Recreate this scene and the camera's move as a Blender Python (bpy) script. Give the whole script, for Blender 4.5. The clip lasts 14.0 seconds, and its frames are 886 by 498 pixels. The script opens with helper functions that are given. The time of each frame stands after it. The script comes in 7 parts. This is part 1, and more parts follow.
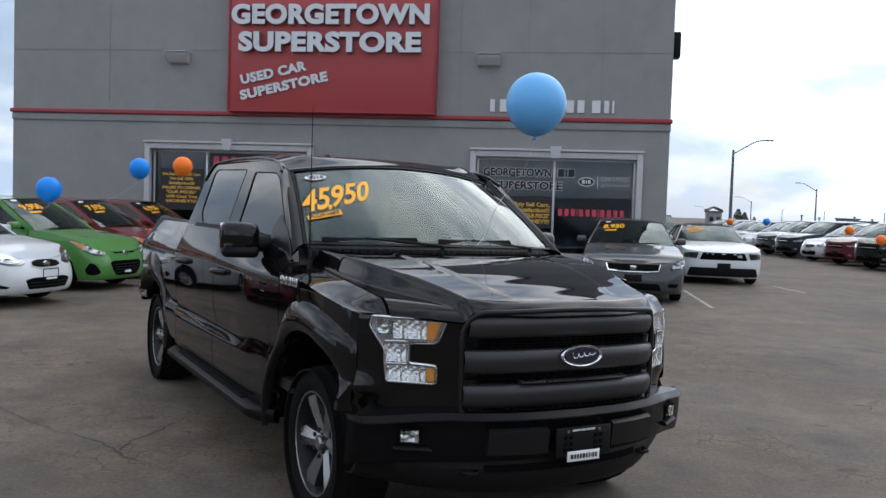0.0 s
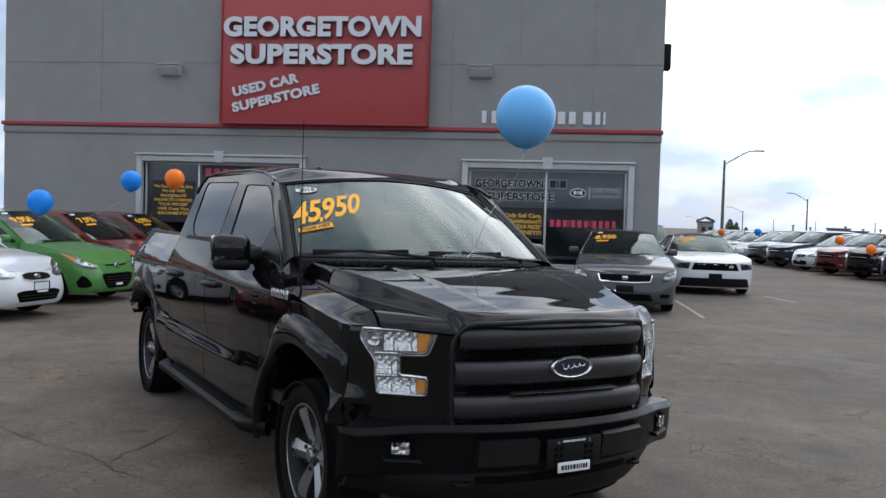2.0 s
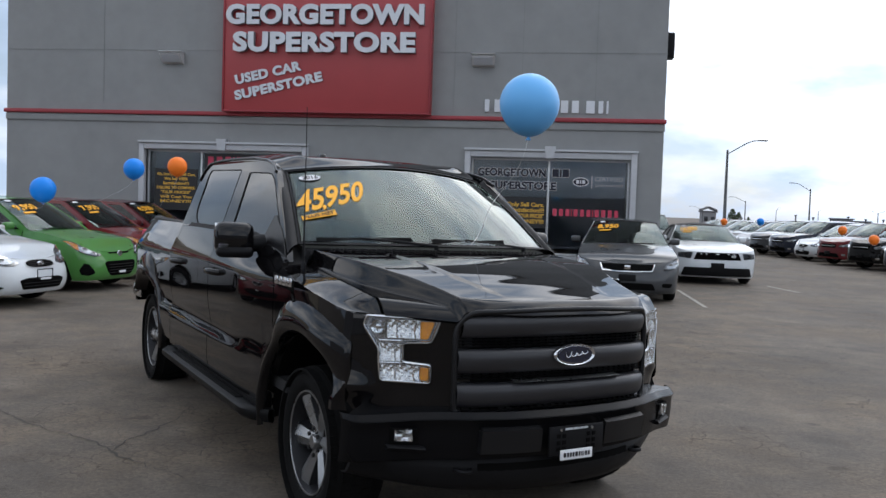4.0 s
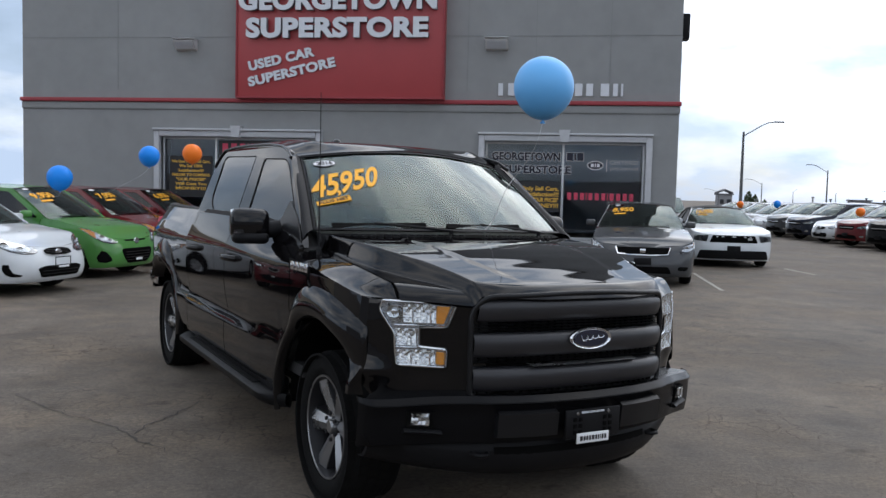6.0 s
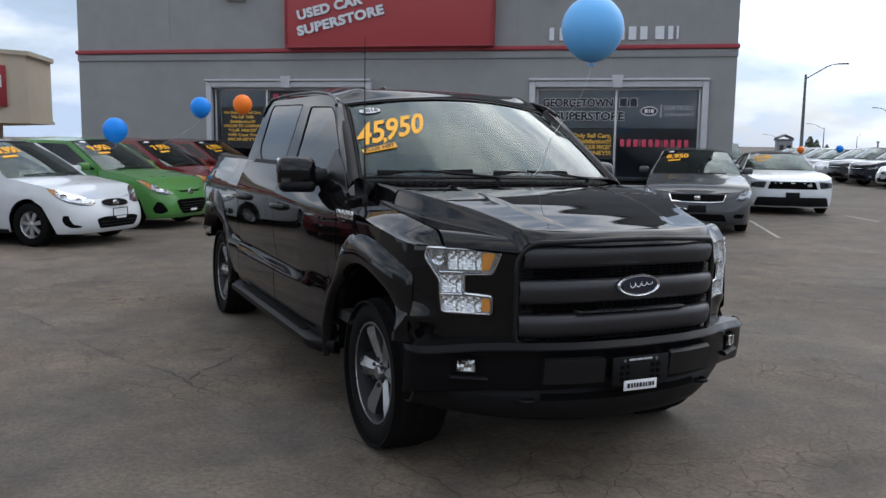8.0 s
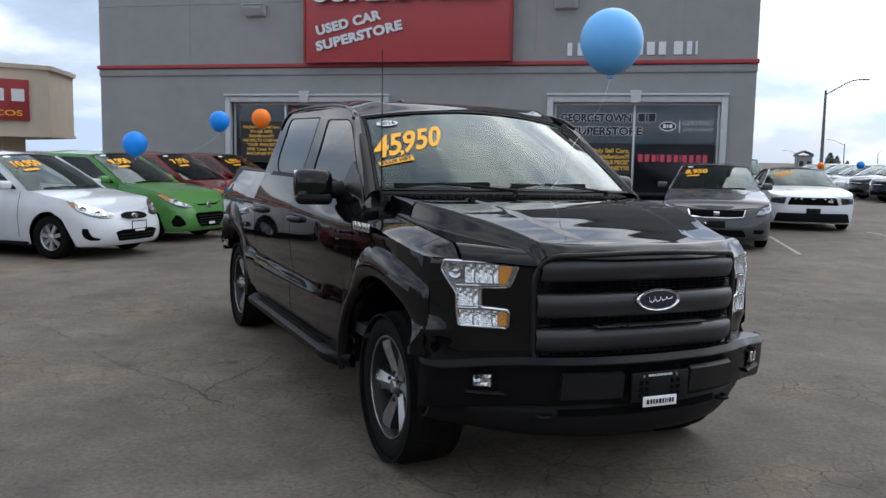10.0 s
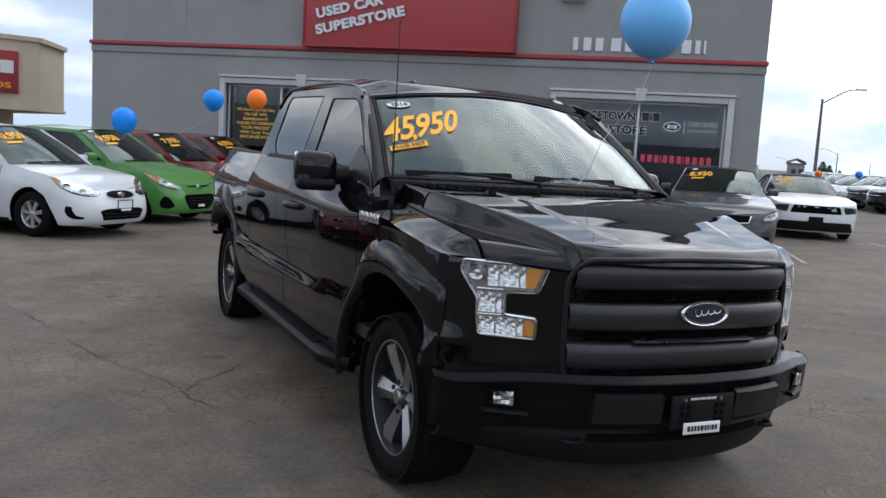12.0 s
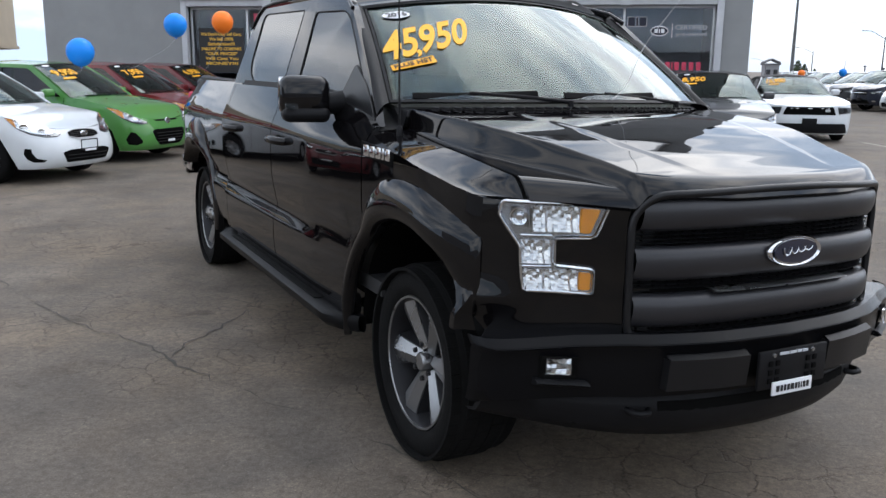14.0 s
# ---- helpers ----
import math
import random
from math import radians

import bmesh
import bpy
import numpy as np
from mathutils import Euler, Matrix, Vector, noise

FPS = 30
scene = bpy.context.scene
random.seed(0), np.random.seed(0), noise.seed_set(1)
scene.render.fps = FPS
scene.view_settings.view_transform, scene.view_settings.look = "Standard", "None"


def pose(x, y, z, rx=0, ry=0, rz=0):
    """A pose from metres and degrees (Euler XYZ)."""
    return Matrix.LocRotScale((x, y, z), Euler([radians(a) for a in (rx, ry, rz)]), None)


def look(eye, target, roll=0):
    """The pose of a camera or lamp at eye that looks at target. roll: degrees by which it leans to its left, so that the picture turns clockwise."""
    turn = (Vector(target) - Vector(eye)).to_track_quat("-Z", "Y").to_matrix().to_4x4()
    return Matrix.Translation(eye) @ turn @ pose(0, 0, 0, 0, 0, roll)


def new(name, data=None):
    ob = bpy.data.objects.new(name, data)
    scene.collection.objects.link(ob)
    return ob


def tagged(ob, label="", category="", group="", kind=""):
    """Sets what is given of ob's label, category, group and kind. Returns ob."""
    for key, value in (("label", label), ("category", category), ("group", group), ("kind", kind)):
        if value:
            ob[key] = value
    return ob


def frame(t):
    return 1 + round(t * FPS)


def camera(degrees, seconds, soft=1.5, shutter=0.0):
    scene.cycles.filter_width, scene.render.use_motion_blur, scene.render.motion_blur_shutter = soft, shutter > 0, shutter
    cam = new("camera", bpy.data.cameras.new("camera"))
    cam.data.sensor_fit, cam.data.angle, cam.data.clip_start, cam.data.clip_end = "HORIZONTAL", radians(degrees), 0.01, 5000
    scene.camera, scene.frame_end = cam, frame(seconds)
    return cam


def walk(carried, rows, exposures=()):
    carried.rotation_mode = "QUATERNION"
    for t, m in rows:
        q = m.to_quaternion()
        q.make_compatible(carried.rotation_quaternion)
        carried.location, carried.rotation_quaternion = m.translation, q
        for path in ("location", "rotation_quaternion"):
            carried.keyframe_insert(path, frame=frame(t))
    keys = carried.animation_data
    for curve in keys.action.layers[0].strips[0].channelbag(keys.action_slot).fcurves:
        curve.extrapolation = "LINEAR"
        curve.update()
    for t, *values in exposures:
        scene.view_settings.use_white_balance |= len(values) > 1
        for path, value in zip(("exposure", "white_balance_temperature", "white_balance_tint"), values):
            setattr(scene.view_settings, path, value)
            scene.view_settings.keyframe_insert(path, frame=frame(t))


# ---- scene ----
LENS = 55.3
cam = camera(LENS, 14.0)

# The black pickup stands at the origin: front axle over (0, 0), tyres on the ground.
SITE = pose(0, 0, 0, -0.25, 0.70, 34)

# seconds, eye, target, roll, all in the pickup's own axes
PATH = [
    (0, (-2.366, -3.842, 1.523), (-1.384, -2.101, 1.449), 2.4),
    (0.5, (-2.372, -3.853, 1.525), (-1.387, -2.113, 1.461), 2.5),
    (1, (-2.373, -3.861, 1.525), (-1.385, -2.124, 1.465), 2.4),
    (1.5, (-2.369, -3.868, 1.528), (-1.383, -2.129, 1.475), 2.2),
    (2, (-2.364, -3.863, 1.528), (-1.368, -2.129, 1.481), 2.2),
    (2.5, (-2.371, -3.866, 1.529), (-1.368, -2.137, 1.483), 2.3),
    (3, (-2.372, -3.866, 1.525), (-1.372, -2.135, 1.474), 2.3),
    (5.5, (-2.372, -3.86, 1.522), (-1.4, -2.114, 1.416), 2.1),
    (6, (-2.374, -3.862, 1.521), (-1.411, -2.112, 1.411), 1.9),
    (6.5, (-2.374, -3.866, 1.522), (-1.413, -2.116, 1.411), 2.0),
    (7, (-2.37, -3.862, 1.518), (-1.42, -2.107, 1.387), 1.9),
    (7.5, (-2.35, -3.853, 1.514), (-1.436, -2.084, 1.329), 1.3),
    (8, (-2.335, -3.85, 1.507), (-1.483, -2.056, 1.275), 1.3),
    (8.5, (-2.325, -3.859, 1.512), (-1.495, -2.045, 1.371), 2.0),
    (8.7, (-2.326, -3.878, 1.497), (-1.516, -2.056, 1.336), 1.2),
    (10.8, (-2.338, -3.697, 1.49), (-1.492, -1.899, 1.266), 2.4),
    (11, (-2.37, -3.641, 1.485), (-1.439, -1.886, 1.25), 2.5),
    (11.5, (-2.373, -3.547, 1.476), (-1.382, -1.826, 1.24), 3.5),
    (12, (-2.25, -3.373, 1.46), (-1.41, -1.571, 1.247), 3.9),
    (12.5, (-2.196, -3.252, 1.464), (-1.469, -1.409, 1.193), 3.4),
    (13, (-2.219, -3.032, 1.481), (-1.242, -1.304, 1.239), 1.8),
    (13.5, (-2.263, -2.914, 1.475), (-1.173, -1.272, 1.132), 3.2),
    (14, (-2.157, -2.76, 1.458), (-1.276, -1.01, 1.059), 1.1),
]
walk(cam, [(t, SITE @ look(eye, target, roll)) for t, eye, target, roll in PATH],
     [(t, stops, 6500, 11.5) for t, stops in ((0, 0.0), (8.7, 0.0), (10.8, 0.15), (12.0, 0.15), (12.5, 0.16), (13.0, 0.32), (14.0, 0.50))])

# ---- world, sun ----
SUN_AZ, SUN_EL = 38.0, 46.0   # degrees from +y towards +x, and above the horizon
world = bpy.data.worlds.new("sky")
scene.world = world
world.use_nodes = True
wn, wl = world.node_tree.nodes, world.node_tree.links
wn.clear()
w_out = wn.new("ShaderNodeOutputWorld")
w_bg = wn.new("ShaderNodeBackground")
w_sky = wn.new("ShaderNodeTexSky")
w_sky.sky_type, w_sky.sun_disc = "NISHITA", False
w_sky.sun_elevation, w_sky.sun_rotation = radians(SUN_EL), radians(SUN_AZ)
w_co = wn.new("ShaderNodeTexCoord")
w_map = wn.new("ShaderNodeMapping")
w_map.inputs["Scale"].default_value = (1.0, 1.0, 2.6)
w_noise = wn.new("ShaderNodeTexNoise")
w_noise.inputs["Scale"].default_value, w_noise.inputs["Detail"].default_value = 2.3, 7.0
w_noise.inputs["Roughness"].default_value = 0.58
w_ramp = wn.new("ShaderNodeValToRGB")
w_ramp.color_ramp.elements[0].position, w_ramp.color_ramp.elements[1].position = 0.27, 0.52
w_tone = wn.new("ShaderNodeValToRGB")       # light and dark parts of the clouds
w_tone.color_ramp.elements[0].position, w_tone.color_ramp.elements[1].position = 0.38, 0.68
w_tone.color_ramp.elements[0].color = (5.7, 7.2, 9.4, 1)
w_tone.color_ramp.elements[1].color = (17.0, 17.2, 17.4, 1)
w_noise2 = wn.new("ShaderNodeTexNoise")
w_noise2.inputs["Scale"].default_value, w_noise2.inputs["Detail"].default_value = 4.1, 6.0
w_mix = wn.new("ShaderNodeMix")
w_mix.data_type = "RGBA"
wl.new(w_co.outputs["Generated"], w_map.inputs["Vector"])
wl.new(w_map.outputs["Vector"], w_noise.inputs["Vector"])
wl.new(w_map.outputs["Vector"], w_noise2.inputs["Vector"])
wl.new(w_noise.outputs["Fac"], w_ramp.inputs["Fac"])
w_xyz = wn.new("ShaderNodeSeparateXYZ")
w_low = wn.new("ShaderNodeMapRange")
w_low.interpolation_type = "SMOOTHSTEP"
w_low.inputs["From Min"].default_value, w_low.inputs["From Max"].default_value = 0.02, 0.13
w_low.inputs["To Min"].default_value, w_low.inputs["To Max"].default_value = -0.10, 0.0
w_sum = wn.new("ShaderNodeMath")
wl.new(w_co.outputs["Generated"], w_xyz.inputs["Vector"])
wl.new(w_xyz.outputs["Z"], w_low.inputs["Value"])
wl.new(w_noise2.outputs["Fac"], w_sum.inputs[0])
wl.new(w_low.outputs["Result"], w_sum.inputs[1])
wl.new(w_sum.outputs[0], w_tone.inputs["Fac"])
wl.new(w_ramp.outputs["Color"], w_mix.inputs["Factor"])
wl.new(w_sky.outputs["Color"], w_mix.inputs["A"])
wl.new(w_tone.outputs["Color"], w_mix.inputs["B"])
# thin cloud before the sun is brightest round it
w_dot = wn.new("ShaderNodeVectorMath")
w_dot.operation = "DOT_PRODUCT"
w_dot.inputs[1].default_value = (math.sin(radians(SUN_AZ)) * math.cos(radians(SUN_EL)), math.cos(radians(SUN_AZ)) * math.cos(radians(SUN_EL)), math.sin(radians(SUN_EL)))
w_glow = wn.new("ShaderNodeMapRange")
w_glow.interpolation_type = "SMOOTHERSTEP"
w_glow.inputs["From Min"].default_value, w_glow.inputs["From Max"].default_value = 0.45, 1.0
w_glow.inputs["To Min"].default_value, w_glow.inputs["To Max"].default_value = 0.92, 1.4
w_gain = wn.new("ShaderNodeVectorMath")
w_gain.operation = "SCALE"
wl.new(w_co.outputs["Generated"], w_dot.inputs[0])
wl.new(w_dot.outputs["Value"], w_glow.inputs["Value"])
wl.new(w_mix.outputs["Result"], w_gain.inputs[0])
wl.new(w_glow.outputs["Result"], w_gain.inputs["Scale"])
wl.new(w_gain.outputs["Vector"], w_bg.inputs["Color"])
wl.new(w_bg.outputs["Background"], w_out.inputs["Surface"])
w_bg.inputs["Strength"].default_value = 0.107

sun = new("sun", bpy.data.lights.new("sun", "SUN"))
sun.data.energy, sun.data.angle, sun.data.color = 0.70, radians(60), (1.0, 0.97, 0.92)
sun_way = Vector((math.sin(radians(SUN_AZ)) * math.cos(radians(SUN_EL)), math.cos(radians(SUN_AZ)) * math.cos(radians(SUN_EL)), math.sin(radians(SUN_EL))))
sun.matrix_world = look(sun_way * 50, (0, 0, 0))

# ---- materials ----
def material(name, color, rough=0.5, metal=0.0, coat=0.0, vary=0.0, scale=8.0, bump=0.0, bump_scale=60.0, spec=0.5, ior=1.5,
             trans=0.0, coat_ior=1.45, tint=(1, 1, 1), rough_vary=0.0):
    """A procedural material: colour varied at two scales, roughness wear and fine relief."""
    m = bpy.data.materials.new(name)
    m.use_nodes = True
    n, l = m.node_tree.nodes, m.node_tree.links
    b = n["Principled BSDF"]
    b.inputs["Base Color"].default_value = (*color, 1)
    b.inputs["Roughness"].default_value, b.inputs["Metallic"].default_value = rough, metal
    b.inputs["Coat Weight"].default_value, b.inputs["Coat Roughness"].default_value = coat, 0.03
    b.inputs["Specular IOR Level"].default_value, b.inputs["IOR"].default_value = spec, ior
    b.inputs["Transmission Weight"].default_value, b.inputs["Coat IOR"].default_value = trans, coat_ior
    b.inputs["Specular Tint"].default_value = (*tint, 1)
    co = n.new("ShaderNodeTexCoord")
    if vary or rough_vary:
        a, c = n.new("ShaderNodeTexNoise"), n.new("ShaderNodeTexNoise")
        a.inputs["Scale"].default_value, a.inputs["Detail"].default_value = scale, 6
        c.inputs["Scale"].default_value, c.inputs["Detail"].default_value = scale * 0.12, 3
        add = n.new("ShaderNodeMath")
        l.new(co.outputs["Object"], a.inputs["Vector"])
        l.new(co.outputs["Object"], c.inputs["Vector"])
        l.new(a.outputs["Fac"], add.inputs[0])
        l.new(c.outputs["Fac"], add.inputs[1])
    if vary:
        mr = n.new("ShaderNodeMapRange")
        mr.inputs["From Min"].default_value, mr.inputs["From Max"].default_value = 0.6, 1.4
        mr.inputs["To Min"].default_value, mr.inputs["To Max"].default_value = 1 - vary, 1 + vary
        hsv = n.new("ShaderNodeHueSaturation")
        hsv.inputs["Color"].default_value = (*color, 1)
        l.new(add.outputs[0], mr.inputs["Value"])
        l.new(mr.outputs["Result"], hsv.inputs["Value"])
        l.new(hsv.outputs["Color"], b.inputs["Base Color"])
    if rough_vary:
        mr2 = n.new("ShaderNodeMapRange")
        mr2.inputs["From Min"].default_value, mr2.inputs["From Max"].default_value = 0.6, 1.4
        mr2.inputs["To Min"].default_value, mr2.inputs["To Max"].default_value = max(rough - rough_vary, 0.02), rough + rough_vary
        l.new(add.outputs[0], mr2.inputs["Value"])
        l.new(mr2.outputs["Result"], b.inputs["Roughness"])
    if bump:
        t, bp = n.new("ShaderNodeTexNoise"), n.new("ShaderNodeBump")
        t.inputs["Scale"].default_value, t.inputs["Detail"].default_value = bump_scale, 5
        bp.inputs["Strength"].default_value, bp.inputs["Distance"].default_value = bump, 0.01
        l.new(co.outputs["Object"], t.inputs["Vector"])
        l.new(t.outputs["Fac"], bp.inputs["Height"])
        l.new(bp.outputs["Normal"], b.inputs["Normal"])
    return m


def paint(name, color, rough=0.35, flake=0.06, coat=1.0, spec=0.08):
    return material(name, color, rough=rough, coat=coat, vary=flake, scale=5, rough_vary=0.05, bump=0.0015, bump_scale=4, spec=spec)


def asphalt():
    m = bpy.data.materials.new("asphalt")
    m.use_nodes = True
    n, l = m.node_tree.nodes, m.node_tree.links
    b = n["Principled BSDF"]
    co = n.new("ShaderNodeTexCoord")

    def noise_tex(scale, detail=5, rough=0.55):
        t = n.new("ShaderNodeTexNoise")
        t.inputs["Scale"].default_value, t.inputs["Detail"].default_value, t.inputs["Roughness"].default_value = scale, detail, rough
        l.new(co.outputs["Object"], t.inputs["Vector"])
        return t

    def remap(src, a, b2, c, d):
        r = n.new("ShaderNodeMapRange")
        r.inputs["From Min"].default_value, r.inputs["From Max"].default_value = a, b2
        r.inputs["To Min"].default_value, r.inputs["To Max"].default_value = c, d
        l.new(src, r.inputs["Value"])
        return r.outputs["Result"]

    def mul(x, y, op="MULTIPLY"):
        k = n.new("ShaderNodeMath")
        k.operation = op
        l.new(x, k.inputs[0])
        l.new(y, k.inputs[1])
        return k.outputs[0]

    large, mid, grain = noise_tex(0.35, 4), noise_tex(2.2, 6, 0.65), noise_tex(130, 3)
    stain = noise_tex(0.9, 5, 0.6)
    v = mul(mul(remap(large.outputs["Fac"], 0.3, 0.7, 0.74, 1.26), remap(mid.outputs["Fac"], 0.28, 0.72, 0.56, 1.44)), remap(grain.outputs["Fac"], 0.25, 0.75, 0.72, 1.3))
    v = mul(v, remap(stain.outputs["Fac"], 0.58, 0.72, 1.0, 0.62))
    spot = noise_tex(3.6, 3, 0.5)
    v = mul(v, remap(spot.outputs["Fac"], 0.66, 0.74, 1.0, 0.6))
    gravel = noise_tex(34, 4, 0.7)
    v = mul(v, remap(gravel.outputs["Fac"], 0.3, 0.7, 0.70, 1.30))
    chips = noise_tex(75, 2, 0.5)                 # pale stones in the worn surface
    v = mul(v, remap(chips.outputs["Fac"], 0.64, 0.72, 1.0, 1.5))
    # a net of fine cracks, warped, that comes and goes
    warp = n.new("ShaderNodeMix")
    warp.data_type = "VECTOR"
    warp.inputs["Factor"].default_value = 0.22
    wn2 = noise_tex(2.2, 6, 0.65)
    l.new(co.outputs["Object"], warp.inputs["A"])
    l.new(wn2.outputs["Color"], warp.inputs["B"])
    vor = n.new("ShaderNodeTexVoronoi")
    vor.feature = "DISTANCE_TO_EDGE"
    vor.inputs["Scale"].default_value = 6.5
    l.new(warp.outputs["Result"], vor.inputs["Vector"])
    line = remap(vor.outputs["Distance"], 0.0, 0.028, 1.0, 0.0)
    where = remap(noise_tex(0.55, 4, 0.7).outputs["Fac"], 0.46, 0.62, 0.0, 0.85)
    crack = mul(line, where)
    dark = remap(crack, 0.0, 1.0, 1.0, 0.35)
    v = mul(v, dark)
    col = n.new("ShaderNodeMix")
    col.data_type = "RGBA"
    col.inputs["A"].default_value = (0.0, 0.0, 0.0, 1)
    col.inputs["B"].default_value = (0.221, 0.186, 0.152, 1)
    half = remap(v, 0.0, 2.0, 0.0, 1.0)
    l.new(half, col.inputs["Factor"])
    dust = n.new("ShaderNodeMix")                 # sandy dust over the grey
    dust.data_type = "RGBA"
    dust.blend_type = "MULTIPLY"
    dust.inputs["B"].default_value = (1.07, 1.0, 0.90, 1)
    l.new(remap(noise_tex(0.6, 5, 0.65).outputs["Fac"], 0.42, 0.62, 0.0, 1.0), dust.inputs["Factor"])
    l.new(col.outputs["Result"], dust.inputs["A"])
    l.new(dust.outputs["Result"], b.inputs["Base Color"])
    l.new(remap(mid.outputs["Fac"], 0.3, 0.7, 0.72, 0.95), b.inputs["Roughness"])
    b.inputs["Specular IOR Level"].default_value = 0.35
    h = mul(remap(grain.outputs["Fac"], 0, 1, 0, 1), remap(crack, 0, 1, 0, -3.0), "ADD")
    bp = n.new("ShaderNodeBump")
    bp.inputs["Strength"].default_value, bp.inputs["Distance"].default_value = 0.55, 0.004
    l.new(h, bp.inputs["Height"])
    l.new(bp.outputs["Normal"], b.inputs["Normal"])
    return m


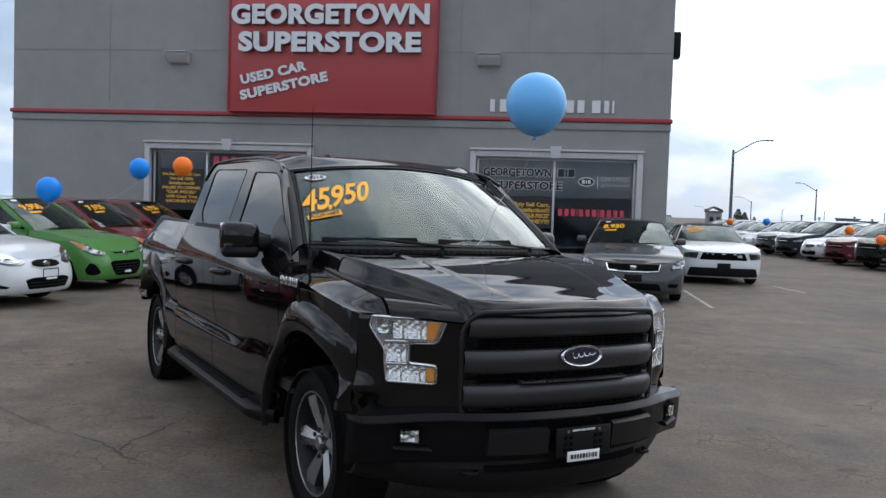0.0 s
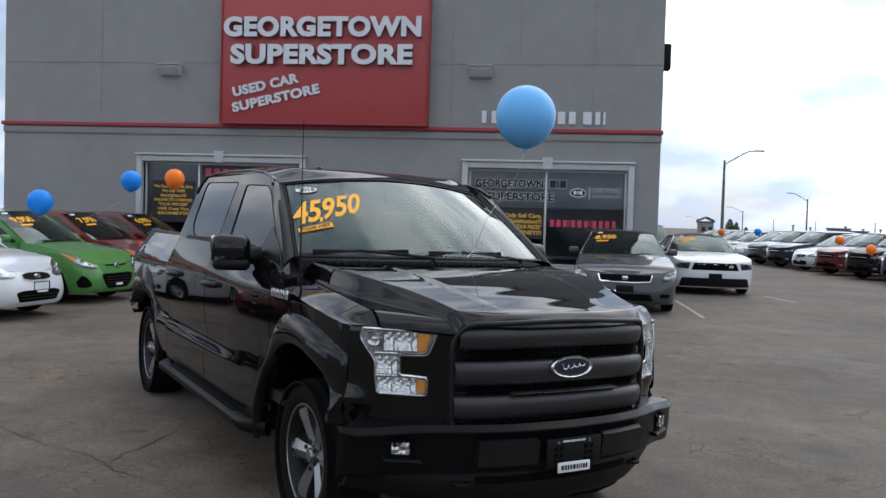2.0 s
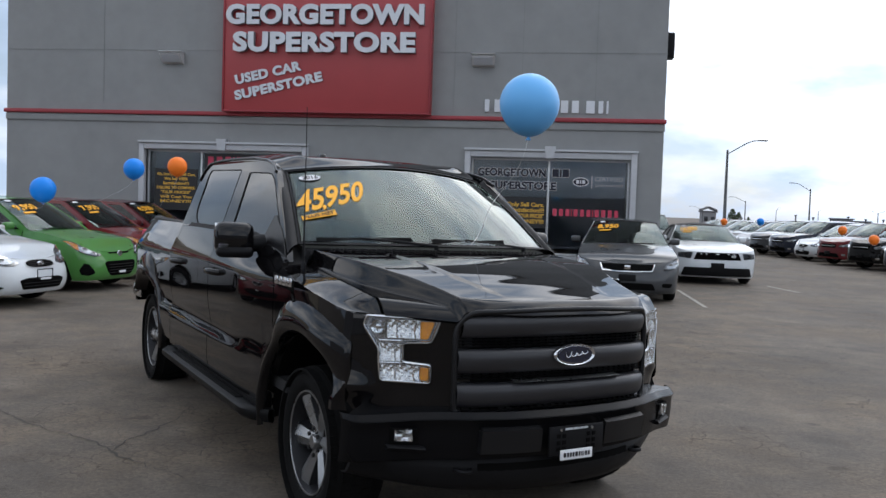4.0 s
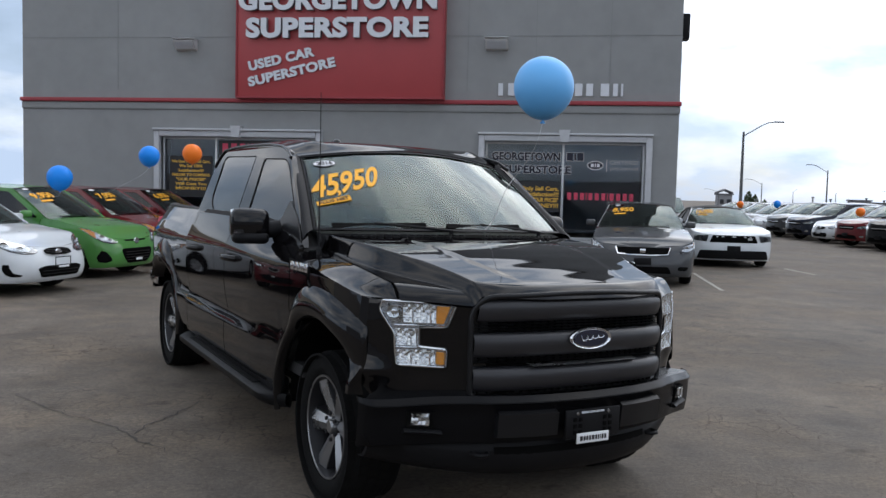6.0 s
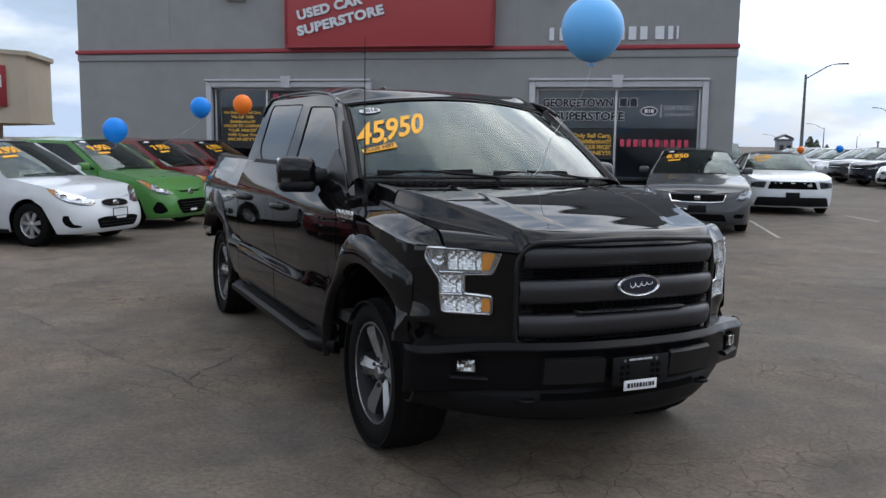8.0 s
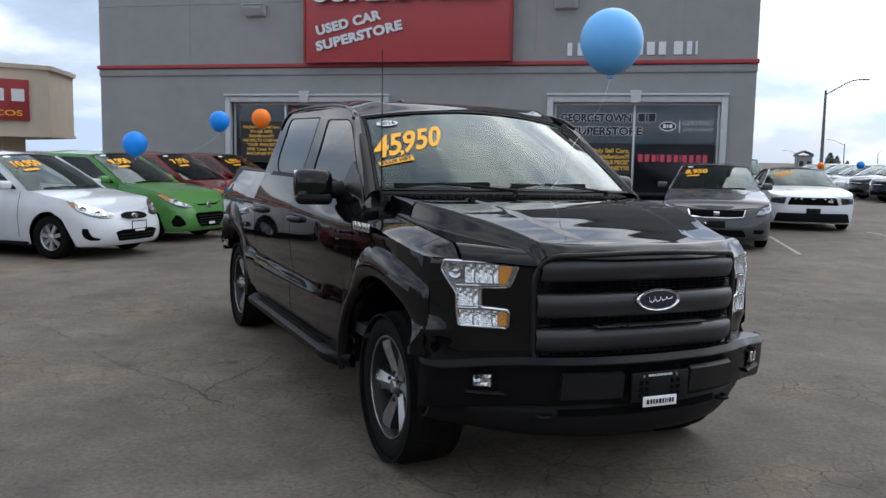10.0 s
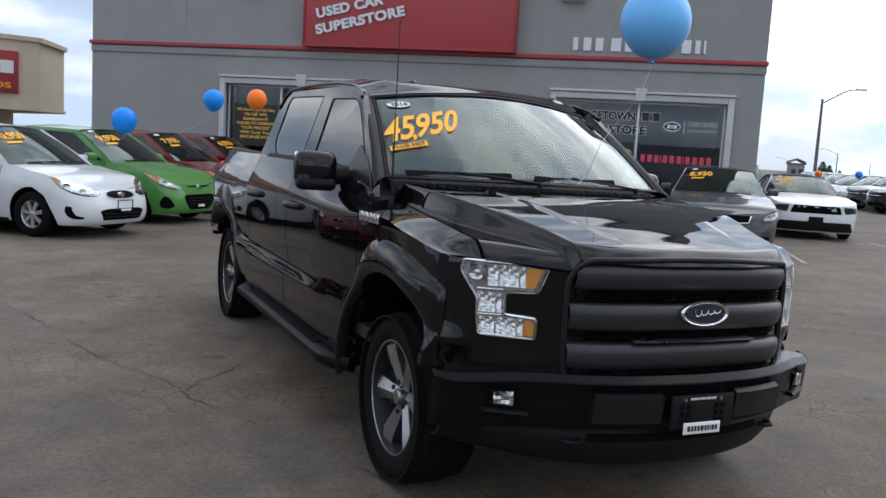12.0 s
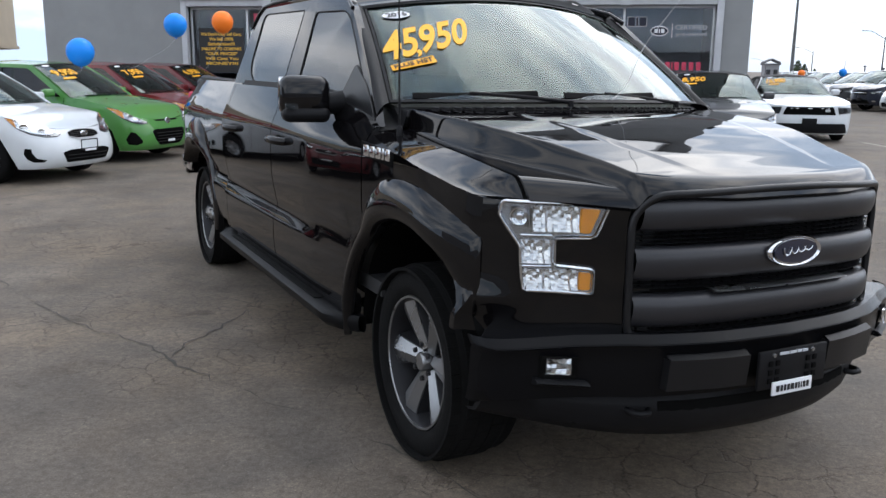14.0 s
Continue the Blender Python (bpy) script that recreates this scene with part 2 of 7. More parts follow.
M = {
    "asphalt": asphalt(),
    "black_paint": paint("black_paint", (0.0035, 0.0032, 0.0036), 0.3, coat=0.85, spec=0.0),
    "gloss_black": paint("gloss_black", (0.004, 0.004, 0.0045), 0.25, spec=0.0),
    "white_paint": paint("white_paint", (0.61, 0.64, 0.66), 0.3),
    "green_paint": paint("green_paint", (0.075, 0.235, 0.055), 0.3),
    "red_paint": paint("red_paint", (0.165, 0.015, 0.018), 0.3),
    "dark_red_paint": paint("dark_red_paint", (0.125, 0.012, 0.015), 0.3),
    "grey_paint": paint("grey_paint", (0.05, 0.053, 0.057), 0.3),
    "silver_paint": paint("silver_paint", (0.36, 0.37, 0.39), 0.28),
    "navy_paint": paint("navy_paint", (0.012, 0.016, 0.03), 0.28),
    "black_plastic": material("black_plastic", (0.007, 0.007, 0.008), 0.5, spec=0.15, vary=0.15, bump=0.08, bump_scale=260),
    "satin_black": material("satin_black", (0.008, 0.008, 0.009), 0.34, spec=0.28, vary=0.1, bump=0.03, bump_scale=180),
    "charcoal": material("charcoal_grille_paint", (0.017, 0.017, 0.020), 0.40, vary=0.1, bump=0.03, bump_scale=160),
    "void": material("dark_recess", (0.004, 0.004, 0.004), 0.9, vary=0.2, spec=0.05),
    "rubber": material("tyre_rubber", (0.006, 0.006, 0.006), 0.85, spec=0.12, vary=0.25, scale=30, bump=0.25, bump_scale=90),
    "alloy": material("machined_alloy", (0.30, 0.305, 0.31), 0.30, metal=0.9, vary=0.1, rough_vary=0.1),
    "dark_alloy": material("dark_alloy", (0.03, 0.03, 0.033), 0.45, metal=0.5, vary=0.1),
    "silver_wheel": material("silver_wheel_paint", (0.45, 0.46, 0.47), 0.35, metal=0.5, vary=0.08),
    "chrome": material("chrome", (0.72, 0.73, 0.75), 0.08, metal=1.0, vary=0.05, rough_vary=0.03),
    "lens": material("clear_lamp_lens", (0.93, 0.95, 0.96), 0.03, trans=1.0, ior=1.3, vary=0.02),
    "reflector": material("lamp_reflector", (0.42, 0.43, 0.45), 0.14, metal=0.95, vary=0.12, scale=14, bump=0.05, bump_scale=20),
    "facet": material("faceted_lamp_reflector", (0.60, 0.60, 0.60), 0.20, metal=1.0, vary=0.08, scale=30, bump=0.03, bump_scale=30),
    "board_black": material("moulded_board", (0.006, 0.006, 0.0065), 0.42, spec=0.10, vary=0.2, bump=0.06, bump_scale=200),
    "bumper_black": material("bumper_paint", (0.0045, 0.0045, 0.0052), 0.26, spec=0.11, vary=0.1, bump=0.02, bump_scale=160),
    "amber": material("amber_lamp_plastic", (0.70, 0.27, 0.035), 0.18, vary=0.12, scale=60, bump=0.15, bump_scale=150, coat=0.6),
    "badge_blue": material("dark_blue_enamel", (0.006, 0.010, 0.028), 0.15, coat=1.0, vary=0.1),
    "glass": material("tinted_car_glass", (0.34, 0.44, 0.41), 0.01, trans=1.0, ior=1.45, vary=0.02, tint=(0.86, 1.0, 0.95)),
    "glass_dark": material("privacy_glass", (0.07, 0.075, 0.08), 0.015, trans=1.0, ior=1.45, vary=0.02),
    "window_glass": material("shop_window_glass", (0.66, 0.74, 0.80), 0.01, trans=1.0, ior=1.5, vary=0.03),
    "interior": material("dark_interior_trim", (0.02, 0.02, 0.021), 0.75, vary=0.25, bump=0.1),
    "stucco": material("grey_stucco", (0.270, 0.275, 0.276), 0.92, vary=0.10, scale=3.0, bump=0.35, bump_scale=110, spec=0.2),
    "stucco_low": material("grey_stucco_base", (0.242, 0.247, 0.248), 0.92, vary=0.10, scale=3.0, bump=0.35, bump_scale=110, spec=0.2),
    "trim_white": material("window_trim_render", (0.46, 0.47, 0.49), 0.8, vary=0.08, bump=0.15, bump_scale=80),
    "band_red": material("red_painted_band", (0.30, 0.035, 0.045), 0.6, vary=0.12, bump=0.06),
    "sign_red": material("red_sign_panel", (0.36, 0.045, 0.05), 0.45, vary=0.07, scale=1.5, bump=0.02, bump_scale=20),
    "letter_white": material("white_letter_acrylic", (0.62, 0.64, 0.68), 0.45, vary=0.06),
    # sides of the white letters, their shade put into a darker colour
    "letter_side_shade": material("shaded_letter_return", (0.20, 0.21, 0.24), 0.5, vary=0.1),
    "alu": material("aluminium_frame", (0.48, 0.49, 0.50), 0.4, metal=0.4, vary=0.08),
    "poster_black": material("black_vinyl", (0.012, 0.012, 0.014), 0.5, vary=0.1),
    "yellow": material("yellow_vinyl", (0.88, 0.42, 0.02), 0.6, vary=0.06, scale=30),
    "dim_yellow": material("faded_yellow_vinyl", (0.70, 0.40, 0.05), 0.6, vary=0.1, scale=30),
    "red_vinyl": material("red_vinyl", (0.55, 0.05, 0.10), 0.6, vary=0.06),
    "white_vinyl": material("white_vinyl", (0.75, 0.76, 0.78), 0.6, vary=0.04),
    "navy_vinyl": material("dark_blue_vinyl", (0.012, 0.014, 0.03), 0.6, vary=0.05),
    "grey_vinyl": material("grey_vinyl", (0.45, 0.47, 0.5), 0.6, vary=0.05),
    "room": material("shop_interior", (0.34, 0.38, 0.43), 0.9, vary=0.3, scale=1.5),
    "blue_balloon": material("light_blue_latex", (0.14, 0.45, 0.85), 0.38, vary=0.05, scale=3, spec=0.35),
    "deep_blue_balloon": material("blue_latex", (0.006, 0.24, 0.80), 0.42, vary=0.05, scale=3, spec=0.3),
    "orange_balloon": material("orange_latex", (0.92, 0.20, 0.02), 0.42, vary=0.05, scale=3, spec=0.3),
    "string": material("white_ribbon", (0.6, 0.62, 0.64), 0.6, vary=0.05),
    "tan_wall": material("tan_render", (0.62, 0.53, 0.41), 0.88, vary=0.08, scale=2, bump=0.15),
    "tan_dark": material("tan_render_cap", (0.55, 0.47, 0.37), 0.8, vary=0.1),
    "line_paint": material("worn_line_paint", (0.30, 0.285, 0.24), 0.8, vary=0.3, scale=18, bump=0.2),
    "crack": material("open_crack", (0.062, 0.056, 0.047), 0.95, vary=0.3, scale=30),
    "pole": material("galvanised_pole", (0.10, 0.105, 0.11), 0.55, metal=0.3, vary=0.12),
    "far_wall": material("far_building_wall", (0.26, 0.26, 0.27), 0.9, vary=0.15, scale=0.3),
    "far_dark": material("far_building_roof", (0.12, 0.12, 0.13), 0.9, vary=0.15, scale=0.3),
    "leaf": material("foliage", (0.045, 0.07, 0.03), 0.7, vary=0.4, scale=2),
    "bark": material("bark", (0.10, 0.08, 0.06), 0.9, vary=0.3, scale=20, bump=0.4),
    "soft_top": material("black_canvas", (0.03, 0.03, 0.032), 0.85, vary=0.15, bump=0.2, bump_scale=200),
    "fixture": material("wall_lamp_metal", (0.52, 0.52, 0.52), 0.5, vary=0.1),
}

# ---- mesh tools ----
def part(name, bm, mat, parent=None, label="", smooth=40.0, m=None):
    """Links a bmesh as one mesh object, under a thing or a part."""
    me = bpy.data.meshes.new(name)
    bmesh.ops.recalc_face_normals(bm, faces=bm.faces)
    bm.to_mesh(me)
    bm.free()
    for k in (mat if isinstance(mat, (list, tuple)) else [mat]):
        me.materials.append(M[k] if isinstance(k, str) else k)
    if smooth:
        me.polygons.foreach_set("use_smooth", [True] * len(me.polygons))
        me.set_sharp_from_angle(angle=radians(smooth))
    ob = new(name, me)
    if parent:
        ob.parent = parent
    if m is not None:
        ob.matrix_basis = m
    if label:
        ob["label"] = label
    return ob


def empty(name, m, label, category, group="", kind=""):
    ob = new(name)
    ob.empty_display_size = 0.2
    ob.matrix_basis = m
    return tagged(ob, label, category, group, kind)


def box(bm, c, s, bevel=0.0, rot=None, seg=2):
    """A box of centre c and size s with rounded edges."""
    m = Matrix.Translation(c) @ (rot.to_4x4() if rot else Matrix()) @ Matrix.Diagonal((*s, 1))
    vs = bmesh.ops.create_cube(bm, size=1, matrix=m)["verts"]
    if bevel:
        es = list({e for v in vs for e in v.link_edges})
        bmesh.ops.bevel(bm, geom=es, offset=bevel, segments=seg, profile=0.5, affect="EDGES")
    return bm


def new_box(c, s, bevel=0.0, rot=None):
    return box(bmesh.new(), c, s, bevel, rot)


def tube(bm, pts, r, n=8, caps=True, closed=False):
    """A round bar along the points; r one radius or one per point."""
    pts = [Vector(p) for p in pts]
    rs = r if isinstance(r, (list, tuple)) else [r] * len(pts)
    rings, last = [], None
    k = len(pts)
    for i, p in enumerate(pts):
        a, b = (pts[i - 1], pts[(i + 1) % k]) if closed else (pts[max(i - 1, 0)], pts[min(i + 1, k - 1)])
        d = (b - a).normalized()
        if last is None:
            up = Vector((0, 0, 1)) if abs(d.z) < 0.9 else Vector((1, 0, 0))
            last = d.cross(up).normalized()
        u = (last - d * last.dot(d)).normalized()
        last = u
        w = d.cross(u)
        rings.append([bm.verts.new(p + (u * math.cos(2 * math.pi * j / n) + w * math.sin(2 * math.pi * j / n)) * rs[i]) for j in range(n)])
    for i in range(k if closed else k - 1):
        a, b = rings[i], rings[(i + 1) % k]
        for j in range(n):
            bm.faces.new((a[j], a[(j + 1) % n], b[(j + 1) % n], b[j]))
    if caps and not closed:
        bm.faces.new(rings[0][::-1])
        bm.faces.new(rings[-1])
    return bm


def sheet(bm, fn, us, vs, thick=None, mat=0):
    """A grid surface fn(u, v); with thick (a vector or a function of u, v) a closed slab."""
    g = [[bm.verts.new(fn(u, v)) for v in vs] for u in us]
    nu, nv = len(us), len(vs)
    faces = []
    for i in range(nu - 1):
        for j in range(nv - 1):
            faces.append(bm.faces.new((g[i][j], g[i + 1][j], g[i + 1][j + 1], g[i][j + 1])))
    if thick is not None:
        off = (lambda u, v: Vector(thick(u, v))) if callable(thick) else (lambda u, v: Vector(thick))
        h = [[bm.verts.new(g[i][j].co + off(us[i], vs[j])) for j in range(nv)] for i in range(nu)]
        for i in range(nu - 1):
            for j in range(nv - 1):
                faces.append(bm.faces.new((h[i][j], h[i][j + 1], h[i + 1][j + 1], h[i + 1][j])))
        rim = [(i, 0) for i in range(nu)] + [(nu - 1, j) for j in range(1, nv)] + [(i, nv - 1) for i in range(nu - 2, -1, -1)] + [(0, j) for j in range(nv - 2, 0, -1)]
        for a, b in zip(rim, rim[1:] + rim[:1]):
            faces.append(bm.faces.new((g[a[0]][a[1]], g[b[0]][b[1]], h[b[0]][b[1]], h[a[0]][a[1]])))
    for f in faces:
        f.material_index = mat
    return bm


def panel(outline, holes, place, thick, cuts=0):
    """A flat panel with holes, drawn in two coordinates, laid into space by place(a, b) and thickened by the vector."""
    bm = bmesh.new()
    for loop in [outline, *holes]:
        vs = [bm.verts.new((a, b, 0)) for a, b in loop]
        for p, q in zip(vs, vs[1:] + vs[:1]):
            bm.edges.new((p, q))
    bmesh.ops.triangle_fill(bm, use_beauty=True, use_dissolve=False, edges=bm.edges[:])
    if cuts:
        for _ in range(cuts):
            bmesh.ops.subdivide_edges(bm, edges=[e for e in bm.edges if e.calc_length() > 0.12], cuts=1, use_grid_fill=False)
            bmesh.ops.triangulate(bm, faces=bm.faces[:])
    flat = [(f, [v for v in f.verts]) for f in bm.faces]
    edge = [e for e in bm.edges if len(e.link_faces) == 1]
    low = {v: bm.verts.new(Vector(place(v.co.x, v.co.y)) + Vector(thick)) for v in bm.verts[:]}
    for f, vs in flat:
        bm.faces.new([low[v] for v in reversed(vs)])
    for e in edge:
        a, b = e.verts
        bm.faces.new((a, b, low[b], low[a]))
    for v in low:
        v.co = place(v.co.x, v.co.y)
    return bm


def rounded(pts, r, n=4):
    """A polygon with its corners rounded; r one radius or one per corner."""
    out, k = [], len(pts)
    for i in range(k):
        p, a, b = Vector(pts[i]), Vector(pts[i - 1]), Vector(pts[(i + 1) % k])
        rr = r[i] if isinstance(r, (list, tuple)) else r
        rr = min(rr, (a - p).length * 0.45, (b - p).length * 0.45)
        if rr <= 0:
            out.append(tuple(p))
            continue
        s, e = p + (a - p).normalized() * rr, p + (b - p).normalized() * rr
        for j in range(n + 1):
            t = j / n
            out.append(tuple(s * (1 - t) ** 2 + p * 2 * t * (1 - t) + e * t * t))
    return out


def curve_at(table, x):
    """Smooth interpolation in a table of (x, value) pairs."""
    if x <= table[0][0]:
        return table[0][1]
    for i, ((a, p), (b, q)) in enumerate(zip(table, table[1:])):
        if x <= b:
            t = (x - a) / (b - a)
            p0 = table[i - 1] if i else (a - (b - a), p - (q - p))
            q1 = table[i + 2] if i + 2 < len(table) else (b + (b - a), q + (q - p))
            ma = (q - p0[1]) / (b - p0[0]) * (b - a)
            mb = (q1[1] - p) / (q1[0] - a) * (b - a)
            h = t * t * (3 - 2 * t)
            return p + (q - p) * h + ma * (t - 2 * t * t + t ** 3) * 0.8 + mb * (t ** 3 - t * t) * 0.8
    return table[-1][1]


def steps(a, b, n):
    return [a + (b - a) * i / n for i in range(n + 1)]


def sweep_ring(bm, prof, n=48, axis="x"):
    """Turns a closed profile of (radius, offset) pairs round the x axis."""
    rings = []
    for i in range(n):
        a = 2 * math.pi * i / n
        rings.append([bm.verts.new((o, r * math.cos(a), r * math.sin(a))) for r, o in prof])
    k = len(prof)
    for i in range(n):
        p, q = rings[i], rings[(i + 1) % n]
        for j in range(k):
            bm.faces.new((p[j], p[(j + 1) % k], q[(j + 1) % k], q[j]))
    return bm


def lathe(bm, prof, n=32, m=None):
    """Turns an open profile of (radius, height) round z, closed at both ends."""
    rings = []
    for r, z in prof:
        rings.append([bm.verts.new((r * math.cos(2 * math.pi * i / n), r * math.sin(2 * math.pi * i / n), z)) for i in range(n)] if r > 1e-5 else [bm.verts.new((0, 0, z))])
    for a, b in zip(rings, rings[1:]):
        for i in range(n):
            j = (i + 1) % n
            if len(a) == 1 and len(b) == 1:
                continue
            if len(a) == 1:
                bm.faces.new((a[0], b[i], b[j]))
            elif len(b) == 1:
                bm.faces.new((a[i], a[j], b[0]))
            else:
                bm.faces.new((a[i], a[j], b[j], b[i]))
    for r in (rings[0], rings[-1]):
        if len(r) > 1:
            bm.faces.new(r)
    if m is not None:
        bm.transform(m)
    return bm


def lettering(text, height, depth, bold=0.0, width=None, shear=0.0, fill=False, space=1.0):
    """The text as a bmesh in the plane x, y, its baseline from the origin, capitals of that height; width sets its whole length."""
    cu = bpy.data.curves.new("text", "FONT")
    cu.body, cu.extrude, cu.offset, cu.shear = text, depth / 2, bold, shear
    cu.size, cu.resolution_u, cu.space_character = 1.0, 4, space
    ob = bpy.data.objects.new("text", cu)
    scene.collection.objects.link(ob)
    dg = bpy.context.evaluated_depsgraph_get()
    me = bpy.data.meshes.new_from_object(ob.evaluated_get(dg))
    bm = bmesh.new()
    bm.from_mesh(me)
    bpy.data.objects.remove(ob)
    bpy.data.curves.remove(cu)
    bpy.data.meshes.remove(me)
    xs, ys = [v.co.x for v in bm.verts], [v.co.y for v in bm.verts]
    cap = 0.70 + (2 * bold if fill else 0.0)
    k = height / cap
    lift = bold * k if fill else 0.0
    kx = width / (max(xs) - min(xs)) if width else k
    x0 = min(xs)
    for v in bm.verts:
        v.co.x, v.co.y = (v.co.x - x0) * kx, v.co.y * k + lift
    return bm


def islands(bm):
    """Splits a bmesh into one bmesh per loose piece."""
    seen, out = set(), []
    bm.verts.ensure_lookup_table()
    for v in bm.verts:
        if v in seen:
            continue
        todo, got = [v], []
        seen.add(v)
        while todo:
            a = todo.pop()
            got.append(a)
            for e in a.link_edges:
                b = e.other_vert(a)
                if b not in seen:
                    seen.add(b)
                    todo.append(b)
        nb = bmesh.new()
        mp = {a: nb.verts.new(a.co) for a in got}
        for f in {f for a in got for f in a.link_faces}:
            nb.faces.new([mp[a] for a in f.verts])
        out.append(nb)
    bm.free()
    return out


UPRIGHT = Matrix(((1, 0, 0, 0), (0, 0, -1, 0), (0, 1, 0, 0), (0, 0, 0, 1)))   # writing on a wall that faces -y

# ---- ground ----
def ground_sheet():
    bm = bmesh.new()
    xs = sorted({round(v, 3) for v in [-2500, -900, -350, -150, -80, -50] + steps(-34, 34, 68) + [50, 80, 150, 350, 900, 2500]})
    ys = sorted({round(v, 3) for v in [-2500, -900, -350, -150, -80, -40] + steps(-14, 50, 64) + [65, 80, 150, 350, 900, 3500]})

    def height(x, y):
        near = max(0.0, 1 - max(abs(x), abs(y - 14)) / 60)
        return (x, y, 0.012 * near * (noise.noise((x * 0.3, y * 0.3, 0)) - 0.6 * abs(noise.noise((x * 0.11, y * 0.11, 4)))) if abs(x) + abs(y - 1) > 7 else 0.0)
    return sheet(bm, height, xs, ys)


GROUND = 0.030
tagged(part("ground", ground_sheet(), "asphalt", m=Matrix.Translation((0, 0, GROUND))), "worn grey asphalt car lot with cracks and oil stains", "asphalt lot", kind="structure")


# added walls, never in view: they block low sky light and darken reflections
CLOSING = (("unseen_wall_south", (4.0, -26.0, 1.15), (84.0, 0.4, 2.9)), ("unseen_wall_west", (-38.0, -15.5, 3.0), (0.4, 20.6, 6.6)), ("unseen_wall_east", (46.0, -12.5, 3.0), (0.4, 26.6, 6.6)))


def closing_wall(name, centre, size):
    bm = bmesh.new()
    box(bm, centre, size)
    box(bm, (centre[0], centre[1], centre[2] + size[2] / 2 + 0.06), (size[0] + 0.16, size[1] + 0.16, 0.12))
    return tagged(part(name, bm, "far_wall", smooth=0), "plain grey wall added out of view to block the low sky", "wall", kind="structure")


for closing in CLOSING:
    closing_wall(*closing)


def crack_line(name, pts, width, label):
    """An open crack: a ragged, narrow strip just over the asphalt."""
    bm = bmesh.new()
    fine = []
    for (a, b) in zip(pts, pts[1:]):
        a, b = Vector((*a, 0)), Vector((*b, 0))
        k = max(2, int((b - a).length / 0.07))
        side = Vector((-(b - a).y, (b - a).x, 0)).normalized()
        for i in range(k):
            p = a.lerp(b, i / k)
            fine.append((p + side * 0.06 * noise.noise((p.x * 2.3, p.y * 2.3, 1)) + side * 0.05 * noise.noise((p.x * 11, p.y * 11, 2)), side))
    fine.append((Vector((*pts[-1], 0)), side))
    row = None
    for i, (p, s) in enumerate(fine):
        w = 0.8 * width * max(0.02, 1.5 * abs(noise.noise((p.x * 9, p.y * 9, 7))) + 0.9 * noise.noise((p.x * 1.6, p.y * 1.6, 3))) * (1 if 0 < i < len(fine) - 1 else 0.1)
        z = Vector((0, 0, GROUND + 0.004))
        cur = (bm.verts.new(p + s * w + z), bm.verts.new(p - s * w + z))
        if row:
            bm.faces.new((row[0], cur[0], cur[1], row[1]))
        row = cur
    return tagged(part(name, bm, "crack", smooth=0), label, "pavement crack", "cracks in the asphalt", "structure")


CRACKS = [
    ([(-6.2, 3.1), (-4.6, 2.2), (-3.53, 1.36), (-3.0, 0.95), (-2.6, 0.73), (-2.15, 0.43), (-1.8, 0.17), (-1.5, 0.0), (-1.2, -0.15), (-0.97, -0.32), (-0.77, -0.47), (-0.3, -0.9), (0.4, -2.2)], 0.012),
    ([(-2.15, 0.43), (-2.13, 0.8), (-2.1, 1.1), (-2.05, 1.5), (-2.2, 2.6)], 0.010),
    ([(-6.6, 4.3), (-6.3, 5.1), (-6.1, 5.5), (-6.07, 6.1), (-6.1, 6.9)], 0.018),
    ([(2.34, 6.3), (2.7, 6.07), (3.13, 5.9), (3.75, 5.95), (4.2, 5.7), (6.5, 5.3)], 0.016),
    ([(1.5, 3.4), (1.64, 3.8), (2.17, 4.5), (2.86, 5.6)], 0.012),
    ([(2.0, 0.6), (3.0, 1.9), (4.7, 2.5), (6.9, 2.4)], 0.009),
    ([(2.3, -1.1), (3.3, -0.1), (4.4, 0.9), (4.2, 2.4), (5.0, 4.4)], 0.008),
    ([(4.4, 0.9), (6.0, 0.4), (8.2, 1.1)], 0.007),
]
for way, wide in CRACKS:
    crack_line("crack", way, wide, "ragged open crack in the grey asphalt")


def paint_line(a, b, width):
    bm = bmesh.new()
    a, b = Vector((*a, GROUND + 0.004)), Vector((*b, GROUND + 0.004))
    s = Vector((-(b - a).y, (b - a).x, 0)).normalized() * width / 2
    k = max(6, int((b - a).length / 0.12))
    sheet(bm, lambda u, v: a.lerp(b, u / k) + s * v * (1 + 0.14 * noise.noise((u * 0.9, v, a.x))), range(k + 1), (-1, 1))
    return tagged(part("parking_line", bm, "line_paint", smooth=0), "worn whitish painted parking line on the asphalt", "parking line", "parking lines", "structure")


paint_line((3.68, 10.3), (3.87, 13.7), 0.075)
paint_line((6.55, 14.2), (6.33, 15.7), 0.08)

# ---- the dealership building ----
FY, XL, XR, TOP = 14.2, -11.62, 3.46, 7.6
BAND = 3.57
WIN_L, WIN_R = (-8.27, -4.278), (-0.747, 2.933)
WIN_T, WIN_B = 2.875, 0.55
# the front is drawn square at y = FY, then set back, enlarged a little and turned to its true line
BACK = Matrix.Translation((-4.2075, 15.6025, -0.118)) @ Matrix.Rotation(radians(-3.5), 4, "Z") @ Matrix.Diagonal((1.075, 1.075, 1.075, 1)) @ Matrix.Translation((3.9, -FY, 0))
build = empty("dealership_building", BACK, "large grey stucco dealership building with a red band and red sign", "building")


def facade():
    holes = [[(a, WIN_B), (b, WIN_B), (b, WIN_T), (a, WIN_T)] for a, b in (WIN_L, WIN_R)]
    return panel([(XL, -0.3), (XR, -0.3), (XR, TOP), (XL, TOP)], holes, lambda a, b: (a, FY, b), (0, 0.3, 0))


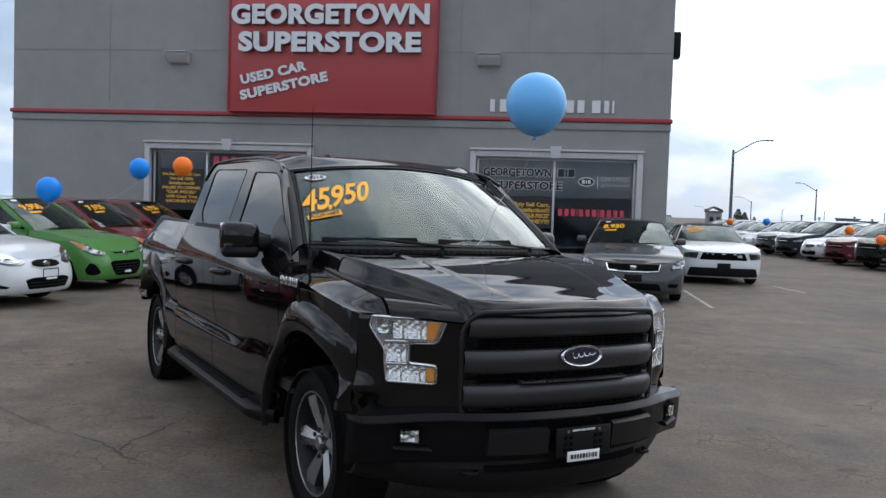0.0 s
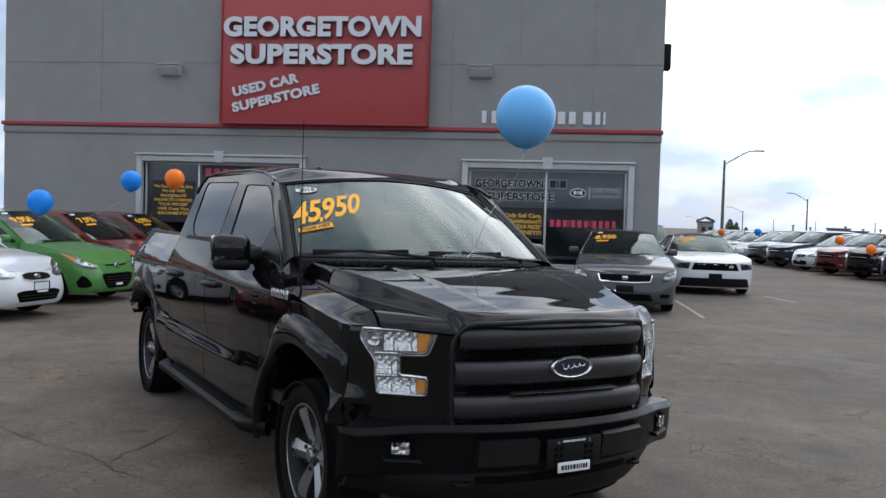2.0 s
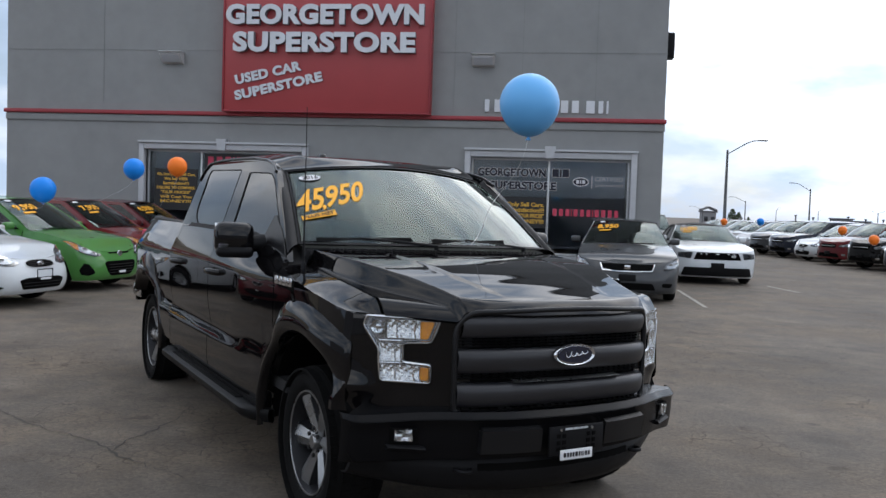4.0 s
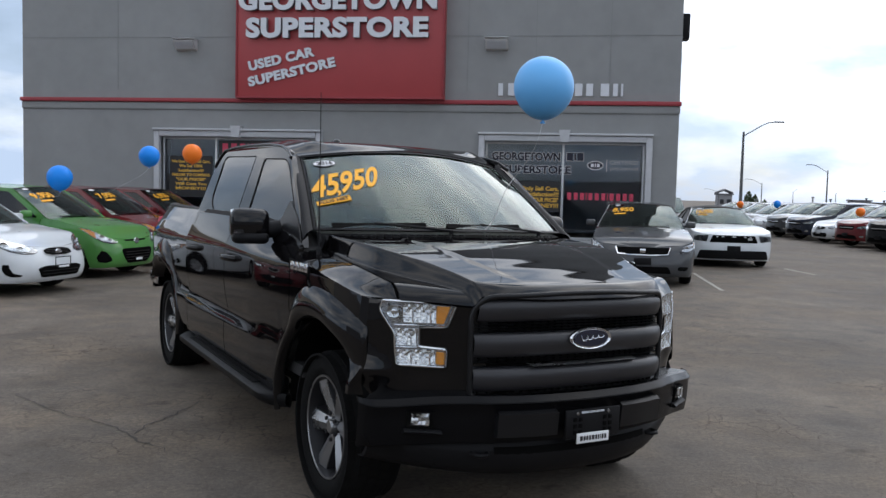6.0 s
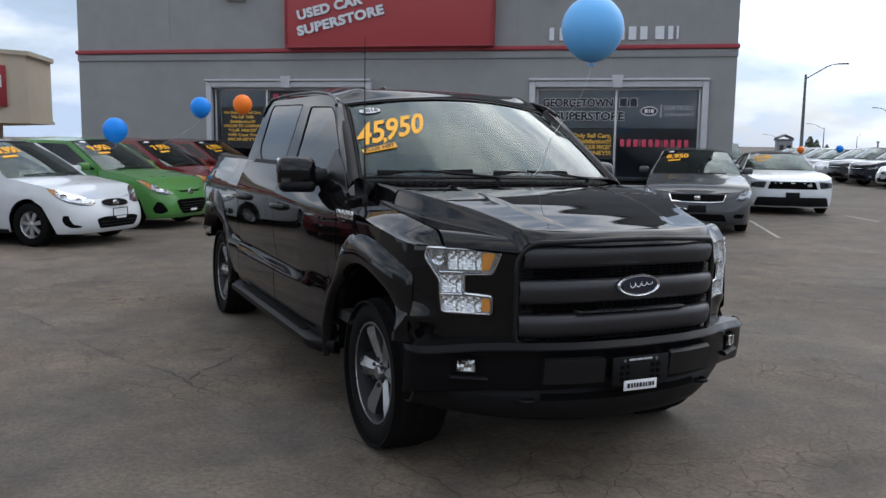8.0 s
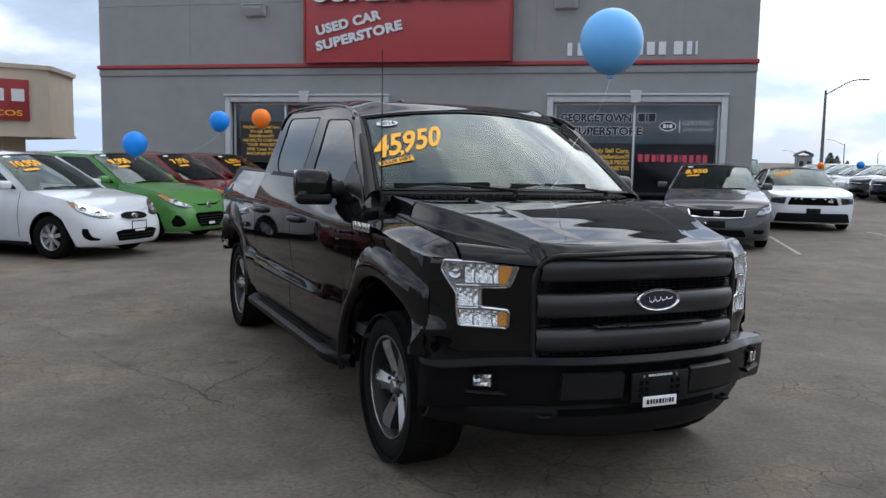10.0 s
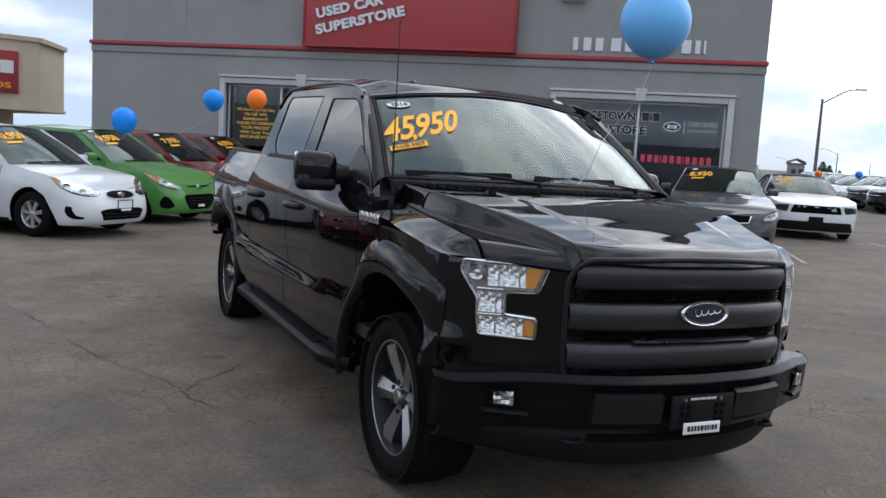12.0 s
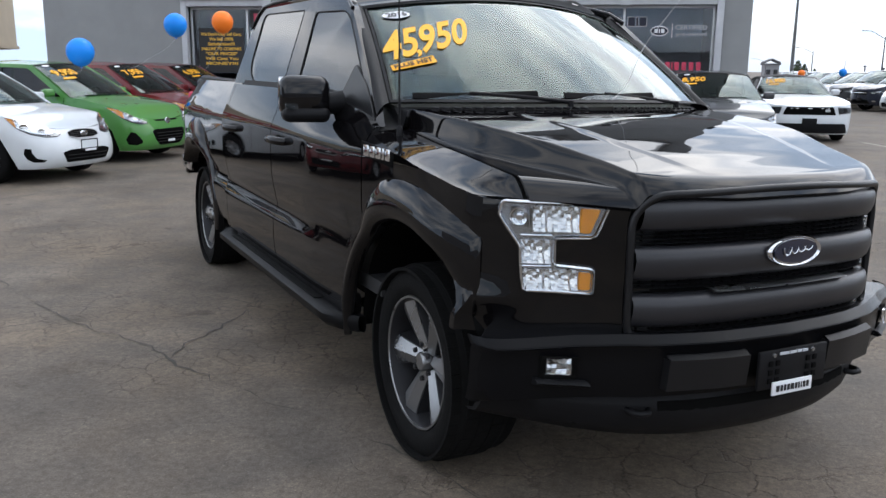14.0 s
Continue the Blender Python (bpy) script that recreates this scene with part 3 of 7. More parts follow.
part("wall", facade(), "stucco", build, "grey stucco front wall")
part("wall", new_box(((XR - 0.15), FY + 11.15, TOP / 2 - 0.15), (0.3, 21.7, TOP + 0.3)), "stucco", build)
part("wall", new_box(((XL + 0.15), FY + 11.15, TOP / 2 - 0.15), (0.3, 21.7, TOP + 0.3)), "stucco", build)
part("wall", new_box(((XL + XR) / 2, FY + 22.15, TOP / 2 - 0.15), (XR - XL, 0.3, TOP + 0.3)), "stucco", build)
part("roof", new_box(((XL + XR) / 2, FY + 11.15, TOP - 0.35), (XR - XL - 0.62, 21.6, 0.2)), "far_dark", build, "flat dark roof")
part("parapet_cap", new_box(((XL + XR) / 2, FY + 0.1, TOP + 0.06), (XR - XL + 0.2, 0.5, 0.12), 0.02), "alu", build)
part("red_band", new_box(((XL + XR) / 2, FY + 0.05, BAND), (XR - XL + 0.07, 0.28, 0.09), 0.02), "band_red", build, "red painted ledge band")
part("ledge", new_box(((XL + XR) / 2, FY + 0.06, BAND - 0.13), (XR - XL + 0.03, 0.2, 0.165), 0.025), "stucco", build, "grey stucco ledge")
part("groove", new_box(((XL + XR) / 2, FY - 0.001, 5.0), (XR - XL - 0.02, 0.012, 0.018)), "stucco_low", build, "thin horizontal groove in the stucco")
for gx in (-9.2, -1.04, 0.43, 2.0):
    part("groove", new_box((gx, FY - 0.001, (BAND + TOP) / 2 + 0.1), (0.014, 0.012, TOP - BAND - 0.3)), "stucco_low", build)
part("downpipe_box", new_box((XR + 0.09, FY + 0.5, 5.25), (0.2, 0.3, 0.55), 0.03), "black_plastic", build, "dark box on the side wall")


def shop_window(name, a, b, label, split=0.4955):
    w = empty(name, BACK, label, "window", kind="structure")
    t = 0.13
    for c, s in (((a + t / 2, FY - 0.03, (WIN_T + WIN_B) / 2), (t, 0.14, WIN_T - WIN_B)), ((b - t / 2, FY - 0.03, (WIN_T + WIN_B) / 2), (t, 0.14, WIN_T - WIN_B)),
                 (((a + b) / 2, FY - 0.03, WIN_T - t / 2), (b - a - 2 * t, 0.139, t)), (((a + b) / 2, FY - 0.05, WIN_B + 0.05), (b - a - 2 * t, 0.2, 0.1))):
        part("surround", new_box(c, s, 0.015), "trim_white", w, "light grey moulded surround")
    part("surround_lip", new_box(((a + b) / 2, FY - 0.05, WIN_T + 0.03), (b - a + 0.02, 0.2, 0.05), 0.015), "trim_white", w)
    bm = bmesh.new()
    sheet(bm, lambda u, v: (((a + b) / 2) + (u * (0.09 + 0.03 * v)), FY - 0.16, WIN_T - 0.14 + 0.26 * v), (-1, 1), (0, 1), (0, 0.2, 0))
    part("keystone", bm, "trim_white", w, smooth=0)
    ia, ib, it, ibm = a + t, b - t, WIN_T - t, WIN_B + 0.1
    mid = ia + (ib - ia) * split
    f = 0.05
    for c, s in (((ia + f / 2, FY + 0.12, (it + ibm) / 2), (f, 0.07, it - ibm)), ((ib - f / 2, FY + 0.12, (it + ibm) / 2), (f, 0.07, it - ibm)),
                 (((ia + ib) / 2, FY + 0.12, it - f / 2), (ib - ia - 2 * f, 0.07, f)), (((ia + ib) / 2, FY + 0.12, ibm + f / 2), (ib - ia - 2 * f, 0.07, f)),
                 ((mid, FY + 0.12, (it + ibm) / 2), (f, 0.07, it - ibm - 2 * f))):
        part("window_frame", new_box(c, s, 0.006), "alu", w)
    for p, q in ((ia + f, mid - f / 2), (mid + f / 2, ib - f)):
        g = part("pane", new_box(((p + q) / 2, FY + 0.12, (it + ibm) / 2), (q - p, 0.012, it - ibm - 2 * f)), "window_glass", w, smooth=0)
        g.visible_shadow = False
    return w, ia, ib, it, mid


win1, wia, wib, wit, wimid = shop_window("window_1", *WIN_L, "wide two-pane shop window with black and yellow posters", 0.351)
win2, wja, wjb, wjt, wjmid = shop_window("window_2", *WIN_R, "wide two-pane shop window with dark lettering")

# the showroom behind the glass
for nm, c, s, mt in (("floor", (-3.9, FY + 3.3, 0.03), (14.0, 5.9, 0.06), "room"), ("ceiling", (-3.9, FY + 3.3, 3.3), (14.0, 5.9, 0.1), "room"), ("wall_showroom", (-3.9, FY + 6.3, 1.6), (14.2, 0.1, 3.3), "room")):
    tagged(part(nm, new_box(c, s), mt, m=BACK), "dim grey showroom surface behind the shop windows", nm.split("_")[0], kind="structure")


# things dimly seen in the showroom
def desk(x, y):
    d = empty("office_desk", pose(x, y, -0.02), "dim office desk with a light top behind the shop window", "desk", "desks in the showroom")
    part("desktop", new_box((0, 0, 0.74), (1.5, 0.75, 0.035), 0.008), "grey_vinyl", d)
    for sx in (-0.7, 0.7):
        part("side_panel", new_box((sx, 0, 0.36), (0.04, 0.7, 0.72), 0.005), "interior", d)
    part("modesty_panel", new_box((0, 0.2, 0.42), (1.36, 0.03, 0.5), 0.004), "interior", d)
    return d


desk(1.4, FY + 3.2)
desk(-5.5, FY + 3.4)


def sign():
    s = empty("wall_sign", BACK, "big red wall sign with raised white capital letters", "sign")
    a, b, z0, z1 = -6.222, -1.52, BAND + 0.032, 6.42
    bm = bmesh.new()
    box(bm, ((a + b) / 2, FY - 0.14, (z0 + z1) / 2), (b - a, 0.27, z1 - z0), 0.015)
    part("panel", bm, "sign_red", s, "red painted sign box")
    tube_b = bmesh.new()
    for c, q in ((((a + b) / 2, FY - 0.285, z0 + 0.02), (b - a, 0.03, 0.04)), ((a + 0.02, FY - 0.285, (z0 + z1) / 2), (0.04, 0.03, z1 - z0 - 0.09)), ((b - 0.02, FY - 0.285, (z0 + z1) / 2), (0.04, 0.03, z1 - z0 - 0.09))):
        box(tube_b, c, q, 0.006)
    part("edge_trim", tube_b, "band_red", s)

    def word(text, x0, x1, z, h, deep, bold, tilt=0.0):
        m = Matrix.Translation((x0, FY - 0.285 - deep / 2, z)) @ Matrix.Rotation(radians(-tilt), 4, "Y") @ UPRIGHT
        for piece in islands(lettering(text, h, deep, bold, x1 - x0, fill=True, space=1.06)):
            bmesh.ops.remove_doubles(piece, verts=piece.verts[:], dist=1e-5)
            piece.normal_update()
            # white front and back, shade-coloured sides
            for f in piece.faces:
                f.material_index = 0 if abs(f.normal.z) > 0.7 else 1
            part("letter", piece, ["letter_white", "letter_side_shade"], s, smooth=30, m=m)
    word("GEORGETOWN", -6.117, -1.684, 5.505, 0.445, 0.12, 0.05)
    word("SUPERSTORE", -5.945, -1.855, 4.906, 0.445, 0.12, 0.05)
    word("USED CAR", -5.885, -4.345, 4.19, 0.22, 0.03, 0.05, 12.5)
    word("SUPERSTORE", -5.89, -3.85, 3.845, 0.22, 0.03, 0.05, 12.8)


sign()


def bars(name, x0, x1, z, h, mat, y, parent, widths, depth=0.006, tilt=0.0):
    """Plain bars that stand for writing, with gaps between the words."""
    total = sum(abs(w) for w in widths)
    x = x0
    for w in widths:
        q = abs(w) / total * (x1 - x0)
        if w > 0:
            part(name, new_box((x + q / 2, y, z + h / 2 + tilt * (x + q / 2 - x0)), (q, depth, h), min(0.004, depth * 0.3)), mat, parent, smooth=0)
        x += q


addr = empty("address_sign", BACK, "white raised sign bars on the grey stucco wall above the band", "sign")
bars("sign_bar", -0.358, 2.287, 3.72, 0.265, "letter_white", FY - 0.02, addr, (0.45, -0.5, 0.7, -0.4, 0.7, -0.7, 0.9, -0.35, 0.65, -0.35, 0.65, -0.35, 0.25, -0.35, 0.7, -0.35, 0.65, -0.7, 0.8, -0.35, 0.45, -0.3, 0.2), 0.035)


def wall_lamp(x):
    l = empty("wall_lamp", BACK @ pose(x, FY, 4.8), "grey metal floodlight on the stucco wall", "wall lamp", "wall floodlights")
    bm = bmesh.new()
    prof = [(0, 0.12), (-0.20, 0.12), (-0.26, 0.08), (-0.10, -0.10), (0, -0.12)]
    sheet(bm, lambda u, v: (0.24 * u, prof[v][0], prof[v][1]), (-1, 1), range(5))
    for u in (-1, 1):
        bm.faces.new([v for v in bm.verts if abs(v.co.x - 0.24 * u) < 1e-4])
    part("housing", bm, "fixture", l, smooth=0)
    bm = bmesh.new()
    sheet(bm, lambda u, v: (0.20 * u, -0.255 + 0.14 * v, 0.065 - 0.155 * v - 0.006), (-1, 1), (0.08, 0.95), (0, -0.01, -0.006))
    part("lens", bm, "grey_vinyl", l, smooth=0)
    part("hood", new_box((0, -0.13, 0.128), (0.52, 0.30, 0.016), 0.004), "fixture", l)


wall_lamp(-7.49)
wall_lamp(-0.41)


def window_writing(y, x, z, h, text, mat, parent, width=None, bold=0.02, name="lettering", depth=0.004):
    return tagged(part(name, lettering(text, h, depth, bold, width), mat, parent, smooth=0, m=Matrix.Translation((x, y, z)) @ UPRIGHT), kind="stuff")


GY = FY + 0.105


def price_poster(x0, x1, z0, z1, lines, first, pitch, size, flush=False):
    p = empty("slogan_poster", BACK, "black poster with yellow slogan lettering in the shop window", "poster", "slogan posters")
    part("sheet", new_box(((x0 + x1) / 2, GY + 0.004, (z0 + z1) / 2), (x1 - x0, 0.006, z1 - z0)), "poster_black", p, smooth=0)
    for i, (text, w) in enumerate(lines):
        ww = (x1 - x0 - 0.06) * w
        window_writing(GY - 0.002, x1 - 0.03 - ww if flush else (x0 + x1) / 2 - ww / 2, first - pitch * i, size, text, "dim_yellow", p, ww, 0.03)
    return p


price_poster(-7.97, -6.93, 1.36, 2.31, [("We Don't Only Sell Cars,", 0.96), ("We Sell 100%", 0.58), ("Satisfaction!!!", 0.64), ("FAILURE TO COMPARE", 0.94), ('"OUR PRICES"', 0.74), ("Will Cost You", 0.78), ("MONEY!!!", 0.76)], 2.152, 0.103, 0.062)
price_poster(wja + 0.12, 1.03, 1.24, 1.90, [("We Don't Only Sell Cars,", 0.96), ("We Sell 100% Satisfaction!!!", 1.0), ('FAILURE TO COMPARE "OUR PRICES"', 1.0), ("Will Cost You MONEY!!!", 1.0)], 1.70, 0.122, 0.085, True)
vl = empty("window_lettering", BACK, "dark outlined shop lettering on the window glass", "lettering")
for dx, dz, mt, bold, yy in ((0, 0, "white_vinyl", 0.082, GY + 0.006), (0, 0, "navy_vinyl", 0.04, GY - 0.006)):
    grow_by = (bold - 0.04) * 0.214
    window_writing(yy, -0.465 - grow_by, 2.355, 0.158, "GEORGETOWN", mt, vl, 1.48 + 2 * grow_by, bold)
    window_writing(yy, -0.20 - grow_by, 2.075, 0.158, "SUPERSTORE", mt, vl, 1.45 + 2 * grow_by, bold)
bars("lettering", 1.145, 1.52, 2.345, 0.19, "white_vinyl", GY + 0.004, vl, (1, -0.14, 0.36, -0.14, 1))
bars("lettering", 1.155, 1.51, 2.355, 0.17, "navy_vinyl", GY - 0.003, vl, (1, -0.2, 0.3, -0.2, 1))
bm = bmesh.new()
lathe(bm, [(0.172, 0), (0.172, 0.006)], 32, Matrix.Translation((1.765, GY - 0.001, 2.262)) @ UPRIGHT @ Matrix.Diagonal((1, 0.58, 1, 1)))
part("oval_badge", bm, "white_vinyl", vl, smooth=0)
bm = bmesh.new()
lathe(bm, [(0.155, 0), (0.155, 0.006)], 32, Matrix.Translation((1.765, GY - 0.006, 2.262)) @ UPRIGHT @ Matrix.Diagonal((1, 0.5, 1, 1)))
part("oval_badge", bm, "navy_vinyl", vl, smooth=0)
bars("lettering", 1.67, 1.86, 2.225, 0.075, "white_vinyl", GY - 0.014, vl, (1, -0.3, 0.4, -0.3, 1))
part("divider", new_box((2.006, GY - 0.002, 2.262), (0.014, 0.004, 0.28)), "white_vinyl", vl, smooth=0)
window_writing(GY - 0.002, 2.065, 2.29, 0.085, "CERTIFIED", "grey_vinyl", vl, 0.60, 0.02)
window_writing(GY - 0.002, 2.085, 2.17, 0.075, "pre-owned", "grey_vinyl", vl, 0.58, 0.012)
nb = empty("window_number_bars", BACK, "pinkish red number bars on the window glass", "lettering", "red number bars")
bars("bar", 1.19, 2.59, 1.515, 0.155, "red_vinyl", GY - 0.002, nb, (0.7, -0.4, 0.7, -0.4, 0.7, -0.25, 0.2, -0.25, 0.7, -0.4, 0.7, -0.4, 0.7, -0.25, 0.2, -0.25, 0.7, -0.4, 0.7, -0.4, 0.7, -0.4, 0.7))
nb2 = empty("window_number_bars", BACK, "red number bars on a dark strip behind the glass", "lettering", "red number bars")
part("strip", new_box(((wimid + wib) / 2, GY + 0.006, 2.50), (wib - wimid - 0.12, 0.006, 0.36)), "poster_black", nb2, smooth=0)
bars("bar", wimid + 0.15, wib - 0.15, 2.40, 0.21, "red_vinyl", GY - 0.002, nb2, (0.7, -0.4, 0.7, -0.4, 0.7, -0.25, 0.2, -0.25, 0.7, -0.4, 0.7, -0.4, 0.7, -0.25, 0.2, -0.25, 0.7, -0.4, 0.7, -0.4, 0.7, -0.4, 0.7))
part("strip", new_box(((wimid + wib) / 2, GY + 0.006, 2.05), (wib - wimid - 0.12, 0.006, 0.40)), "white_vinyl", nb2, "pale poster strip", smooth=0)

# ---- the tan restaurant beyond ----
tan = empty("restaurant_building", pose(0, 0, 0), "low tan rendered restaurant building with a red sign", "building")


def prism(pts, z0, z1):
    bm = bmesh.new()
    lo = [bm.verts.new((x, y, z0)) for x, y in pts]
    hi = [bm.verts.new((x, y, z1)) for x, y in pts]
    k = len(pts)
    for i in range(k):
        bm.faces.new((lo[i], lo[(i + 1) % k], hi[(i + 1) % k], hi[i]))
    bm.faces.new(lo[::-1])
    bm.faces.new(hi)
    return bm


def inset(pts, d):
    cx, cy = sum(p[0] for p in pts) / len(pts), sum(p[1] for p in pts) / len(pts)
    return [(x + (cx - x) / math.hypot(cx - x, cy - y) * d, y + (cy - y) / math.hypot(cx - x, cy - y) * d) for x, y in pts]


TAN_TOP, TAN_LOW = 3.95, 2.05
T_COR, T_DIR = Vector((-16.0, 19.0, 0)), Vector((-0.657, -0.754, 0))
T_OUT = Vector((0.754, -0.657, 0))
t_far = T_COR + T_DIR * 16
TAN = [(-16.84, 21.5), (T_COR.x, T_COR.y), (t_far.x, t_far.y), (t_far.x - 9, t_far.y + 8), (-25.5, 28.5)]
part("fascia", prism(TAN, TAN_LOW, TAN_TOP), "tan_wall", tan, "tan rendered fascia", smooth=0)
part("cap", prism(inset(TAN, -0.10), TAN_TOP, TAN_TOP + 0.13), "tan_dark", tan, smooth=0)
part("soffit_trim", prism(inset(TAN, -0.06), TAN_LOW - 0.10, TAN_LOW - 0.004), "tan_wall", tan, smooth=0)
part("wall", prism(inset(TAN, 1.5), -0.3, TAN_LOW - 0.10), "tan_wall", tan, smooth=0)
t_ang = math.degrees(math.atan2(-T_DIR.y, -T_DIR.x))
wall0 = Vector((*inset(TAN, 1.5)[1], 0))
for i in range(6):
    c = wall0 + T_DIR * (1.5 + i * 2.2) + T_OUT * 0.03
    part("window", new_box((c.x, c.y, 0.98), (2.1, 0.08, 1.85), 0.01, Matrix.Rotation(radians(t_ang), 3, "Z")), "glass_dark", tan, "dark shop glazing", smooth=0)
    part("mullion", new_box((c.x - T_DIR.x * 1.08, c.y - T_DIR.y * 1.08, 0.98), (0.07, 0.14, 1.9), 0.01, Matrix.Rotation(radians(t_ang), 3, "Z")), "tan_dark", tan, smooth=0)
rs = empty("restaurant_sign", Matrix.Translation(T_COR + T_DIR * 0.57 + T_OUT * 0.06) @ Matrix.Rotation(radians(t_ang), 4, "Z"), "red restaurant sign with white bars and yellow lettering", "sign")
part("panel", new_box((-2.3, 0, 3.02), (4.6, 0.1, 1.20), 0.015), "sign_red", rs, "red sign panel")
bars("word_bar", -3.9, -0.14, 2.98, 0.36, "white_vinyl", -0.06, rs, (0.8, -0.4, 0.75, -0.4, 0.7, -0.4, 0.7, -0.4, 0.7, -0.4, 0.75, -0.4, 0.7), 0.03)
window_writing(-0.056, -3.75, 2.56, 0.16, "BURRITOS & TACOS", "yellow", rs, 3.55, 0.02)

# ---- distance ----
def street_lamp(x, y, h, arm, label, group="street lamps"):
    l = empty("street_lamp", pose(x, y, 0), label, "street lamp", group)
    part("pole", tube(bmesh.new(), [(0, 0, -0.2), (0, 0, h * 0.5), (0, 0, h)], [0.022 * h, 0.018 * h, 0.013 * h], 8), "pole", l)
    part("arm", tube(bmesh.new(), [(0, 0, h * 0.95), (arm * 0.3, 0, h * 1.015), (arm * 0.62, 0, h * 1.085), (arm * 0.8, 0, h * 1.112), (arm, 0, h * 1.12)], 0.007 * h, 6), "pole", l)
    bm = bmesh.new()
    box(bm, (arm * 1.13, 0, h * 1.121), (abs(arm) * 0.32, 0.03 * h, 0.016 * h), 0.004 * h)
    part("lamp_head", bm, "pole", l)
    return l


def at_far(px, d):
    """A spot on the ground seen px to the side per unit of depth."""
    return 0.2 + (px - 0.0365) * d, -4.5 + d


for side, d, h, arm in ((0.287, 96, 9.2, 3.3), (0.382, 118, 6.0, -2.2), (0.310, 135, 4.5, -2.0), (0.262, 150, 3.2, -1.9), (0.458, 160, 3.6, 2.0), (0.4584, 161, 3.6, -2.0), (0.392, 150, 3.4, 0.6), (0.345, 150, 3.4, 0.5)):
    street_lamp(*at_far(side, d), h, arm, "tall grey street lamp with a curved arm against the sky" if d < 100 else "small far street lamp against the sky")


def far_block(name, x, y, w, d, h, label, roof=0.0):
    b = empty(name, pose(x, y, 0), label, "building", "far buildings")
    part("wall", new_box((0, 0, h / 2), (w, d, h), 0.05), "far_wall", b, smooth=0)
    part("roof", new_box((0, 0, h + 0.15), (w + 0.5, d + 0.5, 0.3), 0.03), "far_dark", b, smooth=0)
    k = max(2, int(w / 6))
    for i in range(k):
        part("window", new_box((-w / 2 + (i + 0.5) * w / k, -d / 2 - 0.02, h * 0.5), (w / k * 0.55, 0.1, h * 0.35)), "glass_dark", b, smooth=0)
    if roof:
        bm = bmesh.new()
        sheet(bm, lambda u, v: (u * (w / 2 + 0.2), v * (d / 2), h + 0.3 + roof * (1 - abs(u))), (-1, 0, 1), (-1, 1), (0, 0, 0.3))
        part("gable", bm, "far_dark", b, smooth=0)
    return b


far_block("far_building", *at_far(0.268, 190), 2.9, 3, 2.9, "small far gabled sign tower building", 0.7)
far_block("warehouse", *at_far(0.50, 210), 78, 20, 1.2, "long low far warehouse with a dark roof")
far_block("far_building", *at_far(0.418, 205), 3.8, 4, 2.3, "far flat-roofed building beyond the lot")
far_block("far_building", *at_far(0.4405, 205), 2.6, 4, 1.8, "far flat-roofed building beyond the lot")
far_block("far_building", -70, 190, 40, 20, 2.5, "far low building past the gap")
for i in range(9):
    x, y = at_far(0.367 + i * 0.0195, 190)
    c = empty("roof_vent", pose(x, y, 0.0), "thin far roof vent pipe against the sky", "roof vent", "far roof vents")
    part("pipe", tube(bmesh.new(), [(0, 0, 0), (0, 0, 2.3 if i % 3 else 2.7)], 0.16, 6), "far_dark", c)
    part("cap", tube(bmesh.new(), [(0, 0, 2.3 if i % 3 else 2.7), (0, 0, 2.55 if i % 3 else 2.95)], 0.30, 6), "far_dark", c)


def tree(x, y, h, seed):
    rnd = random.Random(seed)
    t = empty("tree", pose(x, y, 0), "dark green bushy tree far beyond the lot", "tree", "far trees")
    bm = tube(bmesh.new(), [(0, 0, -0.1), (0.05 * h, 0, 0.3 * h), (0, 0.04 * h, 0.7 * h)], [0.04 * h, 0.03 * h, 0.01 * h], 7)
    for i in range(6):
        a = i * 1.05 + rnd.random()
        tube(bm, [(0.02 * h, 0, (0.25 + 0.05 * i) * h), (0.22 * h * math.cos(a), 0.22 * h * math.sin(a), (0.45 + 0.06 * i) * h)], [0.018 * h, 0.005 * h], 5)
    part("trunk", bm, "bark", t)
    bm = bmesh.new()
    for i in range(420):
        a, r = rnd.uniform(0, 6.283), rnd.random() ** 0.5
        z = rnd.uniform(0.28, 1.0)
        w = 0.42 * h * math.sin(min(1, (1.06 - z) * 1.6) * 1.4) * (0.75 + 0.4 * noise.noise((a, z * 3, seed)))
        c = Vector((w * r * math.cos(a), w * r * math.sin(a), z * h))
        rot = Euler((rnd.uniform(0, 6), rnd.uniform(0, 6), rnd.uniform(0, 6))).to_matrix()
        s = h * rnd.uniform(0.03, 0.065)
        vs = [bm.verts.new(c + rot @ Vector(p) * s) for p in ((-1, 0, 0), (0, -0.6, 0.15), (1, 0, 0), (0, 0.6, 0.15))]
        bm.faces.new(vs)
    part("crown", bm, "leaf", t, smooth=0)


for i, (s, d, h) in enumerate(((0.296, 150, 4.4), (0.303, 152, 3.7), (0.314, 155, 2.7), (-0.36, 160, 4.0), (-0.375, 170, 4.6))):
    tree(*at_far(s, d), h * 0.75, i)

# ---- the black pickup ----
WB, HUB, NOSE, TAIL = 3.683, 0.400, -0.93, 4.56
CAB_END, BED_START = 2.645, 2.665
ARCH_R = 0.525
ARCH_F = -0.045                # centre of the front wheel opening
FENDER_END = -0.49
truck = empty("pickup_truck", SITE, "glossy black crew-cab pickup truck with price lettering on the windscreen", "pickup truck")

SIDE_W = [(0.42, 0.955), (0.52, 0.985), (0.60, 0.996), (0.70, 0.9985), (0.720, 0.998), (0.733, 0.9945), (0.772, 0.974), (0.788, 0.971), (0.86, 0.986), (0.95, 1.0012), (1.03, 1.0030), (1.09, 1.0033), (1.15, 1.0020), (1.17, 1.0005), (1.185, 0.996), (1.20, 0.988), (1.27, 0.945), (1.34, 0.898), (1.42, 0.846)]


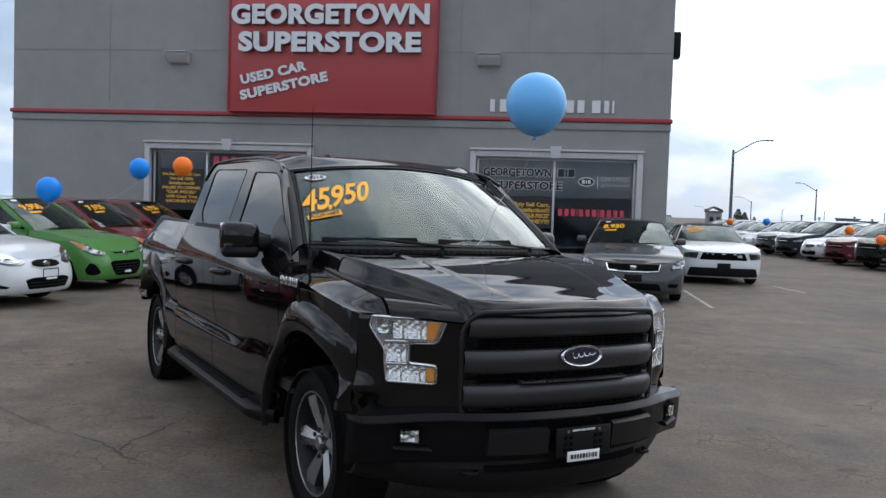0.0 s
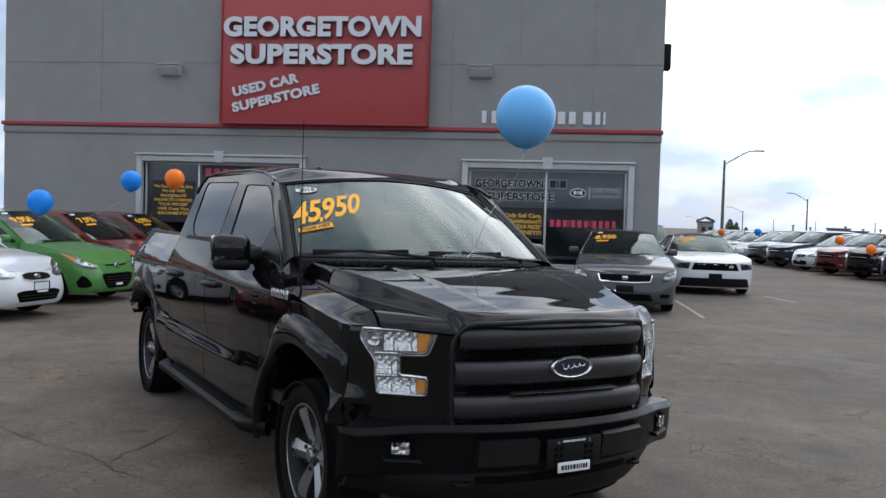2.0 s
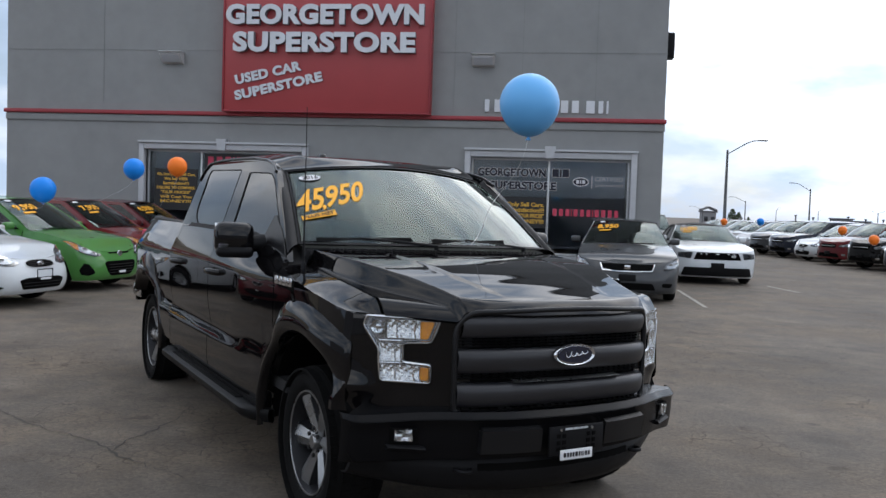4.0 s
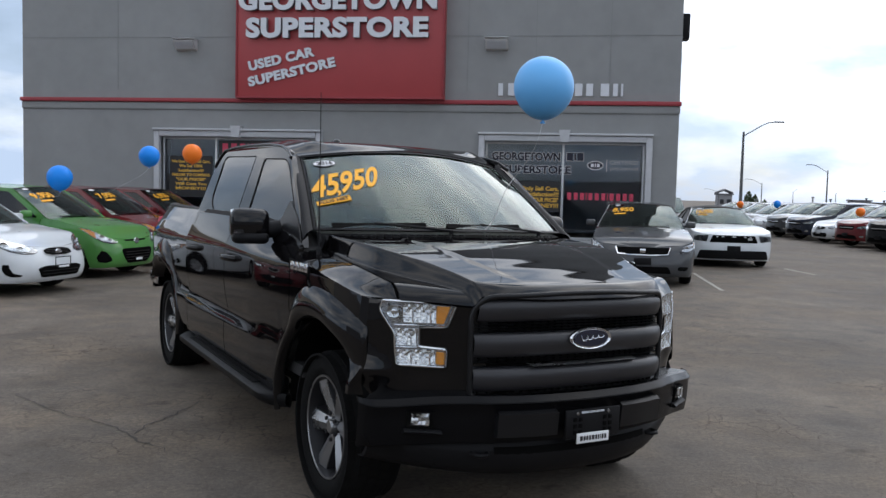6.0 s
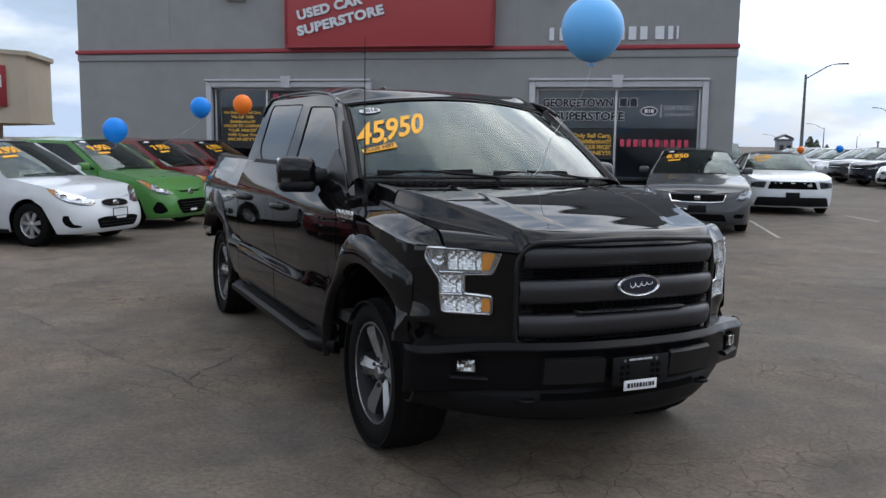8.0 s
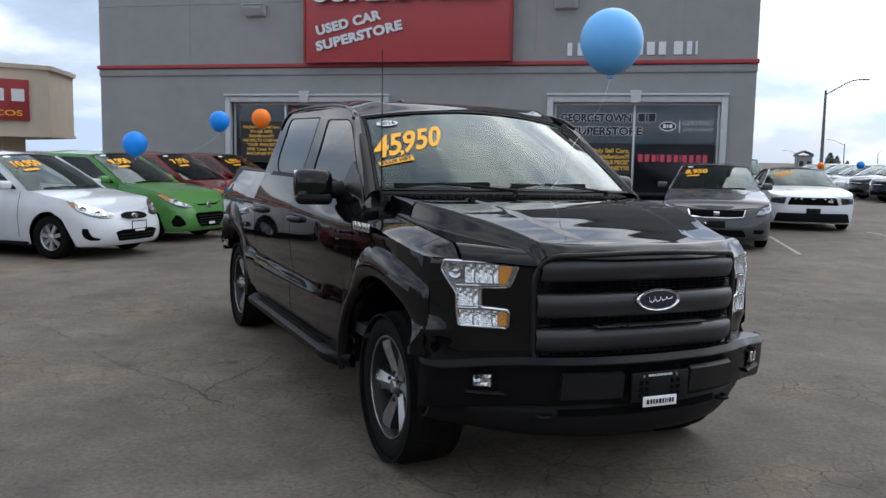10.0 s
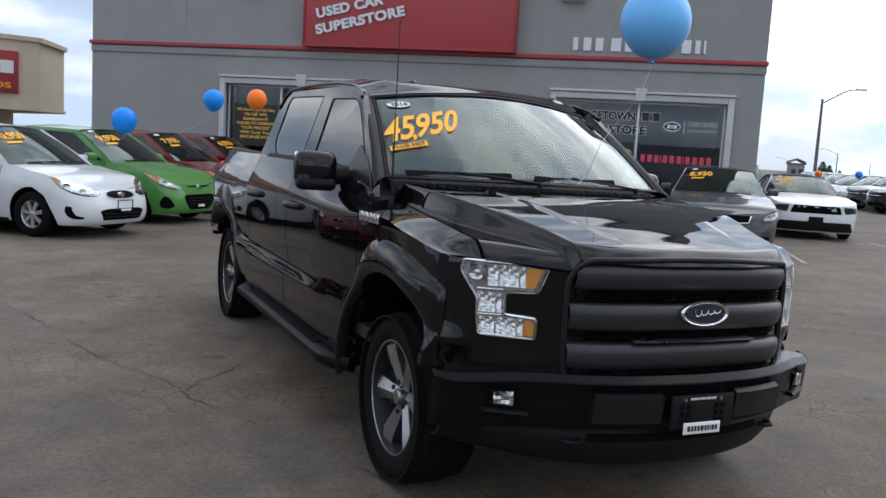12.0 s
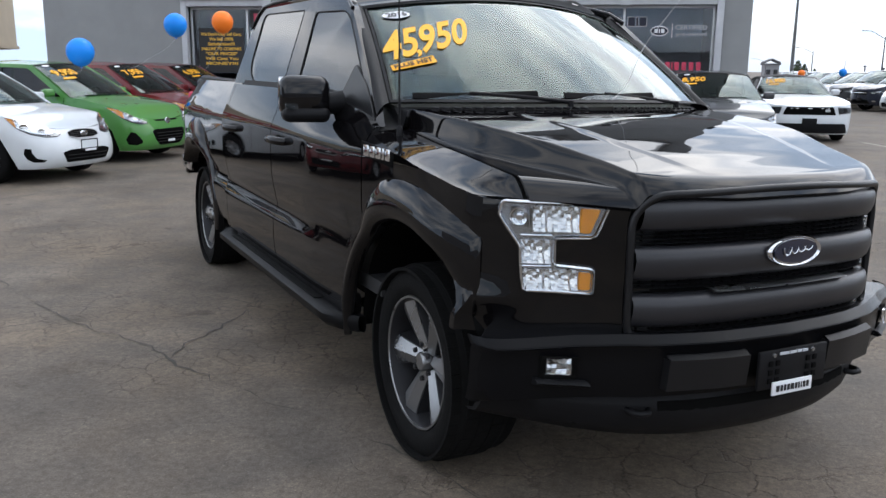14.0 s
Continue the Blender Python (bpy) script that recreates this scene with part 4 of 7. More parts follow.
def smooth01(t):
    t = min(1, max(0, t))
    return t * t * (3 - 2 * t)


def plan_half(y, z=1.0):
    """How the body side draws in towards the nose and the tail; less so low down at the nose."""
    k = 0.55 + 0.45 * smooth01((z - 0.64) / 0.36) if y < 0 else 1.0
    return k * curve_at([(-0.60, -0.165), (-0.54, -0.134), (-0.49, -0.112), (-0.42, -0.086), (-0.32, -0.066), (-0.2, -0.052), (0.0, -0.042), (0.3, -0.026), (0.6, -0.011), (1.0, 0.0), (3.9, 0.0), (4.25, -0.012), (4.45, -0.04), (4.56, -0.085)], y)


def side_x(y, z):
    lean = 0.018 * smooth01((z - 0.90) / 0.28) * smooth01((0.12 - y) / 0.45)      # the front wing rounds inward
    bed = (0.036 + 0.008 * smooth01((z - 1.19) / 0.2)) * smooth01((y - BED_START + 0.02) / 0.03)      # the bed stands in from the cab
    flat = 0.021 * math.exp(-((z - 0.782) / 0.033) ** 2) * smooth01((1.35 - y) / 0.7)      # the low crease runs out towards the front
    full = curve_at([(1.165, 0.0), (1.20, 0.009), (1.25, 0.020), (1.325, 0.037), (1.42, 0.060)], z) * smooth01((y - 0.45) / 1.1) * (1 - smooth01((y - BED_START + 0.02) / 0.03))      # doors are fuller
    return curve_at(SIDE_W, z) + plan_half(y, z) - lean - bed + full + flat


def arch_z(y, base):
    for c in (ARCH_F, WB):
        d = abs(y - c)
        if d < ARCH_R:
            return max(base, HUB + 0.020 + math.sqrt(ARCH_R ** 2 - d * d))
    return base


def body_bottom(y):
    if y < -0.6:
        return 0.70
    if y < -0.34:
        return arch_z(y, 0.50 + 0.19 * smooth01((-0.34 - y) / 0.06))
    if y > WB + 0.3:
        return arch_z(y, 0.79)
    return arch_z(y, 0.50)


def sweep_out(z):
    return smooth01((0.798 - z) / 0.105)


def side_panel(name, y0, y1, top, sgn, n=24, label="", low=None):
    ys = sorted(set(steps(y0, y1, n)) | {c + s * ARCH_R * math.cos(a) for c in (ARCH_F, WB) for s in (-1, 1) for a in steps(0, math.pi / 2, 12) if y0 < c + s * ARCH_R * math.cos(a) < y1})
    bm = bmesh.new()

    def place(y, t):
        lo, hi = (low or body_bottom)(y), top(y)
        z = lo + (hi - lo) * t
        if y < -0.2:                                   # the lower front corner draws back over the bumper's end
            y += 0.05 * sweep_out(z) * smooth01((-0.3 - y) / 0.19)
        return (sgn * side_x(y, z), y, z)
    sheet(bm, place, ys, [0, 0.03, 0.08, 0.13, 0.165, 0.19, 0.21, 0.23, 0.25, 0.27, 0.30, 0.34, 0.38, 0.46, 0.54, 0.62, 0.68, 0.72, 0.745, 0.76, 0.775, 0.79, 0.81, 0.84, 0.90, 0.95, 0.98, 1.0], (-sgn * 0.03, 0, 0))
    return part(name, bm, "black_paint", truck, label, 50)


def fender_top(y):
    return curve_at([(-0.56, 1.088), (-0.49, 1.094), (-0.40, 1.110), (-0.2, 1.145), (0.0, 1.183), (0.2, 1.22), (0.33, 1.25)], y)


def belt(y):
    return curve_at([(0.2, 1.235), (0.30, 1.258), (0.45, 1.306), (0.75, 1.345), (1.0, 1.372), (1.4, 1.383), (2.64, 1.392)], y)


def bed_top(y):
    return curve_at([(2.6, 1.395), (4.7, 1.425)], y)


for sg in (-1, 1):
    side_panel("fender", FENDER_END, 0.295, fender_top, sg, 22)
    side_panel("front_door", 0.305, 1.505, belt, sg, 18)
    side_panel("rear_door", 1.515, CAB_END - 0.06, belt, sg, 18)
    side_panel("cab_corner", CAB_END - 0.052, CAB_END, belt, sg, 2)
    side_panel("bed_side", BED_START, TAIL, bed_top, sg, 30)


def flare(sg, yc):
    """The bulged lip round a wheel opening."""
    wide, proud = (0.035, 1.6) if yc > 1 else (0.0, 1.0)
    prof = [(0.685 + wide, -0.005), (0.655 + wide * 0.7, 0.016), (0.61, 0.030), (0.575, 0.036), (0.545, 0.028), (0.523, 0.008), (0.520, -0.05), (0.530, -0.05)]
    bm = bmesh.new()

    def place(a, k):
        r, o = prof[k]
        fade = min(1.0, max(0.0, (math.sin(a) + 0.10) / 0.32))
        fwd = smooth01((-math.cos(a) - 0.30) / 0.5) * (yc < 1)
        back = smooth01((abs(math.cos(a)) - 0.2) / 0.5) * (math.cos(a) > 0)
        lead = smooth01((-math.cos(a) - 0.15) / 0.5) * (yc > 1)
        r = 0.52 + (r - 0.52) * (0.35 + 0.65 * fade) * (1 - 0.55 * back) * (1 - 0.55 * lead) * (1 + 0.25 * fwd)
        y, z = yc + r * math.cos(a), HUB + 0.020 + r * math.sin(a)
        y = max(y, FENDER_END - 0.012)
        rise = proud if o > 0 else 1.0
        return (sg * (side_x(max(y, FENDER_END), max(z, 0.86)) + o * (0.5 + 0.5 * fade) * rise * (1 - 0.55 * fwd) * (1 - 0.6 * lead) * (1 - 0.4 * back * (yc < 1))), y, z)
    sheet(bm, place, steps(radians(41 if yc > 1 else -4), radians(184 if yc > 1 else 147), 40), range(len(prof)))
    part("wheel_flare", bm, "black_paint", truck, "bulged black wheel-arch flare", 60)
    bm = bmesh.new()
    sheet(bm, lambda a, v: (sg * (0.90 - 0.46 * v), yc + 0.524 * math.cos(a), HUB + 0.020 + 0.524 * math.sin(a)), steps(radians(46 if yc > 1 else 0), radians(180 if yc > 1 else 160), 20), (0, 1))
    part("wheel_well", bm, "void", truck, "dark wheel-well liner", 60)
    part("wheel_well", new_box((sg * 0.43, yc, 0.70), (0.02, 1.04, 0.45)), "void", truck)


for sg in (-1, 1):
    for yc in (ARCH_F, WB):
        flare(sg, yc)

def nose_y(x):
    """Plan of the front sheet metal."""
    return curve_at([(0, -0.865), (0.3, -0.835), (0.50, -0.775), (0.56, -0.728), (0.66, -0.655), (0.76, -0.592), (0.81, -0.551), (0.84, -0.518), (0.862, -0.490), (0.90, -0.448), (0.92, -0.42)], abs(x))


# hood
def hood_front(x):
    return curve_at([(0, -0.925), (0.2, -0.915), (0.4, -0.87), (0.53, -0.80), (0.62, -0.712), (0.72, -0.642), (0.80, -0.594)], abs(x))


def glass_foot(x):
    return 0.40 - 0.24 * (1 - (x / 0.80) ** 2)


def hood_back(x):
    return glass_foot(x) - 0.055 + 0.012 * (abs(x) / 0.8) ** 4


HOOD_W = 0.780                 # half the hood's width, at the gap to the wings


def hood_mid(y):
    return curve_at([(-0.93, 1.160), (-0.86, 1.178), (-0.78, 1.197), (-0.6, 1.237), (-0.42, 1.274), (-0.28, 1.298), (-0.1, 1.319), (0.1, 1.334), (0.4, 1.352)], y)


def hood_edge(y):
    return curve_at([(-0.80, 1.130), (-0.62, 1.151), (-0.525, 1.162), (-0.13, 1.203), (0.317, 1.252), (0.45, 1.268)], y)


def crease_x(y):
    """Crease of the raised middle."""
    return curve_at([(-0.93, 0.26), (-0.78, 0.29), (-0.42, 0.375), (0.0, 0.42), (0.4, 0.45)], y)


def ridge_x(y):
    """Edge of the hood's upper face, above the steep flank."""
    return curve_at([(-0.93, 0.455), (-0.84, 0.490), (-0.636, 0.535), (-0.49, 0.578), (-0.35, 0.640), (-0.13, 0.700), (0.245, 0.742), (0.4, 0.762)], y)


def valley_x(y):
    """Foot of the flank, where the shelf beside the wing begins."""
    return curve_at([(-0.93, 0.50), (-0.75, 0.545), (-0.62, 0.580), (-0.5, 0.636), (-0.36, 0.688), (-0.167, 0.736), (0.12, 0.760), (0.4, 0.774)], y)


def hood_z(x, y):
    ax = abs(x)
    mid, a, b, c = hood_mid(y), crease_x(y), ridge_x(y), valley_x(y)
    drop = 0.003 * smooth01((y + 0.90) / 0.30)
    z0, z1 = mid - 0.014 - drop, hood_edge(y)
    if ax < a:
        z = mid - 0.006 * (ax / a) ** 2
    elif ax < a + 0.012:
        z = mid - 0.006 - drop * (ax - a) / 0.012
    elif ax < b:
        z = mid - 0.006 - drop - 0.008 * (ax - a - 0.012) / (b - a - 0.012)
    elif ax < c:
        z = z0 + (z1 + 0.002 - z0) * smooth01((ax - b) / (c - b))
    else:
        z = z1 + 0.002 * (1 - (ax - c) / (HOOD_W + 0.03 - c))
    low = curve_at([(0, 0.040), (0.40, 0.042), (0.50, 0.045), (0.60, 0.052), (0.80, 0.060)], ax)
    return z - low * (1 - math.sqrt(smooth01((y - hood_front(x)) / (0.055 if ax < 0.45 else 0.055 + 0.02 * smooth01((ax - 0.45) / 0.2)))))


bm = bmesh.new()
hu = steps(0, 0.96, 8) + [1.0] + steps(1.06, 2.0, 7) + steps(2.06, 2.94, 10) + steps(3.0, 4.0, 6)
hv = [0, 0.004, 0.008, 0.013, 0.018, 0.024, 0.032, 0.042, 0.055, 0.068, 0.082, 0.10] + steps(0.14, 1.0, 22)


def hood_x(u, y):
    """Rows of the mesh follow the creases: 0 middle, 1 crease, 2 ridge, 3 valley, 4 edge."""
    a, b, c = crease_x(y), ridge_x(y), valley_x(y)
    if u <= 1:
        return a * u
    if u <= 1.06:
        return a + 0.012 * (u - 1) / 0.06
    if u <= 2:
        return a + 0.012 + (b - a - 0.012) * (u - 1.06) / 0.94
    return b + (c - b) * (u - 2) if u <= 3 else c + (HOOD_W - c) * (u - 3)


def hood_point(k, v):
    u, sd = abs(k), (1 if k >= 0 else -1)
    x = HOOD_W * u / 4
    for _ in range(8):
        y = hood_front(x) + (hood_back(x) - hood_front(x)) * v
        x = 0.5 * x + 0.5 * hood_x(u, y)
    y = hood_front(x) + (hood_back(x) - hood_front(x)) * v
    return (sd * x, y, hood_z(x, y))


sheet(bm, hood_point, [-u for u in reversed(hu[1:])] + hu, hv, (0, 0.010, -0.010))
part("hood", bm, "black_paint", truck, "black hood with a raised centre", 30)

# the strip of fender between the hood and the shoulder
for sg in (-1, 1):
    bm = bmesh.new()

    def crown(w, t):
        yf = nose_y(0.790 + 0.115 * t) - 0.012
        y = yf + (0.30 - yf) * w
        roll = smooth01((y - yf) / (0.075 + 0.13 * t)) ** (0.5 + 0.5 * t)
        x0, z0 = HOOD_W + 0.007, hood_edge(y) - 0.002 - (0.060 - 0.02 * t) * (1 - roll)
        zt = fender_top(y)
        x1 = side_x(y, zt)
        x0 = min(x0, x1 - 0.01)
        x = x0 + (x1 - x0) * t
        return (sg * x, y, z0 + (zt - z0) * (1 - (1 - t) ** 1.5))
    sheet(bm, crown, [0, 0.01, 0.02, 0.03, 0.045, 0.06, 0.08] + steps(0.1, 1, 22), steps(0, 1, 10))
    part("fender_crown", bm, "black_paint", truck, "", 60)
    bm = bmesh.new()

    def pillar_foot(y, t):
        """From the end of the hood's ridge down to the shoulder of the door."""
        zt = fender_top(0.295) + (belt(0.56) - fender_top(0.295)) * smooth01((y - 0.295) / 0.26)
        x1 = side_x(y, zt)
        ze = max(hood_edge(y), zt + 0.010)
        if t < 0.5:
            zr = hood_mid(min(y, 0.4)) - 0.022
            x = 0.766 + (HOOD_W + 0.02 - 0.766) * t * 2
            return (sg * x, y, zr + (ze - zr) * smooth01(t * 2))
        k = t * 2 - 1
        return (sg * (HOOD_W + 0.02 + (x1 - HOOD_W - 0.02) * k), y, ze + (zt - ze) * (1 - (1 - k) ** 1.5))
    sheet(bm, pillar_foot, steps(0.322, 0.64, 14), steps(0, 1, 16))
    # body-coloured part; matte black stands in for its dark reflection
    part("pillar_foot", bm, "black_plastic", truck, "", 60)

# cowl with slots, wipers
bm = bmesh.new()
sheet(bm, lambda x, v: (x, hood_back(x) + 0.008 + (glass_foot(x) + 0.012 - hood_back(x)) * v, 1.302 + 0.043 * v + 0.012 * (1 - (x / 0.8) ** 2) - 0.012), steps(-0.79, 0.79, 32), steps(0, 1, 3), (0, 0, -0.02))
part("cowl", bm, "black_plastic", truck, "black plastic cowl grille", 60)
for i in range(34):
    x = -0.66 + i * 0.04
    if abs(x) < 0.06:
        continue
    bm = new_box((x, hood_back(x) + 0.030, 1.331 + 0.012 * (1 - (x / 0.8) ** 2)), (0.010, 0.035, 0.010), 0.003, Matrix.Rotation(0.5 if x < 0 else -0.5, 3, "Z"))
    part("cowl_rib", bm, "satin_black", truck)


def shield(x, t):
    """A point of the windscreen: x at the foot, t from foot to header."""
    y0, y1 = glass_foot(x), 1.02 - 0.13 * (1 - (x / 0.80) ** 2)
    z0, z1 = 1.352 + 0.010 * (1 - (x / 0.8) ** 2), 1.768 + 0.055 * (1 - (x / 0.8) ** 2)
    bow = 0.014 * math.sin(math.pi * t)
    return Vector((0.975 * x * (1 - 0.155 * t), y0 + (y1 - y0) * t - bow * 0.55, z0 + (z1 - z0) * t + bow))


bm = bmesh.new()
sheet(bm, shield, steps(-0.83, 0.83, 30), steps(0, 1, 14), (0, 0.006, -0.004))
ws = part("windscreen", bm, "glass", truck, "tinted windscreen reflecting the clouds", 80)
ws.visible_shadow = False
bm = bmesh.new()
for a, b in ((0.0, 0.022), (0.975, 1.0)):
    sheet(bm, lambda x, t: shield(x, t) + Vector((0, -0.002, 0.003)), steps(-0.825, 0.825, 30), (a, (a + b) / 2, b))
for a, b in ((-0.83, -0.818), (0.818, 0.83)):
    sheet(bm, lambda t, x: shield(x, t) + Vector((0, -0.002, 0.003)), steps(0.0, 1.0, 14), (a, b))
part("windscreen_seal", bm, "black_plastic", truck, "", 60)


def wiper(xa, xb, xp):
    foot = shield(xp, 0.0) + Vector((0, -0.015, 0.004))
    a, b = shield(xa, 0.050) + Vector((0, -0.006, 0.008)), shield(xb, 0.060) + Vector((0, -0.006, 0.008))
    w = part("wiper", tube(bmesh.new(), [foot, foot.lerp(a.lerp(b, 0.5), 0.5) + Vector((0, -0.004, 0.004)), a.lerp(b, 0.45) + Vector((0, -0.004, 0.006))], [0.009, 0.008, 0.006], 8), "black_plastic", truck, "black wiper arm", 60)
    bm = bmesh.new()
    sheet(bm, lambda u, v: a.lerp(b, u) + Vector((0, 0.004 * v, 0.010 * v - 0.004 * math.sin(u * 3.14))), steps(0, 1, 10), (-1, 1), (0, -0.012, -0.004))
    part("wiper_blade", bm, "rubber", w, "", 60)
    tube_b = tube(bmesh.new(), [foot - Vector((0, 0, 0.02)), foot + Vector((0, 0, 0.006))], 0.013, 10)
    part("wiper_pivot", tube_b, "black_plastic", w)


wiper(-0.745, -0.25, -0.12)
wiper(-0.128, 0.40, 0.55)


# cab: pillars, frames, glass, roof
def lean_x(z, y=0.7):
    """Half width of the cab above the belt; it widens towards the rear."""
    wide = curve_at([(1.25, 0.060), (1.42, 0.057), (1.62, 0.039), (1.80, 0.031), (1.90, 0.028)], z)
    return 0.888 - (z - 1.30) * 0.285 - 0.10 * max(0, z - 1.72) + wide * min(1, max(0, (y - 0.70) / 1.945))


def cab_place(sg, off=0.0):
    return lambda y, z: (sg * (lean_x(z, y) + off - 0.012 * max(0, (0.55 - y))), y, z)


FRONT_WIN = rounded([(0.49, 1.345), (1.43, 1.407), (1.465, 1.763), (1.045, 1.744), (0.95, 1.705)], [0.03, 0.03, 0.04, 0.05, 0.05])
REAR_WIN = rounded([(1.665, 1.410), (2.25, 1.414), (2.40, 1.50), (2.445, 1.803), (1.675, 1.784)], [0.03, 0.07, 0.10, 0.06, 0.03])


def grow(poly, d):
    cx, cy = sum(p[0] for p in poly) / len(poly), sum(p[1] for p in poly) / len(poly)
    out = []
    for x, y in poly:
        v = Vector((x - cx, y - cy))
        out.append((x + v.normalized().x * d, y + v.normalized().y * d))
    return out


CAB_SIDE = [(0.34, 1.262), (0.50, 1.312), (0.75, 1.352), (1.0, 1.378), (1.4, 1.389), (2.0, 1.396), (CAB_END, 1.398), (2.64, 1.58), (2.625, 1.72), (2.60, 1.80), (2.53, 1.846), (2.3, 1.860), (2.0, 1.862), (1.5, 1.852), (1.2, 1.828), (1.06, 1.797), (0.955, 1.745), (0.765, 1.605), (0.555, 1.450), (0.43, 1.350)]
for sg in (-1, 1):
    bm = panel(CAB_SIDE, [grow(FRONT_WIN, 0.008)[::-1], grow(REAR_WIN, 0.008)[::-1]], cab_place(sg), (-sg * 0.035, 0, 0))
    part("cab_frame", bm, "black_paint", truck, "black door frames and pillars", 35)
    for nm, w in (("front_window", FRONT_WIN), ("rear_window", REAR_WIN)):
        bm = panel(w, [], cab_place(sg, -0.003), (-sg * 0.005, 0, 0))
        g = part(nm, bm, "glass_dark", truck, "dark tinted side window", 30)
        g.visible_shadow = False
        bm = tube(bmesh.new(), [cab_place(sg, -0.001)(y, z) for y, z in grow(w, 0.004)], 0.0042, 6, closed=True)
        part("window_seal", bm, "black_plastic", g, "", 60)
    # B-pillar cover between the two windows
    bm = panel([(1.443, 1.408), (1.652, 1.410), (1.662, 1.779), (1.476, 1.766)], [], cab_place(sg, 0.0025), (-sg * 0.01, 0, 0))
    part("pillar_cover", bm, "black_paint", truck, "glossy black pillar cover", 30)
    bm = panel(rounded([(0.37, 1.280), (0.82, 1.360), (0.73, 1.505), (0.56, 1.425), (0.455, 1.352)], 0.012, 2), [], cab_place(sg, 0.005), (-sg * 0.012, 0, 0))
    part("mirror_sail", bm, "satin_black", truck, "satin black mirror mount", 30)
    # rubber strip along the foot of the windows, and the bright edge of the front pane
    bm = bmesh.new()
    sheet(bm, lambda y, t: cab_place(sg, 0.006)(y, belt(y) - 0.004 + 0.030 * t), steps(0.80, 2.40, 16), (0, 0.3, 0.7, 1), (-sg * 0.01, 0, 0))
    part("belt_seal", bm, "black_plastic", truck, "black rubber window seal", 60)
    # door shut lines
    bm = bmesh.new()
    for y in (0.300, 1.510, CAB_END - 0.056, (CAB_END + BED_START) / 2):
        zs = steps(max(body_bottom(y), 0.52), (fender_top(y) if y < 0.302 else belt(y)) - 0.003, 16)
        sheet(bm, lambda z, v: (sg * (side_x(y, z) - 0.006), y + 0.006 * v, z), zs, (-1, 1))
    part("shut_lines", bm, "void", truck, "", 60)
    # A-pillar between the glass and the door frame
    bm = bmesh.new()

    def a_pillar(t, v):
        g = shield(0.832, t) + Vector((0, 0.002, 0.002))
        q = Vector(cab_place(1)(*Vector((0.37, 1.305)).lerp(Vector((1.06, 1.797)), t)))
        p = g.lerp(q, v) + Vector((0.008, -0.010, 0.008)) * math.sin(math.pi * v)
        return (sg * p.x, p.y, p.z)
    sheet(bm, a_pillar, steps(0, 1, 16), steps(0, 1, 6))
    # painted pillar given matte black, so it stays dark without reflecting the sky
    part("a_pillar", bm, "black_plastic", truck, "", 60)


def roof_point(x, y):
    ax = abs(x)
    lead = 1.005 - 0.13 * (1 - (x / 0.70) ** 2)
    mid = curve_at([(0.85, 1.822), (0.95, 1.852), (1.15, 1.880), (1.5, 1.903), (2.0, 1.908), (2.4, 1.893), (2.62, 1.855)], y)
    rim = curve_at([(0.85, 1.745), (1.0, 1.772), (1.15, 1.812), (1.4, 1.836), (2.0, 1.852), (2.36, 1.852), (2.52, 1.838), (2.62, 1.79)], y)
    t = ax / 0.745
    return (x, y, mid + (rim - mid) * (0.35 * t ** 2 + 0.65 * t ** 7) + (0.014 * math.exp(-((ax - 0.58) / 0.05) ** 2) if 1.1 < y < 2.5 else 0))


bm = bmesh.new()


def roof_sheet(u, v):
    half = 0.702 + 0.028 * smooth01(v / 0.16) + 0.020 * v
    head = shield(0.83 * u, 1.0)
    y0 = head.y - 0.004
    y = y0 + (2.62 - y0) * v
    p = Vector(roof_point(u * 0.745, y))
    k = smooth01(v / 0.10)
    return (u * half, y, (head.z + 0.006 + v * 0.35) * (1 - k) + p.z * k)


sheet(bm, roof_sheet, steps(-1, 1, 36), [0, 0.01, 0.02, 0.035, 0.05, 0.07, 0.09, 0.12] + steps(0.17, 1.0, 16), (0, 0, -0.02))
part("roof", bm, "black_paint", truck, "glossy black cab roof", 60)
# roof drip channel and cab rear
for sg in (-1, 1):
    bm = tube(bmesh.new(), [(sg * (lean_x(z, y) + 0.001), y, z + 0.004) for y, z in ((0.965, 1.752), (1.06, 1.799), (1.2, 1.831), (1.5, 1.856), (2.0, 1.866), (2.3, 1.864), (2.53, 1.850), (2.60, 1.804), (2.625, 1.724))], 0.010, 8)
    part("roof_rail", bm, "black_paint", truck, "", 60)
bm = bmesh.new()
sheet(bm, lambda x, t: (x * (1 - 0.21 * smooth01((t - 0.35) / 0.75)), 2.63 - 0.06 * t ** 2, 0.62 + 1.24 * t), steps(-0.94, 0.94, 10), steps(0, 1, 10), (0, -0.02, 0))
part("cab_back", bm, "black_paint", truck, "", 60)
bm = bmesh.new()
sheet(bm, lambda x, t: (x, 2.634 - 0.06 * (0.55 + 0.35 * t) ** 2 + 0.006, 1.42 + 0.34 * t), steps(-0.62, 0.62, 4), steps(0, 1, 4), (0, 0.006, 0))
part("back_window", bm, "glass_dark", truck, "dark back window", 60)
part("third_brake_lamp", new_box((0, 2.595, 1.862), (0.34, 0.03, 0.03), 0.008), "red_vinyl", truck)
bm = bmesh.new()
lathe(bm, [(0.05, 0), (0.045, 0.012), (0.03, 0.028), (0, 0.034)], 20, Matrix.Translation((-0.30, 1.42, 1.889)) @ Matrix.Diagonal((0.6, 1.2, 0.8, 1)))
part("roof_aerial_fin", bm, "black_paint", truck, "small black aerial fin")

